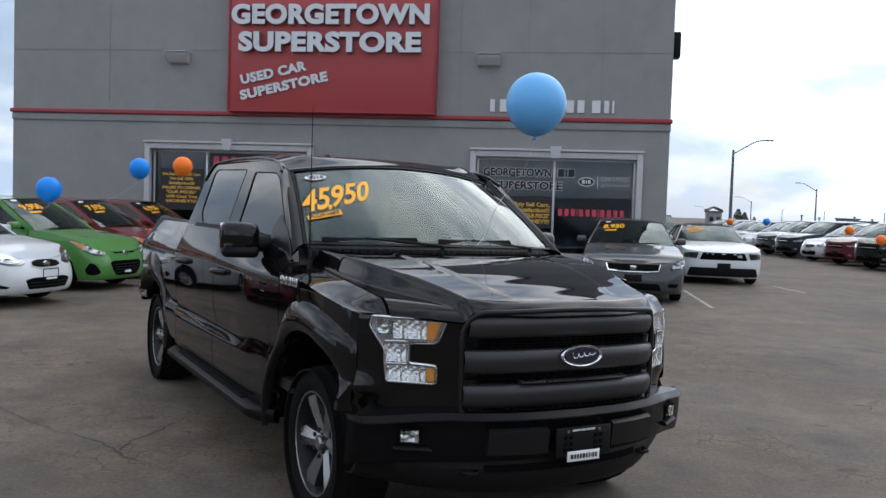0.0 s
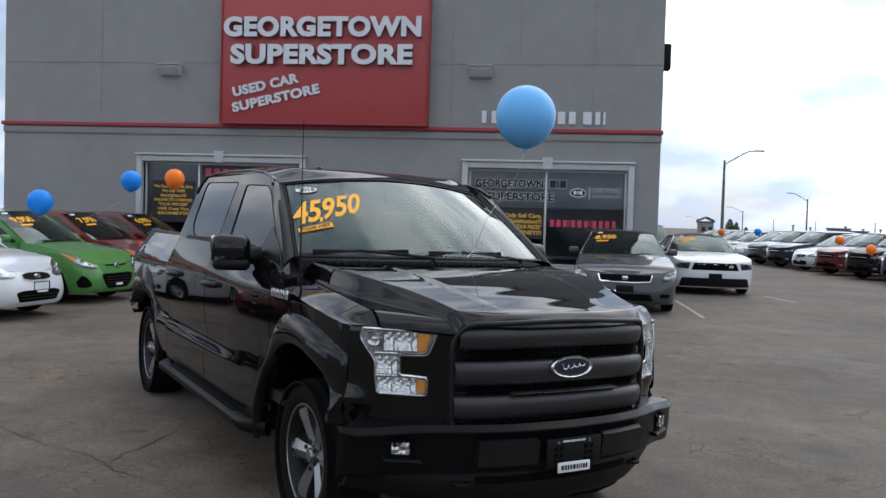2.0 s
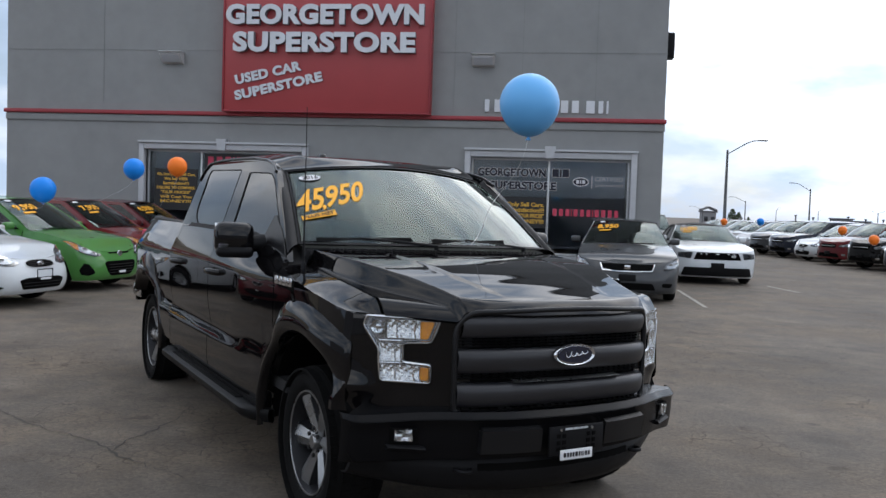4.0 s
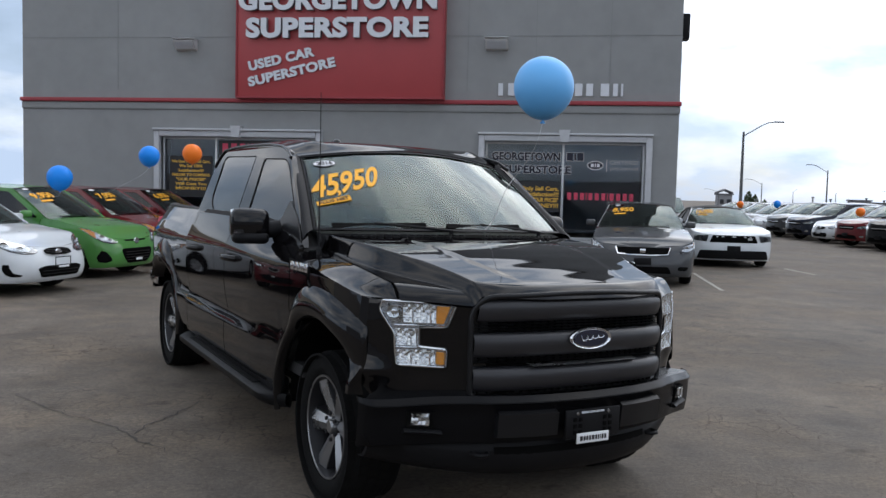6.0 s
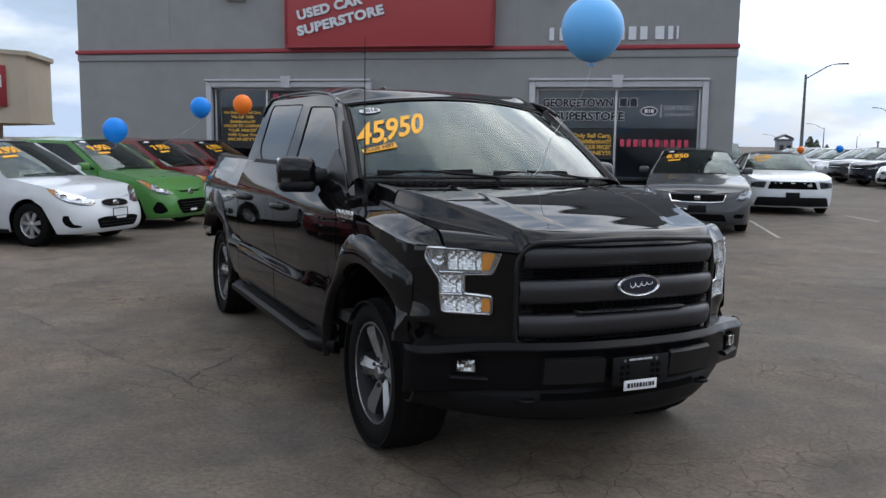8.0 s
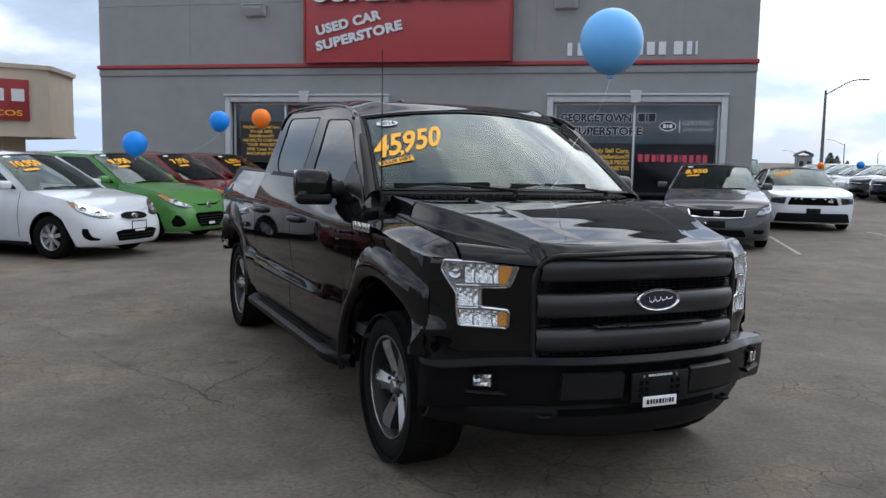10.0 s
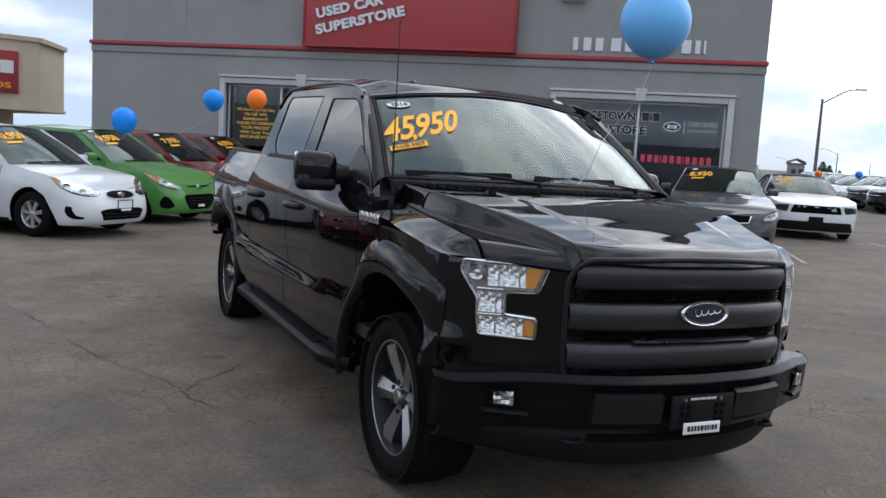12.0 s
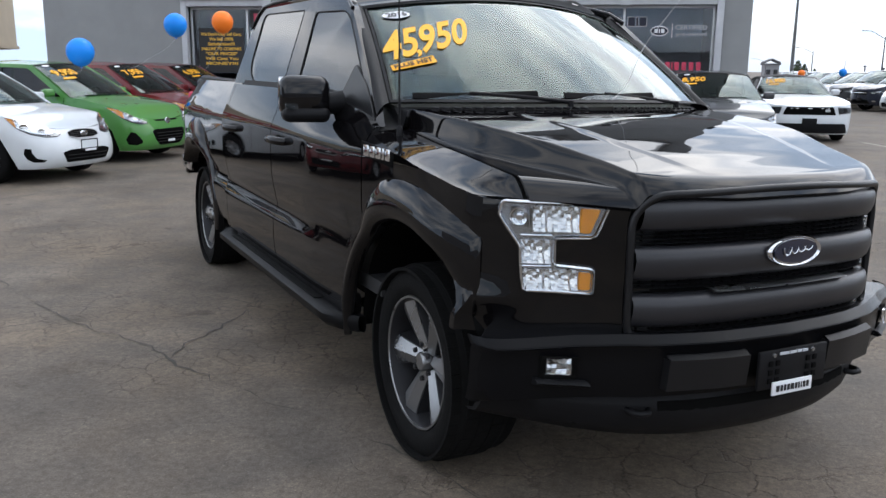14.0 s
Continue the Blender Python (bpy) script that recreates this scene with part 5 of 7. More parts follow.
# bed
part("bed_floor", new_box((0, 3.60, 0.80), (1.54, 1.84, 0.05)), "black_plastic", truck)
part("bed_front", new_box((0, 2.70, 1.09), (1.56, 0.05, 0.58)), "black_paint", truck)
part("tailgate", new_box((0, 4.52, 1.09), (1.58, 0.08, 0.62), 0.02), "black_paint", truck)
for sg in (-1, 1):
    bm = bmesh.new()
    sheet(bm, lambda y, t: (sg * (0.815 + plan_half(y) - 0.07 * t), y, bed_top(y) + 0.012 * math.sin(math.pi * t)), steps(BED_START, TAIL, 20), steps(0, 1, 5), (0, 0, -0.05))
    part("bed_rail", bm, "satin_black", truck, "satin black bed-rail cap", 60)
    part("bed_inner", new_box((sg * 0.755, 3.60, 1.09), (0.03, 1.82, 0.6)), "black_plastic", truck)
    part("tail_lamp", new_box((sg * 0.815, TAIL - 0.035, 1.10), (0.10, 0.08, 0.40), 0.02), "red_vinyl", truck, "red tail lamp")
bm = bmesh.new()
sheet(bm, lambda x, v: (x, 4.66 - 0.07 * (abs(x) / 0.90) ** 4, 0.63 + 0.20 * v), steps(-0.90, 0.90, 16), steps(0, 1, 4), (0, -0.10, 0))
part("rear_bumper", bm, "chrome", truck, "bright rear bumper", 60)
for sg in (-1, 1):
    part("rear_bumper_end", new_box((sg * 0.905, 4.44, 0.735), (0.045, 0.30, 0.12), 0.02), "chrome", truck)

# underside and cabin
part("chassis", new_box((0, 1.9, 0.48), (1.30, 5.2, 0.22), 0.03), "void", truck, "dark chassis")
for yc in (0.0, WB):
    part("axle", tube(bmesh.new(), [(-0.8, yc, HUB), (0.8, yc, HUB)], 0.06, 10), "void", truck)
part("cabin_floor", new_box((0, 1.45, 0.62), (1.8, 2.35, 0.06)), "interior", truck)
bm = bmesh.new()
sheet(bm, lambda x, t: (x, glass_foot(x) + 0.02 + 0.48 * t, 1.335 - 0.02 * t + 0.03 * math.sin(3.1 * t)), steps(-0.78, 0.78, 20), steps(0, 1, 6), (0, 0, -0.25))
part("dashboard", bm, "interior", truck, "dark dashboard", 60)
bm = bmesh.new()
sw = Matrix.Translation((0.38, 0.98, 1.12)) @ Matrix.Rotation(radians(-62), 4, "X")
tube(bm, [sw @ Vector((0.185 * math.cos(a), 0.185 * math.sin(a), 0)) for a in steps(0, 2 * math.pi, 28)[:-1]], 0.014, 8, closed=True)
box(bm, sw @ Vector((0, 0, 0)), (0.12, 0.09, 0.08), 0.02)
for a in (0, 2.1, 4.2):
    tube(bm, [sw @ Vector((0, 0, 0)), sw @ Vector((0.18 * math.cos(a), 0.18 * math.sin(a), 0))], 0.012, 6)
part("steering_wheel", bm, "interior", truck, "", 60)
for sx, sy in ((-0.40, 1.25), (0.40, 1.25), (-0.40, 2.2), (0.40, 2.2)):
    s = part("seat", new_box((sx, sy, 0.86), (0.52, 0.52, 0.2), 0.06), "interior", truck, "", 60)
    part("backrest", new_box((sx, sy + 0.28, 1.16), (0.50, 0.16, 0.62), 0.06, Matrix.Rotation(radians(-12), 3, "X")), "interior", s, "", 60)
    part("headrest", new_box((sx, sy + 0.36, 1.55), (0.27, 0.11, 0.18), 0.04), "interior", s, "", 60)
part("rear_view_mirror", new_box((0, 0.80, 1.70), (0.22, 0.03, 0.07), 0.012), "black_plastic", truck)

# door handles, mirrors, running boards, badges
for sg in (-1, 1):
    for y in (1.36, 2.36):
        h = part("door_handle", tube(bmesh.new(), [(sg * 0.998, y - 0.10, 1.135), (sg * 1.035, y - 0.08, 1.138), (sg * 1.045, y, 1.14), (sg * 1.035, y + 0.08, 1.138), (sg * 0.998, y + 0.10, 1.135)], [0.02, 0.02, 0.021, 0.02, 0.02], 8), "black_paint", truck, "black door handle", 60)
        bm = bmesh.new()
        lathe(bm, [(0.05, 0.0), (0.045, 0.004), (0, 0.004)], 20, Matrix.Translation((sg * 0.999, y, 1.132)) @ Matrix.Rotation(radians(sg * 90), 4, "Y") @ Matrix.Diagonal((0.7, 1.35, 1, 1)))
        part("handle_recess", bm, "void", h)
    mx, my = (1.062, 0.75) if sg < 0 else (1.022, 0.84)
    swing = Matrix.Rotation(radians(sg * 10), 3, "Z")
    mm = part("mirror", box(bmesh.new(), (sg * mx, my, 1.368), (0.212, 0.14, 0.172), 0.05, swing, 4), "black_paint", truck, "big black door mirror", 60)
    part("mirror_base", tube(bmesh.new(), [(sg * 0.89, my - 0.01, 1.345), (sg * (mx - 0.06), my, 1.33)], [0.05, 0.045], 10), "black_plastic", mm, "", 60)
    part("mirror_skull_cap", box(bmesh.new(), (sg * mx, my - 0.02, 1.292), (0.20, 0.12, 0.065), 0.03, swing, 3), "black_plastic", mm, "", 60)
    part("mirror_glass", box(bmesh.new(), (sg * mx, my + 0.072, 1.372), (0.17, 0.012, 0.145), 0.004, swing), "chrome", mm)
    part("turn_lamp", box(bmesh.new(), (sg * (mx + 0.073), my - 0.065, 1.325), (0.05, 0.03, 0.022), 0.006), "lens", mm)
    bm = bmesh.new()
    prof = [(0.90, 0.415), (0.91, 0.465), (1.02, 0.470), (1.045, 0.455), (1.045, 0.425), (1.02, 0.400), (0.93, 0.395)]
    ys = [0.44, 0.50, 0.60] + steps(0.7, 2.5, 10) + [2.62, 2.70, 2.76]

    def board(y, k):
        e = min(1, (y - 0.44) / 0.16, (2.76 - y) / 0.14)
        x, z = prof[k % len(prof)]
        return (sg * (0.90 + (x - 0.90) * (0.25 + 0.75 * max(0, e) ** 0.6)), y, z)
    sheet(bm, board, ys, range(len(prof) + 1))
    bmesh.ops.remove_doubles(bm, verts=bm.verts[:], dist=1e-5)
    rb = part("running_board", bm, "board_black", truck, "satin black running board", 45)
    part("step_pad", new_box((sg * 0.97, 1.60, 0.471), (0.09, 1.62, 0.006), 0.002), "rubber", rb)
    for y in (0.75, 2.4):
        part("bracket", new_box((sg * 0.80, y, 0.44), (0.30, 0.05, 0.03)), "void", rb)
    # badge bars on the fender
    bd = part("fender_badge", new_box((sg * 1.004, 0.075, 1.182), (0.008, 0.30, 0.055), 0.004, Matrix.Rotation(radians(4), 3, "X")), "void", truck, "badge plate with bright bars")
    y = -0.055
    for w in (0.04, 0.018, 0.045, 0.045, 0.05):
        part("badge_bar", new_box((sg * 1.009, y + w / 2, 1.186), (0.006, w, 0.042), 0.003), "chrome", bd)
        y += w + 0.012
    part("rocker", new_box((sg * 0.93, 1.48, 0.50), (0.08, 1.95, 0.10), 0.02), "black_plastic", truck)
bm = tube(bmesh.new(), [(-0.845, 0.235, 1.255), (-0.845, 0.245, 1.60), (-0.845, 0.26, 2.06)], [0.006, 0.003, 0.002], 6)
aerial = part("aerial", bm, "black_plastic", truck, "thin black whip aerial")
part("aerial_base", lathe(bmesh.new(), [(0.014, -0.03), (0.012, 0.008), (0.005, 0.018)], 12, Matrix.Translation((-0.845, 0.235, 1.255))), "black_plastic", aerial)


# ---- front of the pickup ----
def front_y(x, z):
    """The front sheet metal: upright beside the lamps, swept out to the bumper below them."""
    k = 0.12 * sweep_out(z)
    y = nose_y(x) * (1 - k) + (bump_y(x) + 0.07) * k
    yf = FENDER_END + 0.05 * sweep_out(z)
    xe = side_x(yf, z)
    ye = nose_y(xe) * (1 - k) + (bump_y(xe) + 0.07) * k
    return y + (yf - ye) * smooth01((abs(x) / xe - 0.78) / 0.22)


def bump_y(x):
    return curve_at([(0, -0.947), (0.25, -0.930), (0.45, -0.885), (0.60, -0.818), (0.72, -0.745), (0.80, -0.702), (0.87, -0.664), (0.910, -0.636), (0.933, -0.600), (0.943, -0.560)], abs(x))


def front_point(u, z):
    x = u * side_x(FENDER_END + 0.05 * sweep_out(z), z)
    cap = hood_z(min(abs(x), 0.80), hood_front(min(abs(x), 0.80))) - 0.006
    if abs(x) > 0.80:
        cap += (fender_top(FENDER_END) - cap) * smooth01((abs(x) - 0.80) / 0.10)
    z = max(z, 0.692 - 0.030 * smooth01((abs(x) - 0.55) / 0.4))
    return (x, front_y(x, z), min(z, cap))


bm = bmesh.new()
sheet(bm, front_point, steps(-1, 1, 64), [0.64, 0.69, 0.715, 0.73, 0.74, 0.75, 0.76, 0.77, 0.78, 0.79, 0.80, 0.86, 0.95, 1.02, 1.05, 1.07, 1.09, 1.11, 1.13, 1.16], (0, 0.03, 0))
part("front_panel", bm, "black_paint", truck, "black front panel", 30)


def face(off):
    return lambda x, z: (x, front_y(x, z) - off, z)


for sg in (-1, 1):
    C = [(0.842, 1.090), (0.576, 1.085), (0.606, 0.986), (0.708, 0.981), (0.706, 0.895), (0.605, 0.887), (0.605, 0.809), (0.79, 0.815), (0.80, 0.954), (0.848, 1.045)]
    C = [(sg * x, z) for x, z in C]
    if sg > 0:
        C = C[::-1]
    out_c = rounded(C, [0.012] * len(C), 3)
    cx = sg * 0.70

    def dense(poly, d=0.04):
        o = []
        for (a, b) in zip(poly, poly[1:] + poly[:1]):
            k = max(1, int((Vector(b) - Vector(a)).length / d))
            o += [tuple(Vector(a).lerp(Vector(b), i / k)) for i in range(k)]
        return o
    ring = dense(out_c)
    lamp = part("headlight", panel(ring, [], face(0.004), (0, 0.012, 0)), "reflector", truck, "C-shaped chrome headlight with amber corners", 30)
    part("bezel", tube(bmesh.new(), [face(0.014)(x, z) for x, z in ring], 0.0062, 6, closed=True), "chrome", lamp, "", 60)
    # stepped mirror bowls behind the lens
    for z0, z1, x0, x1, n in ((1.000, 1.078, 0.643, 0.768, 15), (0.900, 0.974, 0.714, 0.797, 10), (0.818, 0.882, 0.641, 0.788, 17)):
        bm = bmesh.new()
        for i in range(n):
            xa, xb = x0 + (x1 - x0) * i / n, x0 + (x1 - x0) * (i + 1) / n
            tip = 0.0026 * (1 if i % 2 else -0.6) + 0.0016 * math.sin(i * 2.3)

            rows = 7
            for j in range(rows):
                va, vb = j / rows, (j + 1) / rows
                nod = 0.0030 + 0.0022 * math.sin(i * 1.7 + j * 2.1)

                def flute(u, v):
                    x = xa + (xb - xa) * u
                    t = va + (vb - va) * v
                    return (sg * x, front_y(x, 0.9) - 0.0165 + tip * (u - 0.5) * 2 + 0.007 * math.sin(math.pi * t) + nod * v, z0 + (z1 - z0) * t)
                sheet(bm, flute, (0, 1), (0, 1), (0, 0.005, 0))
        part("lamp_bowl", bm, "facet", lamp, "fluted chrome reflector", 0)
    for i in range(9):
        x = 0.772 + i * 0.0062
        part("lamp_rib", new_box((sg * x, front_y(x, 1.03) - 0.010, 1.040 + 0.15 * (x - 0.772)), (0.0022, 0.008, 0.062), 0), "chrome", lamp, smooth=0)
    for z in (0.988, 0.892):
        part("lamp_divider", tube(bmesh.new(), [face(0.016)(sg * x, z) for x in steps(0.715, 0.800, 4)], 0.004, 6), "chrome", lamp, "", 60)
    part("lamp_cup", lathe(bmesh.new(), [(0.030, 0.0), (0.029, 0.010), (0.020, 0.004), (0.012, 0.002), (0.010, 0.010), (0, 0.012)], 18, Matrix.Translation((sg * 0.80, front_y(0.80, 1.03) - 0.008, 1.045)) @ Matrix.Rotation(radians(sg * 38), 4, "Z") @ UPRIGHT), "chrome", lamp, "", 40)
    for pts in ([(0.640, 1.074), (0.596, 1.074), (0.618, 0.998), (0.642, 0.998)], [(0.638, 0.876), (0.612, 0.876), (0.612, 0.820), (0.638, 0.820)]):
        pts = [(sg * x, z) for x, z in pts]
        part("amber_lens", panel(rounded(pts, 0.006, 2), [], face(0.014), (0, 0.010, 0)), "amber", lamp, "amber corner lens", 30)
    lens = part("lens", panel(dense(rounded([(cx + (x - cx) * 0.985, 0.935 + (z - 0.935) * 0.985) for x, z in C], [0.012] * len(C), 3)), [], face(0.022), (0, 0.003, 0)), "lens", lamp, "clear lamp lens", 30)
    lens.visible_shadow = False

# grille
def gy(x):
    return curve_at([(0, -0.905), (0.2, -0.895), (0.35, -0.872), (0.46, -0.835), (0.53, -0.785)], abs(x))


grille = part("grille_back", sheet(bmesh.new(), lambda x, z: (x, gy(x) + 0.045, z), steps(-0.525, 0.525, 24), steps(0.70, 1.13, 4), (0, 0.02, 0)), "void", truck, "dark grille backing", 60)


def grille_bar(z0, z1, proud, mat, x1=0.524, lip=0.006, nm="grille_bar", label=""):
    bm = bmesh.new()
    prof = [(0.05, 0.0), (0.024, 0.03), (0.010, 0.16), (0.0, 0.42), (-0.003, 0.64), (0.001, 0.82), (0.010, 0.94), (0.022, 0.985), (0.05, 1.0)]
    sheet(bm, lambda x, k: (x, gy(x) - proud + prof[k][0], z0 + (z1 - z0) * prof[k][1] - 0.008 * (abs(x) / 0.5) ** 3), steps(-x1, x1, 30), range(len(prof)))
    return part(nm, bm, mat, grille, label, 50)


grille_bar(1.020, 1.121, 0.012, "charcoal", 0.510, label="broad satin charcoal grille bar")
grille_bar(0.868, 0.976, 0.016, "charcoal", label="broad satin charcoal grille bar")
grille_bar(0.722, 0.828, 0.016, "charcoal", label="broad satin charcoal grille bar")
grille_bar(0.828, 0.838, 0.020, "alloy", 0.29, nm="grille_lip", label="bright lip on the lower grille bar")
for z in (0.981, 0.994, 1.007, 0.843, 0.855, 0.704):
    grille_bar(z, z + 0.007, -0.012, "satin_black", nm="grille_slat")
for i in range(27):
    x = -0.49 + i * 0.98 / 26
    for z0, z1 in ((0.974, 1.022), (0.838, 0.868), (0.700, 0.722)):
        part("grille_rib", new_box((x, gy(x) + 0.034, (z0 + z1) / 2), (0.005, 0.010, z1 - z0)), "void", grille, smooth=0)
rim = rounded([(-0.530, 0.690), (0.530, 0.690), (0.535, 1.05), (0.485, 1.128), (0, 1.148), (-0.485, 1.128), (-0.535, 1.05)], [0.03, 0.03, 0.05, 0.05, 0.2, 0.05, 0.05], 4)
pts = []
for (a, b) in zip(rim, rim[1:] + rim[:1]):
    k = max(1, int((Vector(b) - Vector(a)).length / 0.05))
    pts += [tuple(Vector(a).lerp(Vector(b), i / k)) for i in range(k)]
part("grille_surround", tube(bmesh.new(), [(x, gy(x) - 0.004, z) for x, z in pts], 0.013, 8, closed=True), "satin_black", grille, "satin black grille surround", 60)
em = Matrix.Translation((0.0, gy(0) - 0.018, 0.945)) @ UPRIGHT
ov = part("oval_emblem", lathe(bmesh.new(), [(0.115, 0.0), (0.115, 0.008), (0.108, 0.015), (0.098, 0.012), (0.096, 0.010), (0, 0.012)], 40, em @ Matrix.Diagonal((1, 0.43, 1, 1))), "chrome", grille, "chrome oval emblem", 50)
part("emblem_field", lathe(bmesh.new(), [(0.094, 0.0105), (0.093, 0.0145), (0, 0.0165)], 40, em @ Matrix.Diagonal((1, 0.41, 1, 1))), "badge_blue", ov, "dark blue oval field", 50)
bm = tube(bmesh.new(), [em @ Vector((-0.058 + 0.0048 * a - 0.006 * math.sin(a), (0.0125 - 0.0003 * a) * math.cos(a) + 0.0003 * a, 0.0185)) for a in steps(0, 25.0, 110)], [0.0013 + 0.0010 * abs(math.sin(i * 0.11)) for i in range(111)], 6)
part("emblem_stroke", bm, "chrome", ov)

# bumper
BX = [-0.943, -0.940, -0.936, -0.928, -0.917, -0.897] + steps(-0.873, 0.873, 44) + [0.897, 0.917, 0.928, 0.936, 0.940, 0.943]
BP = [(0.17, 0.703), (0.030, 0.703), (0.024, 0.701), (0.003, 0.681), (0.000, 0.676), (0.010, 0.666), (0.012, 0.61), (0.018, 0.55), (0.028, 0.505), (0.06, 0.492), (0.16, 0.488)]
bm = bmesh.new()
sheet(bm, lambda x, k: (x, bump_y(x) + min(BP[k][0], 0.17 - 0.135 * smooth01((abs(x) - 0.85) / 0.09)), BP[k][1] - 0.030 * smooth01((abs(x) - 0.55) / 0.4)), BX, range(len(BP)))
bumper = part("front_bumper", bm, "bumper_black", truck, "black wrap-round front bumper", 50)
bm = bmesh.new()
sheet(bm, lambda x, t: (x, bump_y(x) + 0.026 - 0.026 * t, 0.7045 - 0.024 * t - 0.030 * smooth01((abs(x) - 0.55) / 0.4)), BX, (0, 0.12, 0.5, 0.88, 1), (0, 0.006, -0.004))
part("bumper_top_lip", bm, "bumper_black", bumper, "", 60)
for sg in (-1, 1):
    bm = bmesh.new()
    sheet(bm, lambda x, t: (sg * x, bump_y(x) - 0.020 + 0.010 * t, 0.633 - 0.100 * t), steps(0.175, 0.450, 10), steps(0, 1, 4), (0, 0.035, 0))
    part("bumper_pad", bm, "satin_black", bumper, "raised black bumper pad", 40)
    bm = bmesh.new()
    sheet(bm, lambda x, t: (sg * x, bump_y(x) + 0.002 - 0.022 * t, 0.646 - 0.013 * t), steps(0.178, 0.447, 10), (0, 0.5, 1), (0, 0.006, -0.006))
    part("pad_bevel", bm, "bumper_black", bumper, "", 60)
    # fog lamp in its pocket
    bm = bmesh.new()
    sheet(bm, lambda x, t: (sg * x, bump_y(x) - 0.004 + 0.02 * t, 0.645 - 0.125 * t), steps(0.685, 0.785, 8), steps(0.1, 0.75, 3), (0, 0.01, 0))
    part("fog_pocket", bm, "void", bumper, "", 40)
    turn = Matrix.Translation((sg * 0.735, bump_y(0.735) + 0.004, 0.604)) @ Matrix.Rotation(radians(sg * 34), 4, "Z")
    fl = part("fog_lamp", new_box((0, 0.012, 0), (0.080, 0.02, 0.052), 0.006), "chrome", bumper, "clear rectangular fog lamp", m=turn)
    for i in range(5):
        for j in range(3):
            lean = Matrix.Rotation(0.45 * math.sin(i * 2.1 + j), 3, "Z") @ Matrix.Rotation(0.5 * math.cos(i * 1.3 + j * 2.2), 3, "X")
            part("fog_facet", new_box((-0.030 + i * 0.015, -0.002, -0.016 + j * 0.016), (0.0145, 0.006, 0.0155), 0, lean), "facet", fl, smooth=0)
    g = part("fog_lens", new_box((0, -0.012, 0), (0.076, 0.004, 0.048), 0.0015), "lens", fl)
    g.visible_shadow = False
    bm = bmesh.new()
    sheet(bm, lambda x, t: (sg * x, bump_y(x) - 0.018 * (1 - abs(t)), 0.552 + 0.010 * t - 0.02 * (0.86 - x)), steps(0.66, 0.80, 8), steps(-1, 1, 4), (0, 0.03, 0))
    part("fog_lip", bm, "black_plastic", bumper, "", 50)
    bm = tube(bmesh.new(), [(sg * 0.45, -0.75, 0.446), (sg * 0.45, -0.822, 0.446), (sg * 0.465, -0.842, 0.446), (sg * 0.495, -0.842, 0.446), (sg * 0.51, -0.822, 0.446), (sg * 0.51, -0.75, 0.446)], 0.010, 8)
    part("tow_hook", bm, "black_plastic", bumper, "black tow hook", 60)
bm = bmesh.new()
AP = [(0.02, 0.50), (0.005, 0.47), (0.0, 0.43), (0.02, 0.37), (0.05, 0.335), (0.10, 0.32)]
sheet(bm, lambda x, k: (x, bump_y(x) + 0.055 + AP[k][0] + 0.065 * (abs(x) / 0.85) ** 3, AP[k][1] + 0.060 * (abs(x) / 0.9) ** 2.5 * (k > 1)), steps(-0.88, 0.88, 36), range(len(AP)), (0, 0.02, 0.004))
part("air_dam", bm, "black_plastic", bumper, "black plastic air dam", 50)
part("air_slot", sheet(bmesh.new(), lambda x, z: (x, bump_y(x) + 0.056 + 0.06 * (abs(x) / 0.85) ** 3, z), steps(-0.42, 0.42, 16), (0.438, 0.472), (0, 0.01, 0)), "void", bumper)

# dealer plate
pl = part("plate_holder", new_box((0.005, -0.960, 0.574), (0.300, 0.014, 0.128), 0.006), "black_plastic", truck, "black plate holder with a white dealer strip")
for sx in (-1, 1):
    for (dx, dz) in ((0.055, 0.028), (0.085, 0.028), (0.055, -0.006), (0.085, -0.006), (0.055, -0.038), (0.085, -0.038)):
        part("plate_hole", new_box((sx * dx + sx * 0.012, -0.9685, 0.572 + dz * 0.85), (0.018, 0.004, 0.018), 0.001), "void", pl)
    part("plate_screw", lathe(bmesh.new(), [(0.008, 0), (0.007, 0.004), (0, 0.005)], 10, Matrix.Translation((sx * 0.085, -0.967, 0.622)) @ UPRIGHT), "alloy", pl)
part("dealer_strip", new_box((0.0, -0.972, 0.512), (0.175, 0.006, 0.044), 0.001), "white_vinyl", pl, "white dealer strip")
bars("strip_bar", -0.072, 0.072, 0.502, 0.020, "poster_black", -0.9765, pl, (1.1, -0.5, 0.8, -0.5, 0.7, -0.5, 0.8, -0.5, 1.1, -0.5, 0.7, -0.5, 0.5, -0.5, 0.25, -0.5, 0.8, -0.5, 0.8), 0.003)
bars("strip_bar", -0.062, 0.062, 0.620, 0.009, "grey_vinyl", -0.9685, pl, (2, -0.2, 1.5, -0.2, 1, -0.15, 1.2), 0.003)


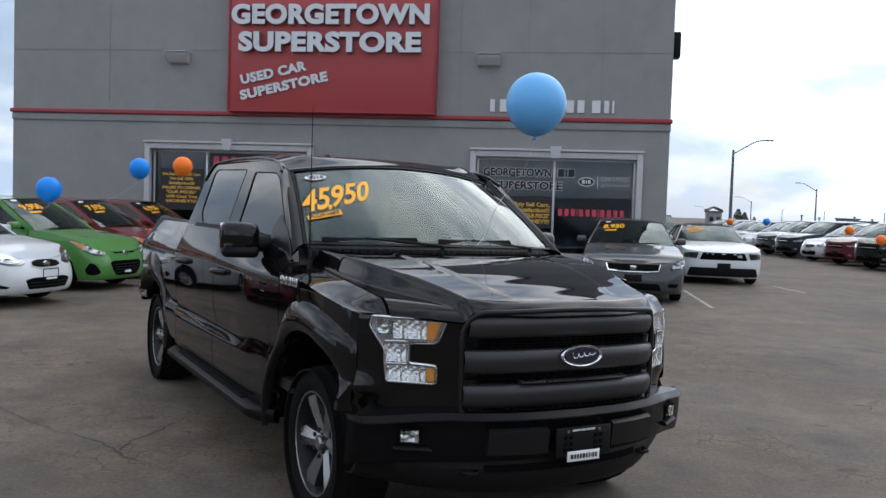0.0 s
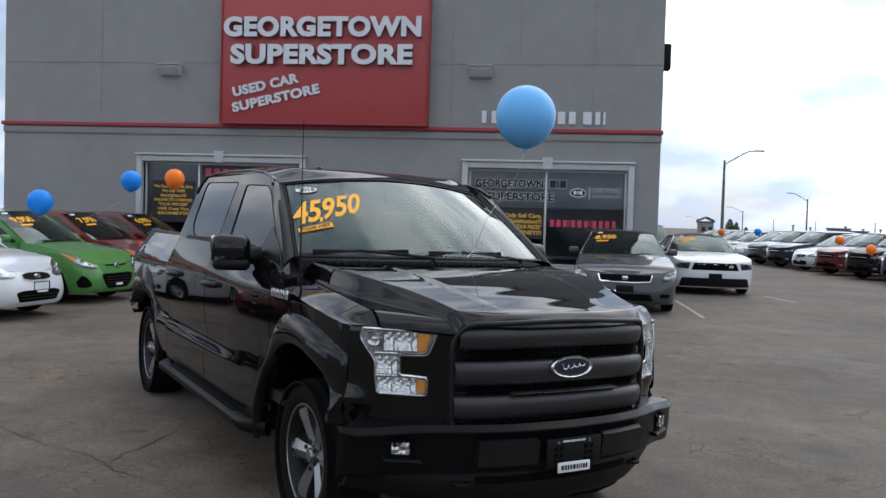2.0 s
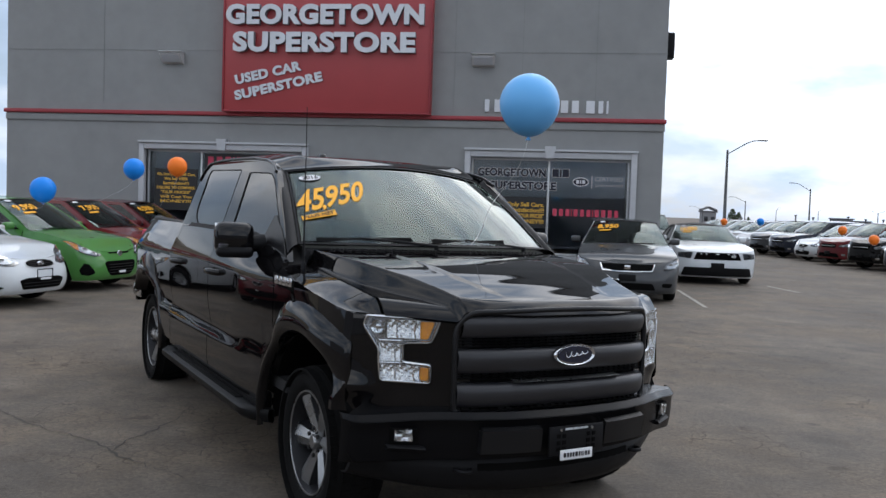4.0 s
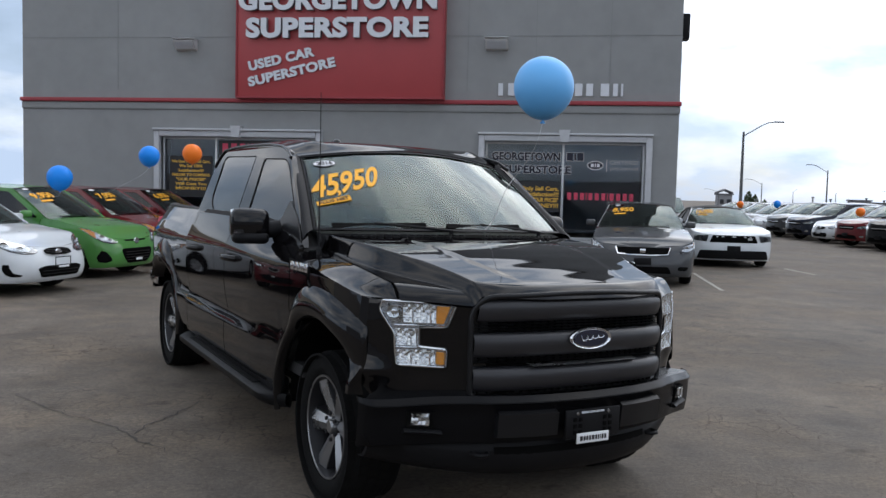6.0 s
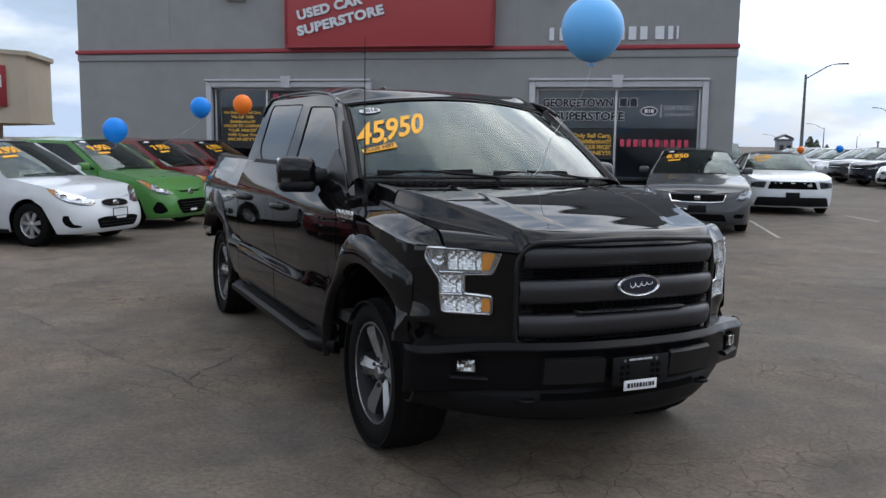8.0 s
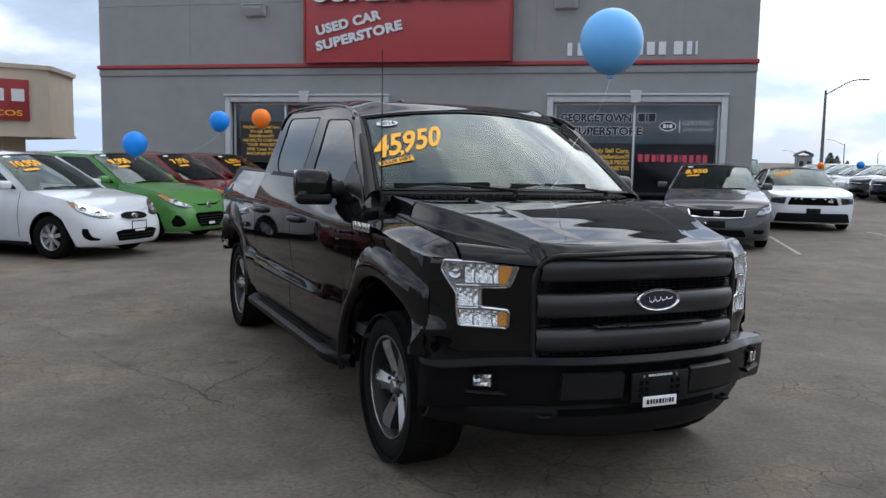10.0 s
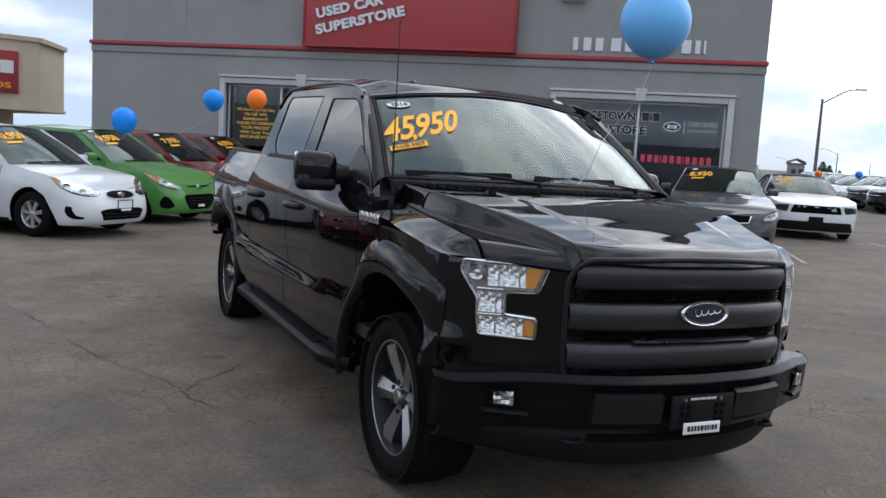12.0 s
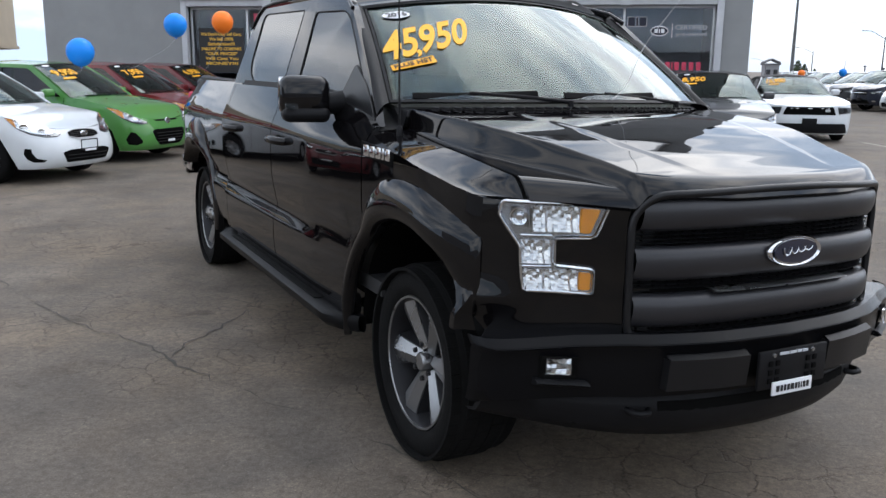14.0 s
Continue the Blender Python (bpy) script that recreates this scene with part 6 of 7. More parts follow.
# ---- wheels ----
def pickup_wheel(y, sg):
    w = part("wheel", sweep_ring(bmesh.new(), [(0.263, 0.098), (0.260, 0.112), (0.250, 0.108), (0.240, 0.06), (0.225, -0.10), (0.262, -0.12)], 48), "dark_alloy", truck, "machined six-spoke alloy wheel", 50,
             m=Matrix.Translation((sg * (0.767 if y < 1 else 0.795), y, HUB)) @ Matrix.Diagonal((sg, 0.966, 0.966, 1)))
    part("rim_lip", sweep_ring(bmesh.new(), [(0.264, 0.106), (0.262, 0.1135), (0.255, 0.1135), (0.252, 0.106)], 48), "alloy", w, "thin machined rim edge", 50)
    ty = [(0.260, 0.10), (0.272, 0.116), (0.306, 0.126), (0.340, 0.123), (0.364, 0.112), (0.379, 0.096), (0.384, 0.04), (0.384, -0.04), (0.379, -0.096), (0.364, -0.116), (0.32, -0.13), (0.275, -0.12), (0.258, -0.10)]
    part("tyre", sweep_ring(bmesh.new(), ty, 64), "rubber", w, "black all-terrain tyre", 50)
    bm = bmesh.new()
    for i in range(48):
        a = 2 * math.pi * i / 48
        for o, sh in ((0.115, 0.0), (0.055, 0.5), (0.0, 0.0), (-0.055, 0.5), (-0.115, 0.0)):
            aa = a + sh * 2 * math.pi / 48
            r = 0.3690 if abs(o) > 0.1 else 0.3805
            box(bm, (o, r * math.cos(aa), r * math.sin(aa)), (0.048, 0.0475, 0.012), 0, Matrix.Rotation(aa - math.pi / 2, 3, "X"))
    tagged(part("tread", bm, "rubber", w, "", 0), kind="stuff")
    part("barrel_back", lathe(bmesh.new(), [(0.235, 0), (0.235, 0.01)], 32, Matrix.Rotation(radians(90), 4, "Y") @ Matrix.Translation((0, 0, -0.06))), "void", w)
    part("brake_disc", lathe(bmesh.new(), [(0.175, 0), (0.175, 0.02)], 32, Matrix.Rotation(radians(90), 4, "Y") @ Matrix.Translation((0, 0, -0.03))), "dark_alloy", w)
    for i in range(6):
        a = 2 * math.pi * i / 6 - 0.06
        ca, sa = math.cos(a), math.sin(a)
        bm = bmesh.new()

        def spoke(r, v):
            half = curve_at([(0.05, 0.029), (0.10, 0.036), (0.18, 0.048), (0.247, 0.060)], r)
            o = curve_at([(0.04, 0.066), (0.12, 0.080), (0.20, 0.092), (0.247, 0.096)], r)
            t = half * v
            return (o - 0.017 * abs(v), r * ca - t * sa, r * sa + t * ca)
        sheet(bm, spoke, steps(0.045, 0.247, 6), (-1, 0, 1), (-0.05, 0, 0))
        part("spoke", bm, ("alloy"), w, "", 12)
        # the dark flank beside each machined face
        bm = bmesh.new()
        for sd in (-1, 1):
            def flankp(r, v):
                p = spoke(r, sd)
                q = sd * (0.004 + 0.012 * v)
                return (p[0] - 0.002 - 0.045 * v, p[1] - q * sa, p[2] + q * ca)
            sheet(bm, flankp, steps(0.06, 0.240, 4), (0, 1), (-0.006, 0, 0))
        part("spoke_flank", bm, "dark_alloy", w, "", 20)
        bm = lathe(bmesh.new(), [(0.0115, 0), (0.011, 0.012), (0, 0.014)], 6, Matrix.Rotation(radians(90), 4, "Y"))
        bm.transform(Matrix.Translation((0.076, 0.0675 * math.cos(a + 0.5), 0.0675 * math.sin(a + 0.5))))
        part("lug_nut", bm, "dark_alloy", w)
    part("hub_cap", lathe(bmesh.new(), [(0.038, 0.05), (0.038, 0.084), (0.032, 0.092), (0, 0.094)], 24, Matrix.Rotation(radians(90), 4, "Y")), "alloy", w, "", 40)
    return w


for yy in (0.0, WB):
    for sg in (-1, 1):
        pickup_wheel(yy, sg)


# ---- lettering on the windscreen ----
def glass_at(x, t, lift=0.004):
    """A point just over the windscreen: true x across, t up the slope."""
    return shield(x / (0.975 * (1 - 0.155 * t)), t) + Vector((0, -lift, lift * 1.25))


def on_shield(text, low, high, bold, mat, name, label, over=0.0015):
    """Writing laid on the glass; low and high: (x, t) of the left and right ends of baseline and cap line."""
    bm = lettering(text, 1.0, 0.002, bold, 1.0)
    for v in bm.verts:
        (ax, at), (bx, bt), (cx, ct), (dx, dt) = *low, *high
        u, w, lift = v.co.x, v.co.y, over + max(0.0, v.co.z)
        x = (ax + (bx - ax) * u) * (1 - w) + (cx + (dx - cx) * u) * w
        t = (at + (bt - at) * u) * (1 - w) + (ct + (dt - ct) * u) * w
        v.co = glass_at(x, t, lift)
    return tagged(part(name, bm, mat, truck, label, 0), kind="stuff")


on_shield("45950", ((-0.750, 0.367), (-0.372, 0.525)), ((-0.690, 0.655), (-0.300, 0.775)), 0.024, "yellow", "price_lettering", "big yellow price lettering on the glass")
on_shield(",", ((-0.608, 0.425), (-0.588, 0.43)), ((-0.585, 0.58), (-0.565, 0.585)), 0.02, "yellow", "price_comma", "")
bm = bmesh.new()
sheet(bm, lambda u, v: glass_at((-0.738 + 0.182 * u), (0.268 + 0.067 * u) * (1 - v) + (0.315 + 0.080 * u) * v, 0.003), steps(0, 1, 8), steps(0, 1, 3), (0, -0.001, 0.001))
part("strip_sticker", bm, "yellow", truck, "yellow strip sticker", 30)
on_shield("PLUS HST", ((-0.728, 0.282), (-0.568, 0.342)), ((-0.728, 0.310), (-0.566, 0.378)), 0.02, "poster_black", "strip_lettering", "", 0.0055)
bm = bmesh.new()
bm.faces.new([bm.verts.new(glass_at(-0.585 + 0.058 * math.cos(a), 0.848 + 0.042 * math.sin(a))) for a in steps(0, 2 * math.pi, 28)[:-1]])
part("year_sticker", bm, "white_vinyl", truck, "white oval year sticker", 0)
on_shield("2016", ((-0.628, 0.825), (-0.543, 0.825)), ((-0.626, 0.872), (-0.541, 0.872)), 0.02, "poster_black", "year_lettering", "", 0.0055)

# ---- the other cars ----
class Shell:
    """The outer skin of a car. Front axle at the origin, nose towards -y, tyres on z = 0."""

    def __init__(s, fo, wb, ro, hw, hood, belt_z, zb=0.20, wheel=0.31, arch=0.36, corner=0.62, square=0.62, rear_corner=0.5, nose_in=None):
        s.fo, s.wb, s.ro, s.hw, s.zb, s.r, s.arch = fo, wb, ro, hw, zb, wheel, arch
        s.corner, s.rear_corner, s.p = corner, rear_corner, square
        s.hood, s.belt_z = hood, belt_z          # tables of the shoulder height along y
        s.nose_in = nose_in or [(0.15, 0.10), (0.24, 0.02), (0.36, 0.0), (0.50, 0.015), (0.60, 0.05), (0.72, 0.13), (0.80, 0.24)]
        s.side_in = [(0.15, 0.07), (0.25, 0.025), (0.40, 0.012), (0.55, 0.0), (0.68, 0.004), (0.80, 0.03), (0.90, 0.06), (1.0, 0.085), (1.2, 0.13)]

    def outline(s, u):
        """A point of the plan outline: u 0 nose centre, 1 to 2 the side, 3 tail centre. x, y and how far it faces along the car."""
        if u < 1:
            a = u * math.pi / 2
            return s.hw * math.sin(a) ** s.p, -s.fo + s.corner * (1 - math.cos(a) ** s.p), 1 - smooth01((u - 0.35) / 0.6)
        y0, y1 = -s.fo + s.corner, s.wb + s.ro - s.rear_corner
        if u <= 2:
            return s.hw, y0 + (y1 - y0) * (u - 1), 0.0
        a = (3 - u) * math.pi / 2
        return s.hw * math.sin(a) ** s.p, s.wb + s.ro - s.rear_corner * (1 - math.cos(a) ** s.p), -(1 - smooth01((3 - u - 0.35) / 0.6))

    def top(s, y):
        return curve_at(s.hood, y)

    def low(s, y):
        z = s.zb
        for c in (0.0, s.wb):
            d = abs(y - c)
            if d < s.arch:
                z = max(z, s.r + 0.01 + math.sqrt(s.arch ** 2 - d * d))
        return z

    def skin(s, u, z, sg=1):
        x, y, f = s.outline(u)
        if f > 0:
            y += curve_at(s.nose_in, z) * f
        elif f < 0:
            y -= curve_at([(0.15, 0.08), (0.3, 0.0), (0.55, 0.0), (0.75, 0.04), (1.0, 0.10)], z) * -f
        x -= curve_at(s.side_in, z) * (1 - abs(f) * 0.6) * (x / s.hw)
        return (sg * x, y, z)

    def nose(s, x, z, off=0.0):
        """A point on the nose at this x and height, off metres proud."""
        k = min(abs(x) / s.hw, 0.999)
        u = math.asin(k ** (1 / s.p)) / (math.pi / 2)
        for _ in range(3):
            px = s.skin(u, z)[0]
            k = min(0.999, k * (abs(x) + 1e-6) / (px + 1e-6))
            u = math.asin(k ** (1 / s.p)) / (math.pi / 2)
        p = s.skin(u, z)
        return (x, p[1] - off, z)

    def flank(s, y, z, sg=1, off=0.0):
        y0, y1 = -s.fo + s.corner, s.wb + s.ro - s.rear_corner
        p = s.skin(1 + (y - y0) / (y1 - y0), z, 1)
        return (sg * (p[0] + off), y, z)


def road_wheel(parent, x, y, r, sg, spokes, mat, hub_r=0.62, twin=False):
    rim = r * hub_r
    w = part("wheel", sweep_ring(bmesh.new(), [(rim, 0.07), (rim * 0.97, 0.078), (rim * 0.93, 0.07), (rim * 0.88, 0.03), (rim * 0.86, -0.08), (rim, -0.09)], 36), mat, parent, "", 50,
             m=Matrix.Translation((sg * x, y, r)) @ Matrix.Diagonal((sg, 1, 1, 1)))
    part("tyre", sweep_ring(bmesh.new(), [(rim * 0.99, 0.075), (rim * 1.06, 0.098), (r * 0.86, 0.105), (r * 0.96, 0.09), (r, 0.06), (r, -0.06), (r * 0.96, -0.09), (rim * 1.06, -0.098), (rim * 0.99, -0.075)], 40), "rubber", w, "", 50)
    part("barrel_back", lathe(bmesh.new(), [(rim * 0.88, 0), (rim * 0.88, 0.01)], 24, Matrix.Rotation(radians(90), 4, "Y") @ Matrix.Translation((0, 0, -0.05))), "void", w)
    for i in range(spokes):
        a = 2 * math.pi * i / spokes + 0.2
        bm = bmesh.new()
        half = rim * (2.0 / spokes) * 0.42

        def spoke(q, v):
            t = half * v * (0.8 + 0.5 * q / rim)
            return (0.060 + 0.010 * math.sin(3 * q / rim), q * math.cos(a) - t * math.sin(a), q * math.sin(a) + t * math.cos(a))
        sheet(bm, spoke, steps(rim * 0.16, rim * 0.94, 3), (-1, 0, 1), (-0.03, 0, 0))
        part("spoke", bm, mat, w, "", 35)
    part("hub_cap", lathe(bmesh.new(), [(rim * 0.24, 0.03), (rim * 0.24, 0.066), (rim * 0.18, 0.076), (0, 0.078)], 18, Matrix.Rotation(radians(90), 4, "Y")), mat, w, "", 40)
    return w


def on_glass(fn, text, x0, x1, t0, h, bold, mat, parent, tilt=0.0, name="price_lettering"):
    """Writing laid on a windscreen given by fn(x, t)."""
    bm = lettering(text, h, 0.002, bold, x1 - x0)
    slope = (Vector(fn(0, 1)) - Vector(fn(0, 0))).length
    for v in bm.verts:
        px, py = v.co.x * math.cos(tilt) - v.co.y * math.sin(tilt), v.co.x * math.sin(tilt) + v.co.y * math.cos(tilt)
        v.co = Vector(fn(x0 + px, t0 + py / slope)) + Vector((0, -0.005, 0.006)) * (1 + v.co.z * 200)
    return tagged(part(name, bm, mat, parent, "", 0), kind="stuff")


def make_car(name, label, m, sh, mat, cab, wheel_mat, spokes, group="", price="", fascia=None, roof_mat=None, glass="glass", category="car", simple=False):
    """A car: skin, lids, glasshouse, wheels, lamps. cab: cowl y, header y, roof end y, back-glass foot y, belt z front and rear, roof z, roof half-width."""
    c = empty(name, Matrix.Translation((0, 0, GROUND)) @ m, label, category, group)
    roof_mat = roof_mat or mat
    yc, yh, yr, yb, zf, zr, H, rw = cab
    us = steps(0, 1, 14) + steps(1, 2, 30)[1:-1] + steps(2, 3, 10)
    y0, y1 = -sh.fo + sh.corner, sh.wb + sh.ro - sh.rear_corner
    us = sorted(set(us) | {1 + (cc + sd * sh.arch * math.cos(a) - y0) / (y1 - y0) for cc in (0.0, sh.wb) for sd in (-1, 1) for a in steps(0, math.pi / 2, 8) if y0 < cc + sd * sh.arch * math.cos(a) < y1})
    ts = [0, 0.04, 0.10, 0.18, 0.27, 0.36, 0.46, 0.56, 0.66, 0.75, 0.83, 0.90, 0.95, 0.98, 1.0]
    full = [(u, -1) for u in reversed(us)] + [(u, 1) for u in us[1:]]

    def place(k, t):
        u, sg = full[k]
        _, y, f = sh.outline(u)
        lo, hi = sh.low(y), sh.top(y)
        return sh.skin(u, lo + (hi - lo) * t, sg)
    body = part("body", sheet(bmesh.new(), place, range(len(full)), ts), mat, c, "", 45)

    def lid(ya, yb2, n, crown):
        """Hood or boot lid: bridges the skin's upper edges."""
        def edge(y):
            if y < y0:
                k = max(0.0, min(1.0, 1 - (y + sh.fo) / sh.corner)) ** (1 / sh.p)
                u = math.acos(k) / (math.pi / 2)
            elif y > y1:
                k = max(0.0, min(1.0, 1 - (sh.wb + sh.ro - y) / sh.rear_corner)) ** (1 / sh.p)
                u = 3 - math.acos(k) / (math.pi / 2)
            else:
                u = 1 + (y - y0) / (y1 - y0)
            return u
        bm = bmesh.new()

        def at(y, v):
            u = edge(y)
            yy = sh.outline(u)[1]
            p = sh.skin(u, sh.top(yy))
            w = (1 - v * v)
            return (v * p[0], p[1], p[2] + crown * w * min(1, (y - ya) / 0.25 + 0.15, (yb2 - y) / 0.15 + 0.6))
        sheet(bm, at, [ya + (yb2 - ya) * i / n for i in range(n + 1)], steps(-1, 1, 16), (0, 0, -0.02))
        return bm
    part("hood", lid(-sh.fo + 0.001, yc + 0.10, 22, 0.035), mat, c, "", 50)
    part("deck", lid(min(yb, sh.wb + sh.ro - 0.1) - 0.12, sh.wb + sh.ro - 0.001, 10, 0.01), mat, c, "", 50)
    part("underbody", new_box((0, sh.wb / 2, sh.zb + 0.06), (sh.hw * 1.5, sh.wb + 0.9, 0.14), 0.03), "void", c)
    for yy in (0, sh.wb):
        bm = bmesh.new()
        sheet(bm, lambda a, v: (v * (sh.hw - 0.03), yy + (sh.arch - 0.002) * math.cos(a), sh.r + 0.01 + (sh.arch - 0.002) * math.sin(a)), steps(0, math.pi, 14), (-1, 1))
        part("wheel_well", bm, "void", c)
        for sg in (-1, 1):
            road_wheel(c, sh.hw - 0.12, yy, sh.r, sg, spokes, wheel_mat)
    # glasshouse
    bw = sh.flank((yc + yb) / 2, zf)[0] - 0.015

    def side_x2(z):
        k = (z - zf) / (H - zf)
        return bw + (rw - bw) * k - 0.02 * math.sin(math.pi * min(1, max(0, k)))

    def screen(x, t):
        k = (x / bw) ** 2
        fy, hy = yc - 0.22 * (1 - k), yh - 0.10 * (1 - k)
        zt = H - 0.03 - 0.035 * k
        zz = zf - 0.015 + 0.01 * (1 - k)
        bow = 0.03 * math.sin(math.pi * t)
        return (x * (1 - (1 - rw / bw) * t), fy + (hy - fy) * t - bow * 0.5, zz + (zt - zz) * t + bow * 0.7)

    def back(x, t):
        k = (x / bw) ** 2
        fy, hy = yb + 0.10 * (1 - k), yr + 0.06 * (1 - k)
        zt = H - 0.05 - 0.03 * k
        zz = zr - 0.01
        return (x * (1 - (1 - rw / bw) * t), fy + (hy - fy) * t, zz + (zt - zz) * t)
    g = part("windscreen", sheet(bmesh.new(), screen, steps(-bw, bw, 16), steps(0, 1, 8), (0, 0.005, -0.004)), glass, c, "tinted windscreen", 60)
    g.visible_shadow = False
    g = part("rear_screen", sheet(bmesh.new(), back, steps(-bw, bw, 12), steps(0, 1, 6), (0, -0.005, -0.004)), "glass_dark", c, "", 60)
    g.visible_shadow = False
    rim = bmesh.new()
    for a, b in ((0, 0.035), (0.965, 1.0)):
        sheet(rim, lambda x, t: Vector(screen(x, t)) + Vector((0, -0.002, 0.003)), steps(-bw, bw, 16), (a, b))
    part("windscreen_seal", rim, "black_plastic", c)

    def roof(x, y):
        k = (x / rw) ** 2
        ya, ye = yh - 0.10 * (1 - k), yr + 0.06 * (1 - k)
        yy = ya + (ye - ya) * y
        return (x, yy, H - 0.03 - 0.035 * k + (0.005 - 0.02) * y + 0.055 * math.sin(math.pi * min(1, y * 0.9 + 0.05)) * (1 - 0.5 * k))
    part("roof", sheet(bmesh.new(), roof, steps(-rw, rw, 16), steps(0, 1, 14), (0, 0, -0.02)), roof_mat, c, "", 50)
    top_f, top_r = H - 0.065, H - 0.085
    n = 8
    arc = [(yh + (yr - yh) * i / n, top_f + (top_r - top_f) * i / n + 0.030 * math.sin(math.pi * i / n)) for i in range(n + 1)]
    outer = [(yc - 0.02, zf - 0.03), (yb + 0.02, zr - 0.03), *arc[::-1]]
    inner = [(yc + 0.20, zf + 0.012), (yb - 0.13, zr + 0.03), (yr - 0.02, top_r - 0.045), *[(y, z - 0.055) for y, z in arc[1:-1]][::-1], (yh + 0.07, top_f - 0.05)]
    for sg in (-1, 1):
        part("window_frame", panel(outer, [rounded(inner, 0.03, 2)[::-1]], lambda y, z: (sg * side_x2(z), y, z), (-sg * 0.03, 0, 0)), mat if not roof_mat == "soft_top" else roof_mat, c, "", 35)
        g = part("side_window", panel(rounded(inner, 0.03, 2), [], lambda y, z: (sg * (side_x2(z) - 0.012), y, z), (-sg * 0.005, 0, 0)), "glass_dark", c, "dark side window", 35)
        g.visible_shadow = False
        mid = (yc + yb) / 2 + 0.12
        part("pillar", panel([(mid - 0.03, zf + 0.0), (mid + 0.06, zf + 0.0), (mid + 0.05, H - 0.10), (mid - 0.01, H - 0.10)], [], lambda y, z: (sg * (side_x2(z) + 0.002), y, z), (-sg * 0.02, 0, 0)), "satin_black", c)
        # A-pillar
        bm = bmesh.new()

        def apil(t, v):
            a = Vector(screen(bw, t))
            b = Vector((side_x2(zf - 0.03 + (top_f - zf + 0.03) * t), yc - 0.02 + (yh - yc + 0.02) * t, zf - 0.03 + (top_f - zf + 0.03) * t))
            p = a.lerp(b, v) + Vector((0.012, -0.012, 0.012)) * math.sin(math.pi * v)
            return (sg * p.x, p.y, p.z)
        sheet(bm, apil, steps(0, 1, 10), steps(0, 1, 4))
        part("a_pillar", bm, mat if not roof_mat == "soft_top" else mat, c, "", 60)
        mr = part("mirror", box(bmesh.new(), (sg * (bw + 0.13), yc + 0.30, zf + 0.075), (0.19, 0.11, 0.125), 0.04, Matrix.Rotation(radians(sg * 12), 3, "Z"), 3), mat, c, "", 60)
        part("mirror_glass", box(bmesh.new(), (sg * (bw + 0.13), yc + 0.358, zf + 0.078), (0.15, 0.01, 0.09), 0.003, Matrix.Rotation(radians(sg * 12), 3, "Z")), "chrome", mr)
        part("mirror_stalk", tube(bmesh.new(), [(sg * (bw - 0.02), yc + 0.28, zf + 0.03), (sg * (bw + 0.06), yc + 0.29, zf + 0.05)], 0.022, 8), "black_plastic", mr)
        if not simple:
            bm = bmesh.new()
            for y in (yc + 0.12, mid + 0.02):
                zz = steps(sh.zb + 0.10, sh.top(y) - 0.01, 12)
                sheet(bm, lambda z, v: Vector(sh.flank(y, z, sg, 0.0015)) + Vector((0, 0.005 * v, 0)), zz, (-1, 1))
            part("shut_lines", bm, "void", c)
            part("door_handle", tube(bmesh.new(), [sh.flank(mid - 0.26, sh.top(mid) - 0.10, sg, 0.0), sh.flank(mid - 0.24, sh.top(mid) - 0.10, sg, 0.03), sh.flank(mid - 0.10, sh.top(mid) - 0.097, sg, 0.03), sh.flank(mid - 0.08, sh.top(mid) - 0.097, sg, 0.0)], 0.012, 6), mat, c, "", 60)
            part("sill", new_box((sg * (sh.hw - 0.05), sh.wb / 2, sh.zb + 0.01), (0.06, sh.wb - 2 * sh.arch - 0.06, 0.06), 0.015), "black_plastic", c)
    # cabin
    part("cabin_floor", new_box((0, (yc + yb) / 2, zf - 0.45), (bw * 1.9, yb - yc + 0.2, 0.04)), "interior", c)
    part("dashboard", sheet(bmesh.new(), lambda x, t: (x, yc - 0.20 * (1 - (x / bw) ** 2) + 0.45 * t, zf - 0.03 - 0.02 * t), steps(-bw * 0.96, bw * 0.96, 8), steps(0, 1, 3), (0, 0, -0.2)), "interior", c, "", 60)
    for sx in (-0.36, 0.36):
        st = part("seat", new_box((sx, yc + 1.15, zf - 0.10), (0.48, 0.14, 0.62), 0.05, Matrix.Rotation(radians(-14), 3, "X")), "interior", c, "", 60)
        part("headrest", new_box((sx, yc + 1.24, zf + 0.27), (0.26, 0.10, 0.16), 0.04), "interior", st, "", 60)
    sw2 = Matrix.Translation((0.36, yc + 0.52, zf - 0.02)) @ Matrix.Rotation(radians(-62), 4, "X")
    part("steering_wheel", tube(bmesh.new(), [sw2 @ Vector((0.18 * math.cos(a), 0.18 * math.sin(a), 0)) for a in steps(0, 2 * math.pi, 18)[:-1]], 0.014, 6, closed=True), "interior", c, "", 60)
    for x0, x1 in ((-0.55, 0.05), (0.08, 0.55)):
        a, b = Vector(screen(x0, 0.05)), Vector(screen(x1, 0.07))
        part("wiper", tube(bmesh.new(), [a + Vector((0, -0.012, 0.012)), a.lerp(b, 0.5) + Vector((0, -0.03, 0.02)), b + Vector((0, -0.012, 0.012))], 0.009, 6), "black_plastic", c)
    if price:
        on_glass(screen, price, -bw * 0.80, -bw * 0.80 + 0.50, 0.62, 0.17, 0.03, "yellow", c, radians(3))
        a = Vector(screen(-bw * 0.62, 0.52))
        bm = bmesh.new()
        sheet(bm, lambda u, v: Vector(screen(-bw * 0.72 + 0.26 * u, 0.50 + 0.05 * v + 0.02 * u)) + Vector((0, -0.006, 0.006)), steps(0, 1, 4), (0, 1), (0, -0.001, 0.001))
        part("strip_sticker", bm, "yellow", c, "", 0)
        bm = bmesh.new()
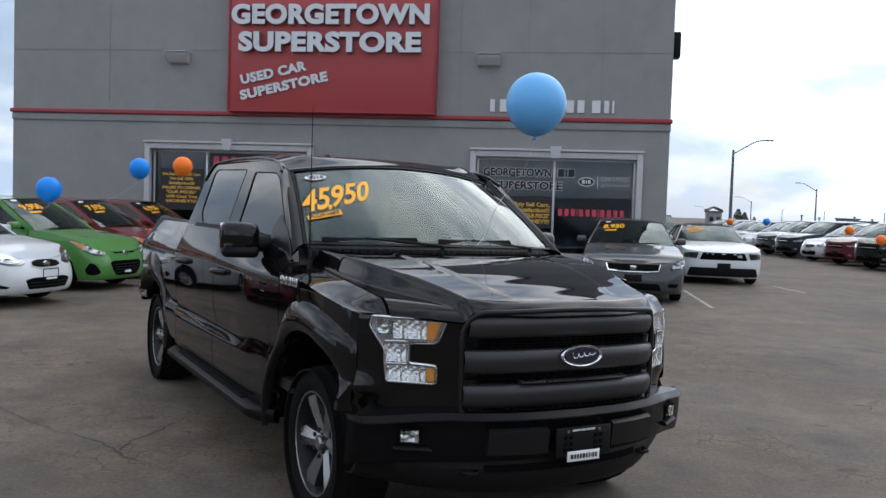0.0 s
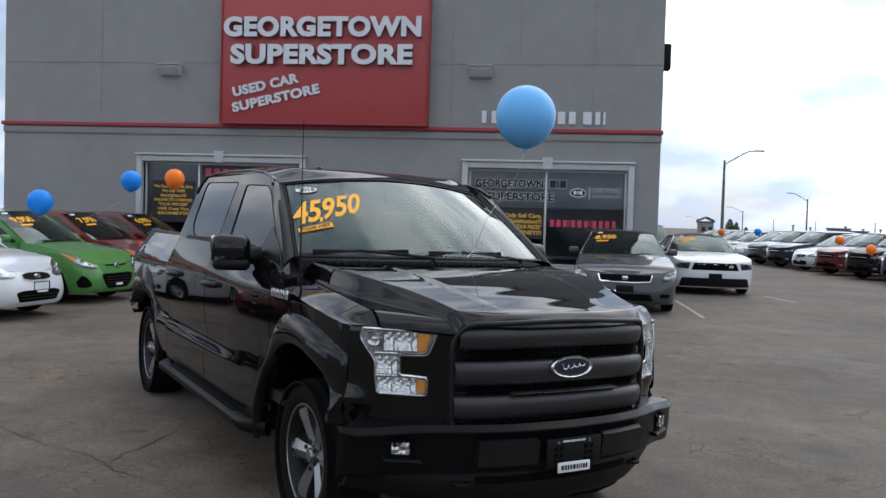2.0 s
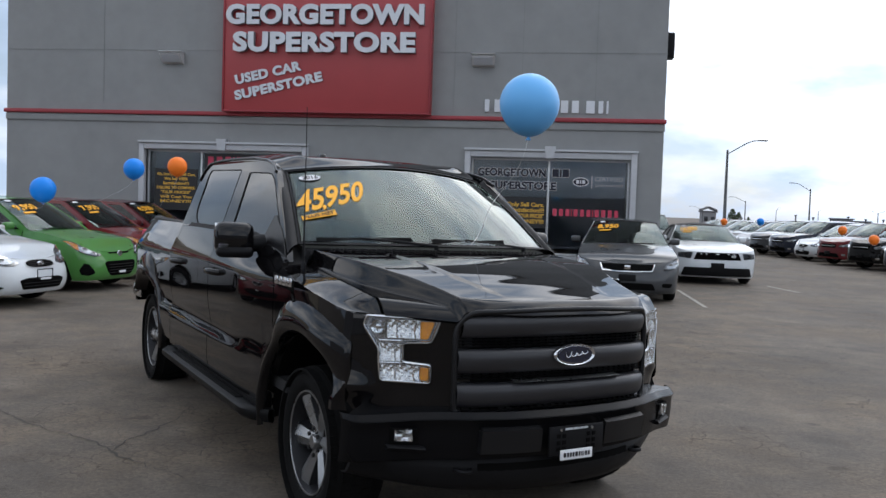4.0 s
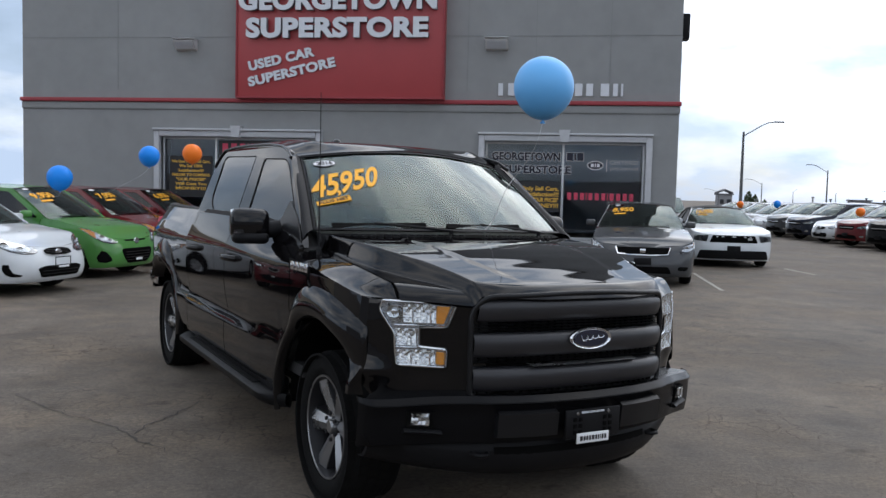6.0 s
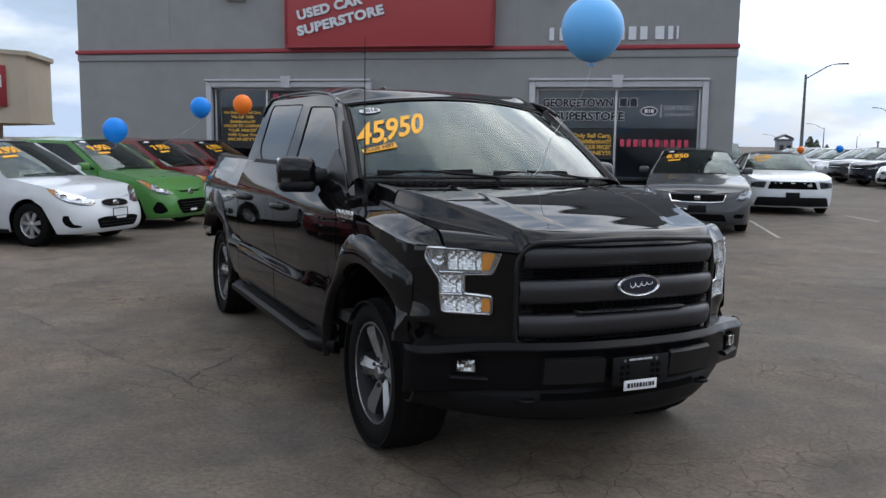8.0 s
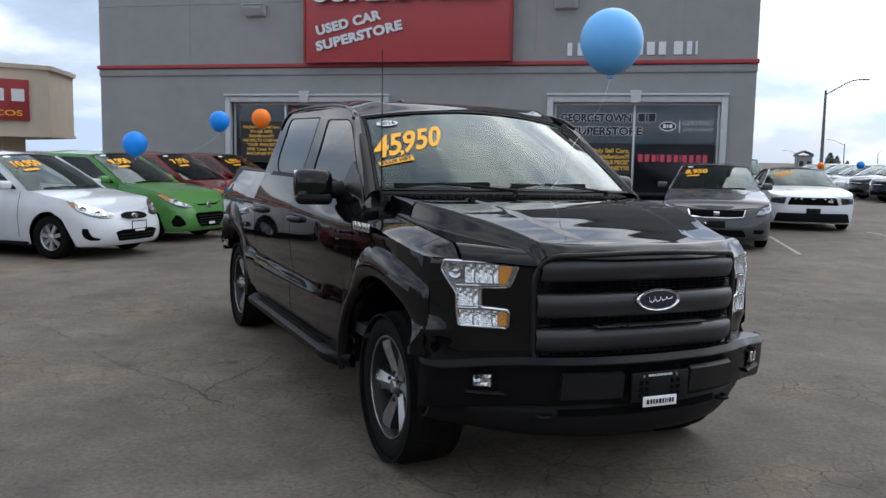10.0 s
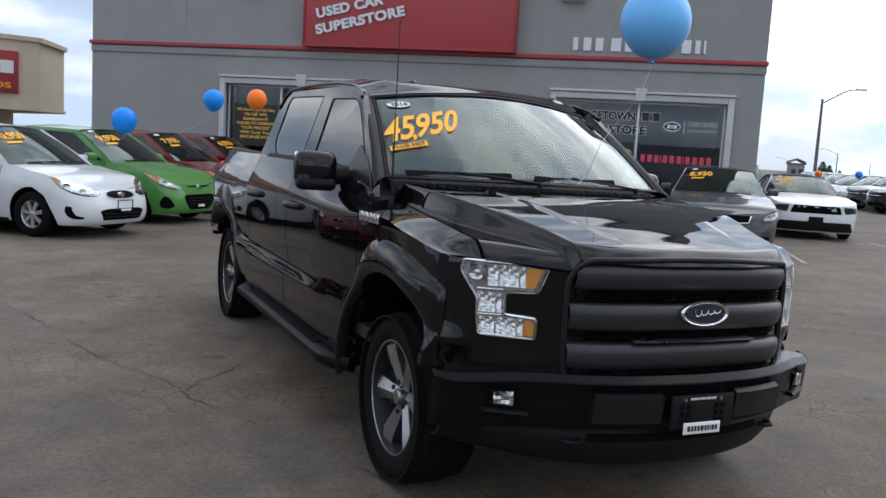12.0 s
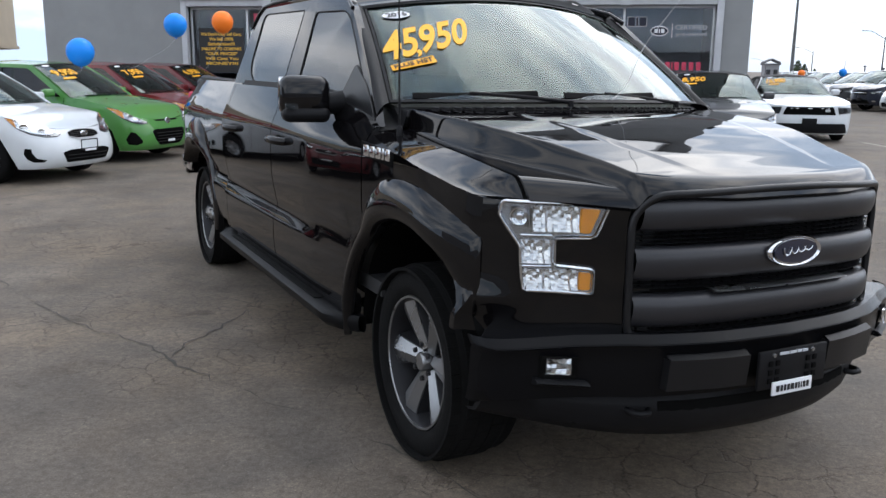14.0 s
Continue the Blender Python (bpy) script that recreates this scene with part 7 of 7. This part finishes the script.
        bm.faces.new([bm.verts.new(Vector(screen(-bw * 0.72 + 0.075 * math.cos(a), 0.93 + 0.03 * math.sin(a))) + Vector((0, -0.006, 0.006))) for a in steps(0, 6.2832, 18)[:-1]])
        part("year_sticker", bm, "white_vinyl", c, "", 0)
    if fascia:
        fascia(c, sh, mat)
    if fascia not in (fascia_a, fascia_b):
        part("number_plate", new_box(Vector(sh.nose(0, 0.45, 0.022)), (0.30, 0.01, 0.12), 0.004), "black_plastic", c, "dealer plate")
    return c


def patch(sh, pts, off, thick=0.012, r=0.02):
    """A piece laid on the nose: an outline in x and z."""
    pts = rounded(pts, r, 3) if r else pts
    dense = []
    for a, b in zip(pts, pts[1:] + pts[:1]):
        k = max(1, int((Vector(b) - Vector(a)).length / 0.06))
        dense += [tuple(Vector(a).lerp(Vector(b), i / k)) for i in range(k)]
    bm = bmesh.new()
    for q in (dense,):
        vs = [bm.verts.new((a, b, 0)) for a, b in q]
        for p, q2 in zip(vs, vs[1:] + vs[:1]):
            bm.edges.new((p, q2))
    bmesh.ops.triangle_fill(bm, use_beauty=True, edges=bm.edges[:])
    bmesh.ops.subdivide_edges(bm, edges=[e for e in bm.edges if e.calc_length() > 0.09 and len(e.link_faces) == 2], cuts=1)
    bmesh.ops.triangulate(bm, faces=bm.faces[:])
    for v in bm.verts:
        v.co = sh.nose(v.co.x, v.co.y, off)
    ext = bmesh.ops.extrude_face_region(bm, geom=bm.faces[:])
    for v in [g for g in ext["geom"] if isinstance(g, bmesh.types.BMVert)]:
        v.co.y += thick + off
    return bm


def wrap(sh, pts, sg, off, thick=0.010, r=0.015):
    """A piece laid round the front corner: an outline in the skin's own u and height."""
    pts = rounded(pts, r, 3) if r else pts
    bm = bmesh.new()
    vs = []
    for p, q in zip(pts, pts[1:] + pts[:1]):
        k = max(1, int((Vector(q) - Vector(p)).length / 0.05))
        vs += [bm.verts.new((*Vector(p).lerp(Vector(q), i / k), 0)) for i in range(k)]
    for p, q in zip(vs, vs[1:] + vs[:1]):
        bm.edges.new((p, q))
    bmesh.ops.triangle_fill(bm, use_beauty=True, edges=bm.edges[:])
    for _ in range(2):
        bmesh.ops.subdivide_edges(bm, edges=[e for e in bm.edges if e.calc_length() > 0.06 and len(e.link_faces) == 2], cuts=1)
        bmesh.ops.triangulate(bm, faces=bm.faces[:])
    away = {}
    for v in bm.verts:
        u, z = v.co.x, v.co.y
        at = [Vector(sh.skin(*k, sg)) for k in ((u, z), (u + 0.01, z), (max(u - 0.01, 0.0), z), (u, z + 0.01), (u, z - 0.01))]
        n = (at[1] - at[2]).cross(at[3] - at[4]).normalized()
        if n.dot(at[0] - Vector((0, sh.wb / 2, z))) < 0:
            n.negate()
        v.co = at[0] + n * off
        away[v] = n
    flat = [list(f.verts) for f in bm.faces]
    rim = [e.verts[:] for e in bm.edges if len(e.link_faces) == 1]
    low = {v: bm.verts.new(v.co - n * (off + thick)) for v, n in away.items()}
    for f in flat:
        bm.faces.new([low[v] for v in reversed(f)])
    for p, q in rim:
        bm.faces.new((p, q, low[q], low[p]))
    return bm


def lamps(c, sh, outline, amber=None, cells=()):
    """Headlights: dark housing, chrome cells, amber corner and a clear cover, all following the skin."""
    cu, cz = sum(p[0] for p in outline) / len(outline), sum(p[1] for p in outline) / len(outline)
    for sg in (-1, 1):
        l = part("headlight", wrap(sh, outline, sg, 0.003), "dark_alloy", c, "clear headlight", 40)
        inner = [(cu + (u - cu) * 0.84, cz + (z - cz) * 0.66) for u, z in outline]
        part("lamp_bowl", wrap(sh, inner, sg, 0.006, 0.004), "reflector", l, "", 40)
        for u, z, r in cells:
            p = Vector(sh.skin(u, z, sg))
            q = Vector(sh.skin(u + 0.02, z, sg)) - Vector(sh.skin(u - 0.02, z, sg))
            m = Matrix.Translation(p) @ Matrix.Rotation(math.atan2(q.y * sg, q.x * sg), 4, "Z") @ UPRIGHT
            part("lamp_cell", lathe(bmesh.new(), [(r, 0.0), (r, 0.012), (r * 0.86, 0.010), (r * 0.4, 0.004), (0, 0.003)], 16, m), "chrome", l, "", 40)
        if amber:
            part("amber_lens", wrap(sh, amber, sg, 0.009, 0.004, 0.006), "amber", l, "amber corner lens", 40)
        g = part("lens", wrap(sh, [(cu + (u - cu) * 0.985, cz + (z - cz) * 0.97) for u, z in outline], sg, 0.017, -0.013), "lens", l, "", 40)
        g.visible_shadow = False


def fascia_a(c, sh, mat):      # small white sedan
    lamps(c, sh, [(0.17, 0.612), (0.24, 0.578), (0.38, 0.578), (0.54, 0.615), (0.70, 0.690), (0.885, 0.825), (0.74, 0.812), (0.54, 0.770), (0.34, 0.708), (0.21, 0.655)],
          [(0.70, 0.700), (0.872, 0.818), (0.76, 0.805), (0.70, 0.775)], [(0.58, 0.695, 0.055), (0.38, 0.640, 0.046)])
    g = part("grille", patch(sh, [(-0.27, 0.575), (-0.15, 0.552), (0.15, 0.552), (0.27, 0.575), (0.26, 0.625), (0.14, 0.650), (-0.14, 0.650), (-0.26, 0.625)], 0.006, r=0.03), "void", c, "dark oval grille with a chrome emblem", 40)
    for z in (0.582, 0.604, 0.626):
        part("grille_slat", tube(bmesh.new(), [sh.nose(x, z, 0.010) for x in steps(-0.23, 0.23, 8)], 0.004, 5), "satin_black", g)
    part("grille_rim", tube(bmesh.new(), [sh.nose(x, z, 0.010) for x, z in rounded([(-0.275, 0.575), (-0.15, 0.548), (0.15, 0.548), (0.275, 0.575), (0.265, 0.628), (0.14, 0.654), (-0.14, 0.654), (-0.265, 0.628)], 0.04, 4)], 0.006, 6, closed=True), "alu", g)
    part("emblem", lathe(bmesh.new(), [(0.065, 0), (0.065, 0.012), (0.052, 0.014), (0.050, 0.006), (0, 0.006)], 20, Matrix.Translation(sh.nose(0, 0.600, 0.012)) @ UPRIGHT @ Matrix.Diagonal((1, 0.58, 1, 1))), "chrome", g)
    part("emblem_bar", new_box(Vector(sh.nose(0, 0.600, 0.026)), (0.016, 0.006, 0.05), 0.002), "chrome", g)
    part("intake", patch(sh, [(-0.36, 0.255), (0.36, 0.255), (0.43, 0.385), (0.30, 0.415), (-0.30, 0.415), (-0.43, 0.385)], 0.004, r=0.03), "void", c, "dark lower intake", 40)
    for z in (0.30, 0.345):
        part("intake_slat", tube(bmesh.new(), [sh.nose(x, z, 0.008) for x in steps(-0.36, 0.36, 8)], 0.006, 5), "black_plastic", c)
    f = part("plate_frame", tube(bmesh.new(), [Vector(sh.nose(0, 0.46, 0.03)) + Vector((x, 0, z)) for x, z in ((-0.15, -0.065), (0.15, -0.065), (0.15, 0.065), (-0.15, 0.065))], 0.008, 6, closed=True), "black_plastic", c, "black dealer plate frame")
    part("frame_strip", new_box(Vector(sh.nose(0, 0.395, 0.034)), (0.20, 0.008, 0.028), 0.002), "white_vinyl", f)
    for sg in (-1, 1):
        part("fog_pocket", wrap(sh, [(0.46, 0.278), (0.42, 0.30), (0.55, 0.33), (0.60, 0.40), (0.60, 0.445), (0.68, 0.450), (0.70, 0.38), (0.66, 0.315), (0.58, 0.28)], sg, 0.003, r=0.012), "void", c, "dark sickle-shaped fog pocket", 40)


def fascia_b(c, sh, mat):      # small hatchback with a wide smile
    lamps(c, sh, [(0.24, 0.592), (0.36, 0.575), (0.54, 0.605), (0.74, 0.680), (1.0, 0.835), (0.82, 0.815), (0.60, 0.755), (0.38, 0.670)],
          [(0.68, 0.672), (0.80, 0.722), (0.985, 0.828), (0.83, 0.805), (0.68, 0.765)], [(0.55, 0.675, 0.052), (0.40, 0.625, 0.040)])
    g = part("intake", patch(sh, [(-0.27, 0.245), (0.27, 0.245), (0.37, 0.34), (0.42, 0.47), (0.36, 0.495), (-0.36, 0.495), (-0.42, 0.47), (-0.37, 0.34)], 0.006, r=0.05), "void", c, "wide dark lower grille", 40)
    for z in (0.30, 0.345, 0.39, 0.435):
        part("intake_slat", tube(bmesh.new(), [sh.nose(x, z, 0.010) for x in steps(-0.33, 0.33, 8)], 0.005, 5), "satin_black", g)
    part("frame_strip", new_box(Vector(sh.nose(-0.02, 0.31, 0.034)), (0.17, 0.008, 0.04), 0.002), "white_vinyl", g)
    part("slot", patch(sh, [(-0.26, 0.615), (0.26, 0.615), (0.31, 0.64), (-0.31, 0.64)], 0.005, r=0.008), "void", c, "", 40)
    part("emblem", lathe(bmesh.new(), [(0.065, 0), (0.06, 0.014), (0.046, 0.012), (0, 0.010)], 20, Matrix.Translation(sh.nose(0, 0.615, 0.012)) @ UPRIGHT @ Matrix.Diagonal((1, 0.8, 1, 1))), "chrome", c)
    for sg in (-1, 1):
        part("fog_pocket", wrap(sh, [(0.40, 0.30), (0.42, 0.35), (0.52, 0.455), (0.62, 0.470), (0.72, 0.36), (0.68, 0.28), (0.52, 0.265)], sg, 0.003, r=0.02), "void", c, "dark round fog pocket", 40)


def fascia_c(c, sh, mat):      # grey coupe
    lamps(c, sh, [(0.36, 0.595), (0.50, 0.590), (0.66, 0.620), (0.82, 0.705), (0.94, 0.815), (0.74, 0.795), (0.50, 0.735), (0.40, 0.670)], [(0.80, 0.730), (0.885, 0.788), (0.78, 0.770)], [(0.52, 0.675, 0.042), (0.66, 0.700, 0.036)])
    g = part("grille", patch(sh, [(-0.42, 0.575), (0.42, 0.575), (0.46, 0.69), (-0.46, 0.69)], 0.006, r=0.03), "void", c, "dark grille with a chrome rim", 40)
    part("grille_rim", tube(bmesh.new(), [sh.nose(x, z, 0.012) for x, z in ((-0.47, 0.69), (-0.43, 0.575), (-0.2, 0.56), (0.2, 0.56), (0.43, 0.575), (0.47, 0.69))], 0.014, 6), "chrome", g)
    part("emblem", new_box(Vector(sh.nose(0, 0.63, 0.018)), (0.10, 0.012, 0.075), 0.01), "chrome", g)
    part("intake", patch(sh, [(-0.50, 0.24), (0.50, 0.24), (0.44, 0.36), (-0.44, 0.36)], 0.004, r=0.03), "void", c, "", 40)
    for sg in (-1, 1):
        part("fog_pocket", patch(sh, [(sg * x, z) for x, z in [(0.60, 0.30), (0.62, 0.37), (0.80, 0.36), (0.76, 0.29)]], 0.004, r=0.03), "void", c, "", 40)


def fascia_d(c, sh, mat):      # white muscle car
    g = part("grille", patch(sh, [(-0.54, 0.580), (0.54, 0.580), (0.47, 0.748), (-0.47, 0.748)], 0.004, r=0.02), "void", c, "long black grille", 40)
    part("emblem", new_box(Vector(sh.nose(0.36, 0.67, 0.012)), (0.10, 0.01, 0.05), 0.01), "alu", g)
    for sg in (-1, 1):
        l = part("headlight", patch(sh, [(sg * x, z) for x, z in [(0.60, 0.595), (0.87, 0.62), (0.86, 0.735), (0.56, 0.748)]], 0.006, r=0.02), "glass_dark", c, "dark rectangular headlight", 40)
        part("lamp_bowl", lathe(bmesh.new(), [(0.05, 0.0), (0.046, 0.012), (0.02, 0.004), (0, 0.003)], 16, Matrix.Translation(sh.nose(sg * 0.72, 0.672, 0.004)) @ UPRIGHT), "dark_alloy", l, "", 50)
    part("splitter", patch(sh, [(-0.80, 0.20), (0.80, 0.20), (0.74, 0.40), (-0.74, 0.40)], 0.03, r=0.03), "black_plastic", c, "black lower bumper", 40)


def fascia_e(c, sh, mat):      # crossover
    k = sh.top(-sh.fo)
    lamps(c, sh, [(0.24, k - 0.17), (0.26, k - 0.10), (0.45, k - 0.06), (0.75, k - 0.02), (0.82, k - 0.05), (0.62, k - 0.16)], None, [(0.42, k - 0.12, 0.045)])
    g = part("grille", patch(sh, [(-0.36, k - 0.20), (0.36, k - 0.20), (0.40, k - 0.07), (-0.40, k - 0.07)], 0.006, r=0.03), "void", c, "", 40)
    part("grille_bar", tube(bmesh.new(), [sh.nose(x, k - 0.135, 0.014) for x in steps(-0.36, 0.36, 6)], 0.014, 6), "chrome", g)
    part("intake", patch(sh, [(-0.56, 0.30), (0.56, 0.30), (0.46, 0.44), (-0.46, 0.44)], 0.006, r=0.03), "void", c, "", 40)
    for sg in (-1, 1):
        part("fog_lamp", patch(sh, [(sg * x, z) for x, z in [(0.64, 0.36), (0.64, 0.43), (0.76, 0.43), (0.76, 0.36)]], 0.008, r=0.02), "reflector", c, "", 40)


def sedan_small():
    return Shell(0.84, 2.57, 0.96, 0.85, [(-0.84, 0.66), (-0.70, 0.73), (-0.4, 0.82), (0.0, 0.88), (0.35, 0.935), (0.9, 0.95), (2.0, 0.985), (2.9, 1.03), (3.53, 1.04)], (0.95, 1.03), 0.19, 0.305, 0.355, corner=0.78, square=0.66,
                 nose_in=[(0.15, 0.12), (0.24, 0.03), (0.34, 0.0), (0.46, 0.01), (0.56, 0.05), (0.66, 0.13), (0.74, 0.25), (0.84, 0.42)])


def hatch_small():
    return Shell(0.76, 2.49, 0.66, 0.845, [(-0.76, 0.64), (-0.62, 0.72), (-0.35, 0.83), (0.0, 0.90), (0.3, 0.955), (0.8, 0.975), (2.0, 1.02), (2.8, 1.06), (3.15, 1.05)], (0.97, 1.05), 0.18, 0.30, 0.35)


def coupe_grey():
    return Shell(0.98, 2.74, 1.11, 0.92, [(-0.98, 0.70), (-0.82, 0.77), (-0.5, 0.85), (0.0, 0.93), (0.4, 0.98), (1.0, 0.99), (2.2, 1.0), (3.2, 1.03), (3.85, 1.03)], (0.99, 1.02), 0.18, 0.33, 0.375)


def muscle():
    return Shell(0.93, 2.72, 1.12, 0.935, [(-0.93, 0.74), (-0.80, 0.795), (-0.5, 0.85), (0.0, 0.905), (0.5, 0.945), (1.0, 0.945), (2.2, 0.96), (3.2, 0.99), (3.84, 0.98)], (0.95, 0.97), 0.17, 0.345, 0.39, corner=0.62, square=0.6,
                 nose_in=[(0.15, 0.08), (0.24, 0.01), (0.36, 0.0), (0.50, 0.0), (0.60, 0.02), (0.72, 0.02), (0.78, 0.04), (0.90, 0.10)])


def crossover(k=1.0):
    return Shell(0.90, 2.68, 0.95, 0.92, [(-0.90, 0.88 * k), (-0.75, 0.95 * k), (-0.4, 1.02 * k), (0.0, 1.06 * k), (0.4, 1.10 * k), (1.0, 1.11 * k), (2.4, 1.15 * k), (3.3, 1.18 * k), (3.63, 1.17 * k)], (1.1, 1.16), 0.24, 0.35, 0.40,
                 nose_in=[(0.15, 0.12), (0.26, 0.02), (0.40, 0.0), (0.60, 0.01), (0.75, 0.03), (0.90, 0.09), (1.05, 0.2)])


CAB_SEDAN = (0.42, 1.26, 2.58, 3.05, 0.945, 1.015, 1.49, 0.60)
CAB_HATCH = (0.46, 1.28, 2.75, 3.02, 0.965, 1.045, 1.52, 0.60)
CAB_COUPE = (0.62, 1.40, 2.35, 3.20, 0.98, 1.015, 1.47, 0.60)
CAB_MUSCLE = (0.72, 1.32, 2.30, 2.90, 0.945, 0.965, 1.40, 0.60)
CAB_CROSS = (0.42, 1.12, 3.05, 3.42, 1.105, 1.165, 1.66, 0.64)

make_car("white_sedan", "small white sedan with yellow price lettering on its windscreen", pose(-7.07, 7.02, 0, 0, 0, 80), sedan_small(), "white_paint", CAB_SEDAN, "silver_wheel", 7, "parked cars", "10,950", fascia_a)
make_car("maroon_sedan", "dark red sedan at the end of the row of parked cars", pose(-8.6, 4.4, 0, 0, 0, 80), sedan_small(), "dark_red_paint", CAB_SEDAN, "silver_wheel", 7, "parked cars", "", fascia_a)
make_car("green_hatchback", "small bright green hatchback with yellow price lettering", pose(-7.09, 9.6, 0, 0, 0, 81), hatch_small(), "green_paint", CAB_HATCH, "silver_wheel", 6, "parked cars", "9,950", fascia_b)
make_car("red_hatchback", "small red hatchback with yellow price lettering on its windscreen", pose(-7.16, 12.0, 0, 0, 0, 82), hatch_small(), "red_paint", CAB_HATCH, "silver_wheel", 6, "parked cars", "7,950", fascia_b)
make_car("dark_red_hatchback", "small dark red hatchback parked by the grey wall", pose(-6.93, 14.1, 0, 0, 0, 83), hatch_small(), "dark_red_paint", CAB_HATCH, "silver_wheel", 6, "parked cars", "6,950", fascia_b)
make_car("grey_coupe", "dark grey coupe with yellow price lettering by the shop window", pose(2.45, 11.5, 0, 0, 0, -6), coupe_grey(), "grey_paint", CAB_COUPE, "silver_wheel", 5, "parked cars", "8,950", fascia_c)
make_car("white_convertible", "white muscle convertible with a black soft top", pose(5.14, 16.4, 0, 0, 0, -2), muscle(), "white_paint", CAB_MUSCLE, "dark_alloy", 5, "parked cars", "16,950", fascia_d, roof_mat="soft_top")
make_car("silver_crossover", "silver crossover parked behind the white convertible", pose(4.6, 22.6, 0, 0, 0, -5), crossover(), "silver_paint", CAB_CROSS, "silver_wheel", 5, "parked cars", "", fascia_e, simple=True)
LOT = [("navy_paint", "dark blue crossover", 1.0, crossover, CAB_CROSS), ("black_paint", "black crossover", 1.0, crossover, CAB_CROSS), ("dark_red_paint", "dark red crossover", 0.95, crossover, CAB_CROSS), ("white_paint", "white sedan", 1, sedan_small, CAB_SEDAN),
       ("navy_paint", "dark blue crossover", 0.95, crossover, CAB_CROSS), ("grey_paint", "dark grey crossover", 0.95, crossover, CAB_CROSS), ("silver_paint", "silver sedan", 1, sedan_small, CAB_SEDAN), ("grey_paint", "dark grey sedan", 1, sedan_small, CAB_SEDAN),
       ("silver_paint", "silver sedan", 1, sedan_small, CAB_SEDAN), ("grey_paint", "dark grey sedan", 1, sedan_small, CAB_SEDAN), ("silver_paint", "silver sedan", 1, sedan_small, CAB_SEDAN)]
for i, (pm, what, k, make, cab) in enumerate(LOT):
    tall = make is crossover
    cabk = (cab[0], cab[1], cab[2], cab[3], cab[4] * k, cab[5] * k, cab[6] * k, cab[7])
    make_car(what.replace(" ", "_"), what + " parked in the far row along the lot", pose(12.95 - 0.14 * i, 22.4 + 2.45 * i, 0, 0, 0, -72), make(k) if tall else make(), pm, cabk, "silver_wheel", 5, "far row of cars", "", fascia_e if tall else fascia_a, simple=True)


# ---- balloons ----
def balloon(x, y, z, r, mat, foot, label, group=""):
    b = empty("balloon", pose(x, y, z), label, "balloon", group)
    prof = [(math.sin(a), -math.cos(a) * (1.0 + 0.10 * max(0, math.cos(a)) ** 2)) for a in steps(0, math.pi, 22)]
    prof[0], prof[-1] = (0, -1.10), (0, 1.0)
    part("skin", lathe(bmesh.new(), [(p * r, q * r) for p, q in prof], 36), mat, b, "", 80)
    part("knot", lathe(bmesh.new(), [(0.0, -1.07 * r), (0.05 * r, -1.09 * r), (0.035 * r, -1.13 * r), (0.10 * r, -1.20 * r), (0.09 * r, -1.21 * r), (0, -1.17 * r)], 12), mat, b, "", 60)
    f = Vector(foot) - Vector((x, y, z))
    a = Vector((0, 0, -1.15 * r))
    pts = [a.lerp(f, t) + Vector((0.02 * math.sin(9 * t), 0.015 * math.sin(7 * t), -0.05 * math.sin(math.pi * t))) for t in steps(0, 1, 14)]
    part("string", tube(bmesh.new(), pts, 0.0014, 5), "string", b, "thin white ribbon")
    return b


p = SITE @ Vector((0.21, -0.20, 2.14))
q = SITE @ Vector((0.10, 0.20, 1.36))
balloon(*p, 0.157, "blue_balloon", q, "light blue balloon tied to the pickup with a ribbon")
balloon(-6.93, 8.03, 1.68, 0.19, "deep_blue_balloon", (-6.6, 7.2, 1.40), "deep blue balloon tied to a parked car", "small balloons")
balloon(-5.0, 6.95, 2.0, 0.142, "deep_blue_balloon", (-6.9, 9.4, 1.45), "deep blue balloon tied to a parked car", "small balloons")
balloon(-4.7, 7.75, 2.08, 0.142, "orange_balloon", (-6.6, 11.6, 1.45), "orange balloon tied to a parked car", "small balloons")
balloon(8.71, 15.79, 1.2, 0.115, "orange_balloon", (12.6, 22.3, 0.98), "orange balloon tied to a car in the far row", "small balloons")
balloon(9.52, 19.78, 1.36, 0.12, "orange_balloon", (12.5, 24.75, 1.02), "orange balloon tied to a car in the far row", "small balloons")
balloon(10.84, 31.99, 1.5, 0.15, "deep_blue_balloon", (11.95, 34.55, 0.84), "deep blue balloon tied to a car in the far row", "small balloons")
balloon(9.92, 34.31, 1.44, 0.15, "orange_balloon", (11.8, 37.0, 0.84), "orange balloon tied to a car in the far row", "small balloons")
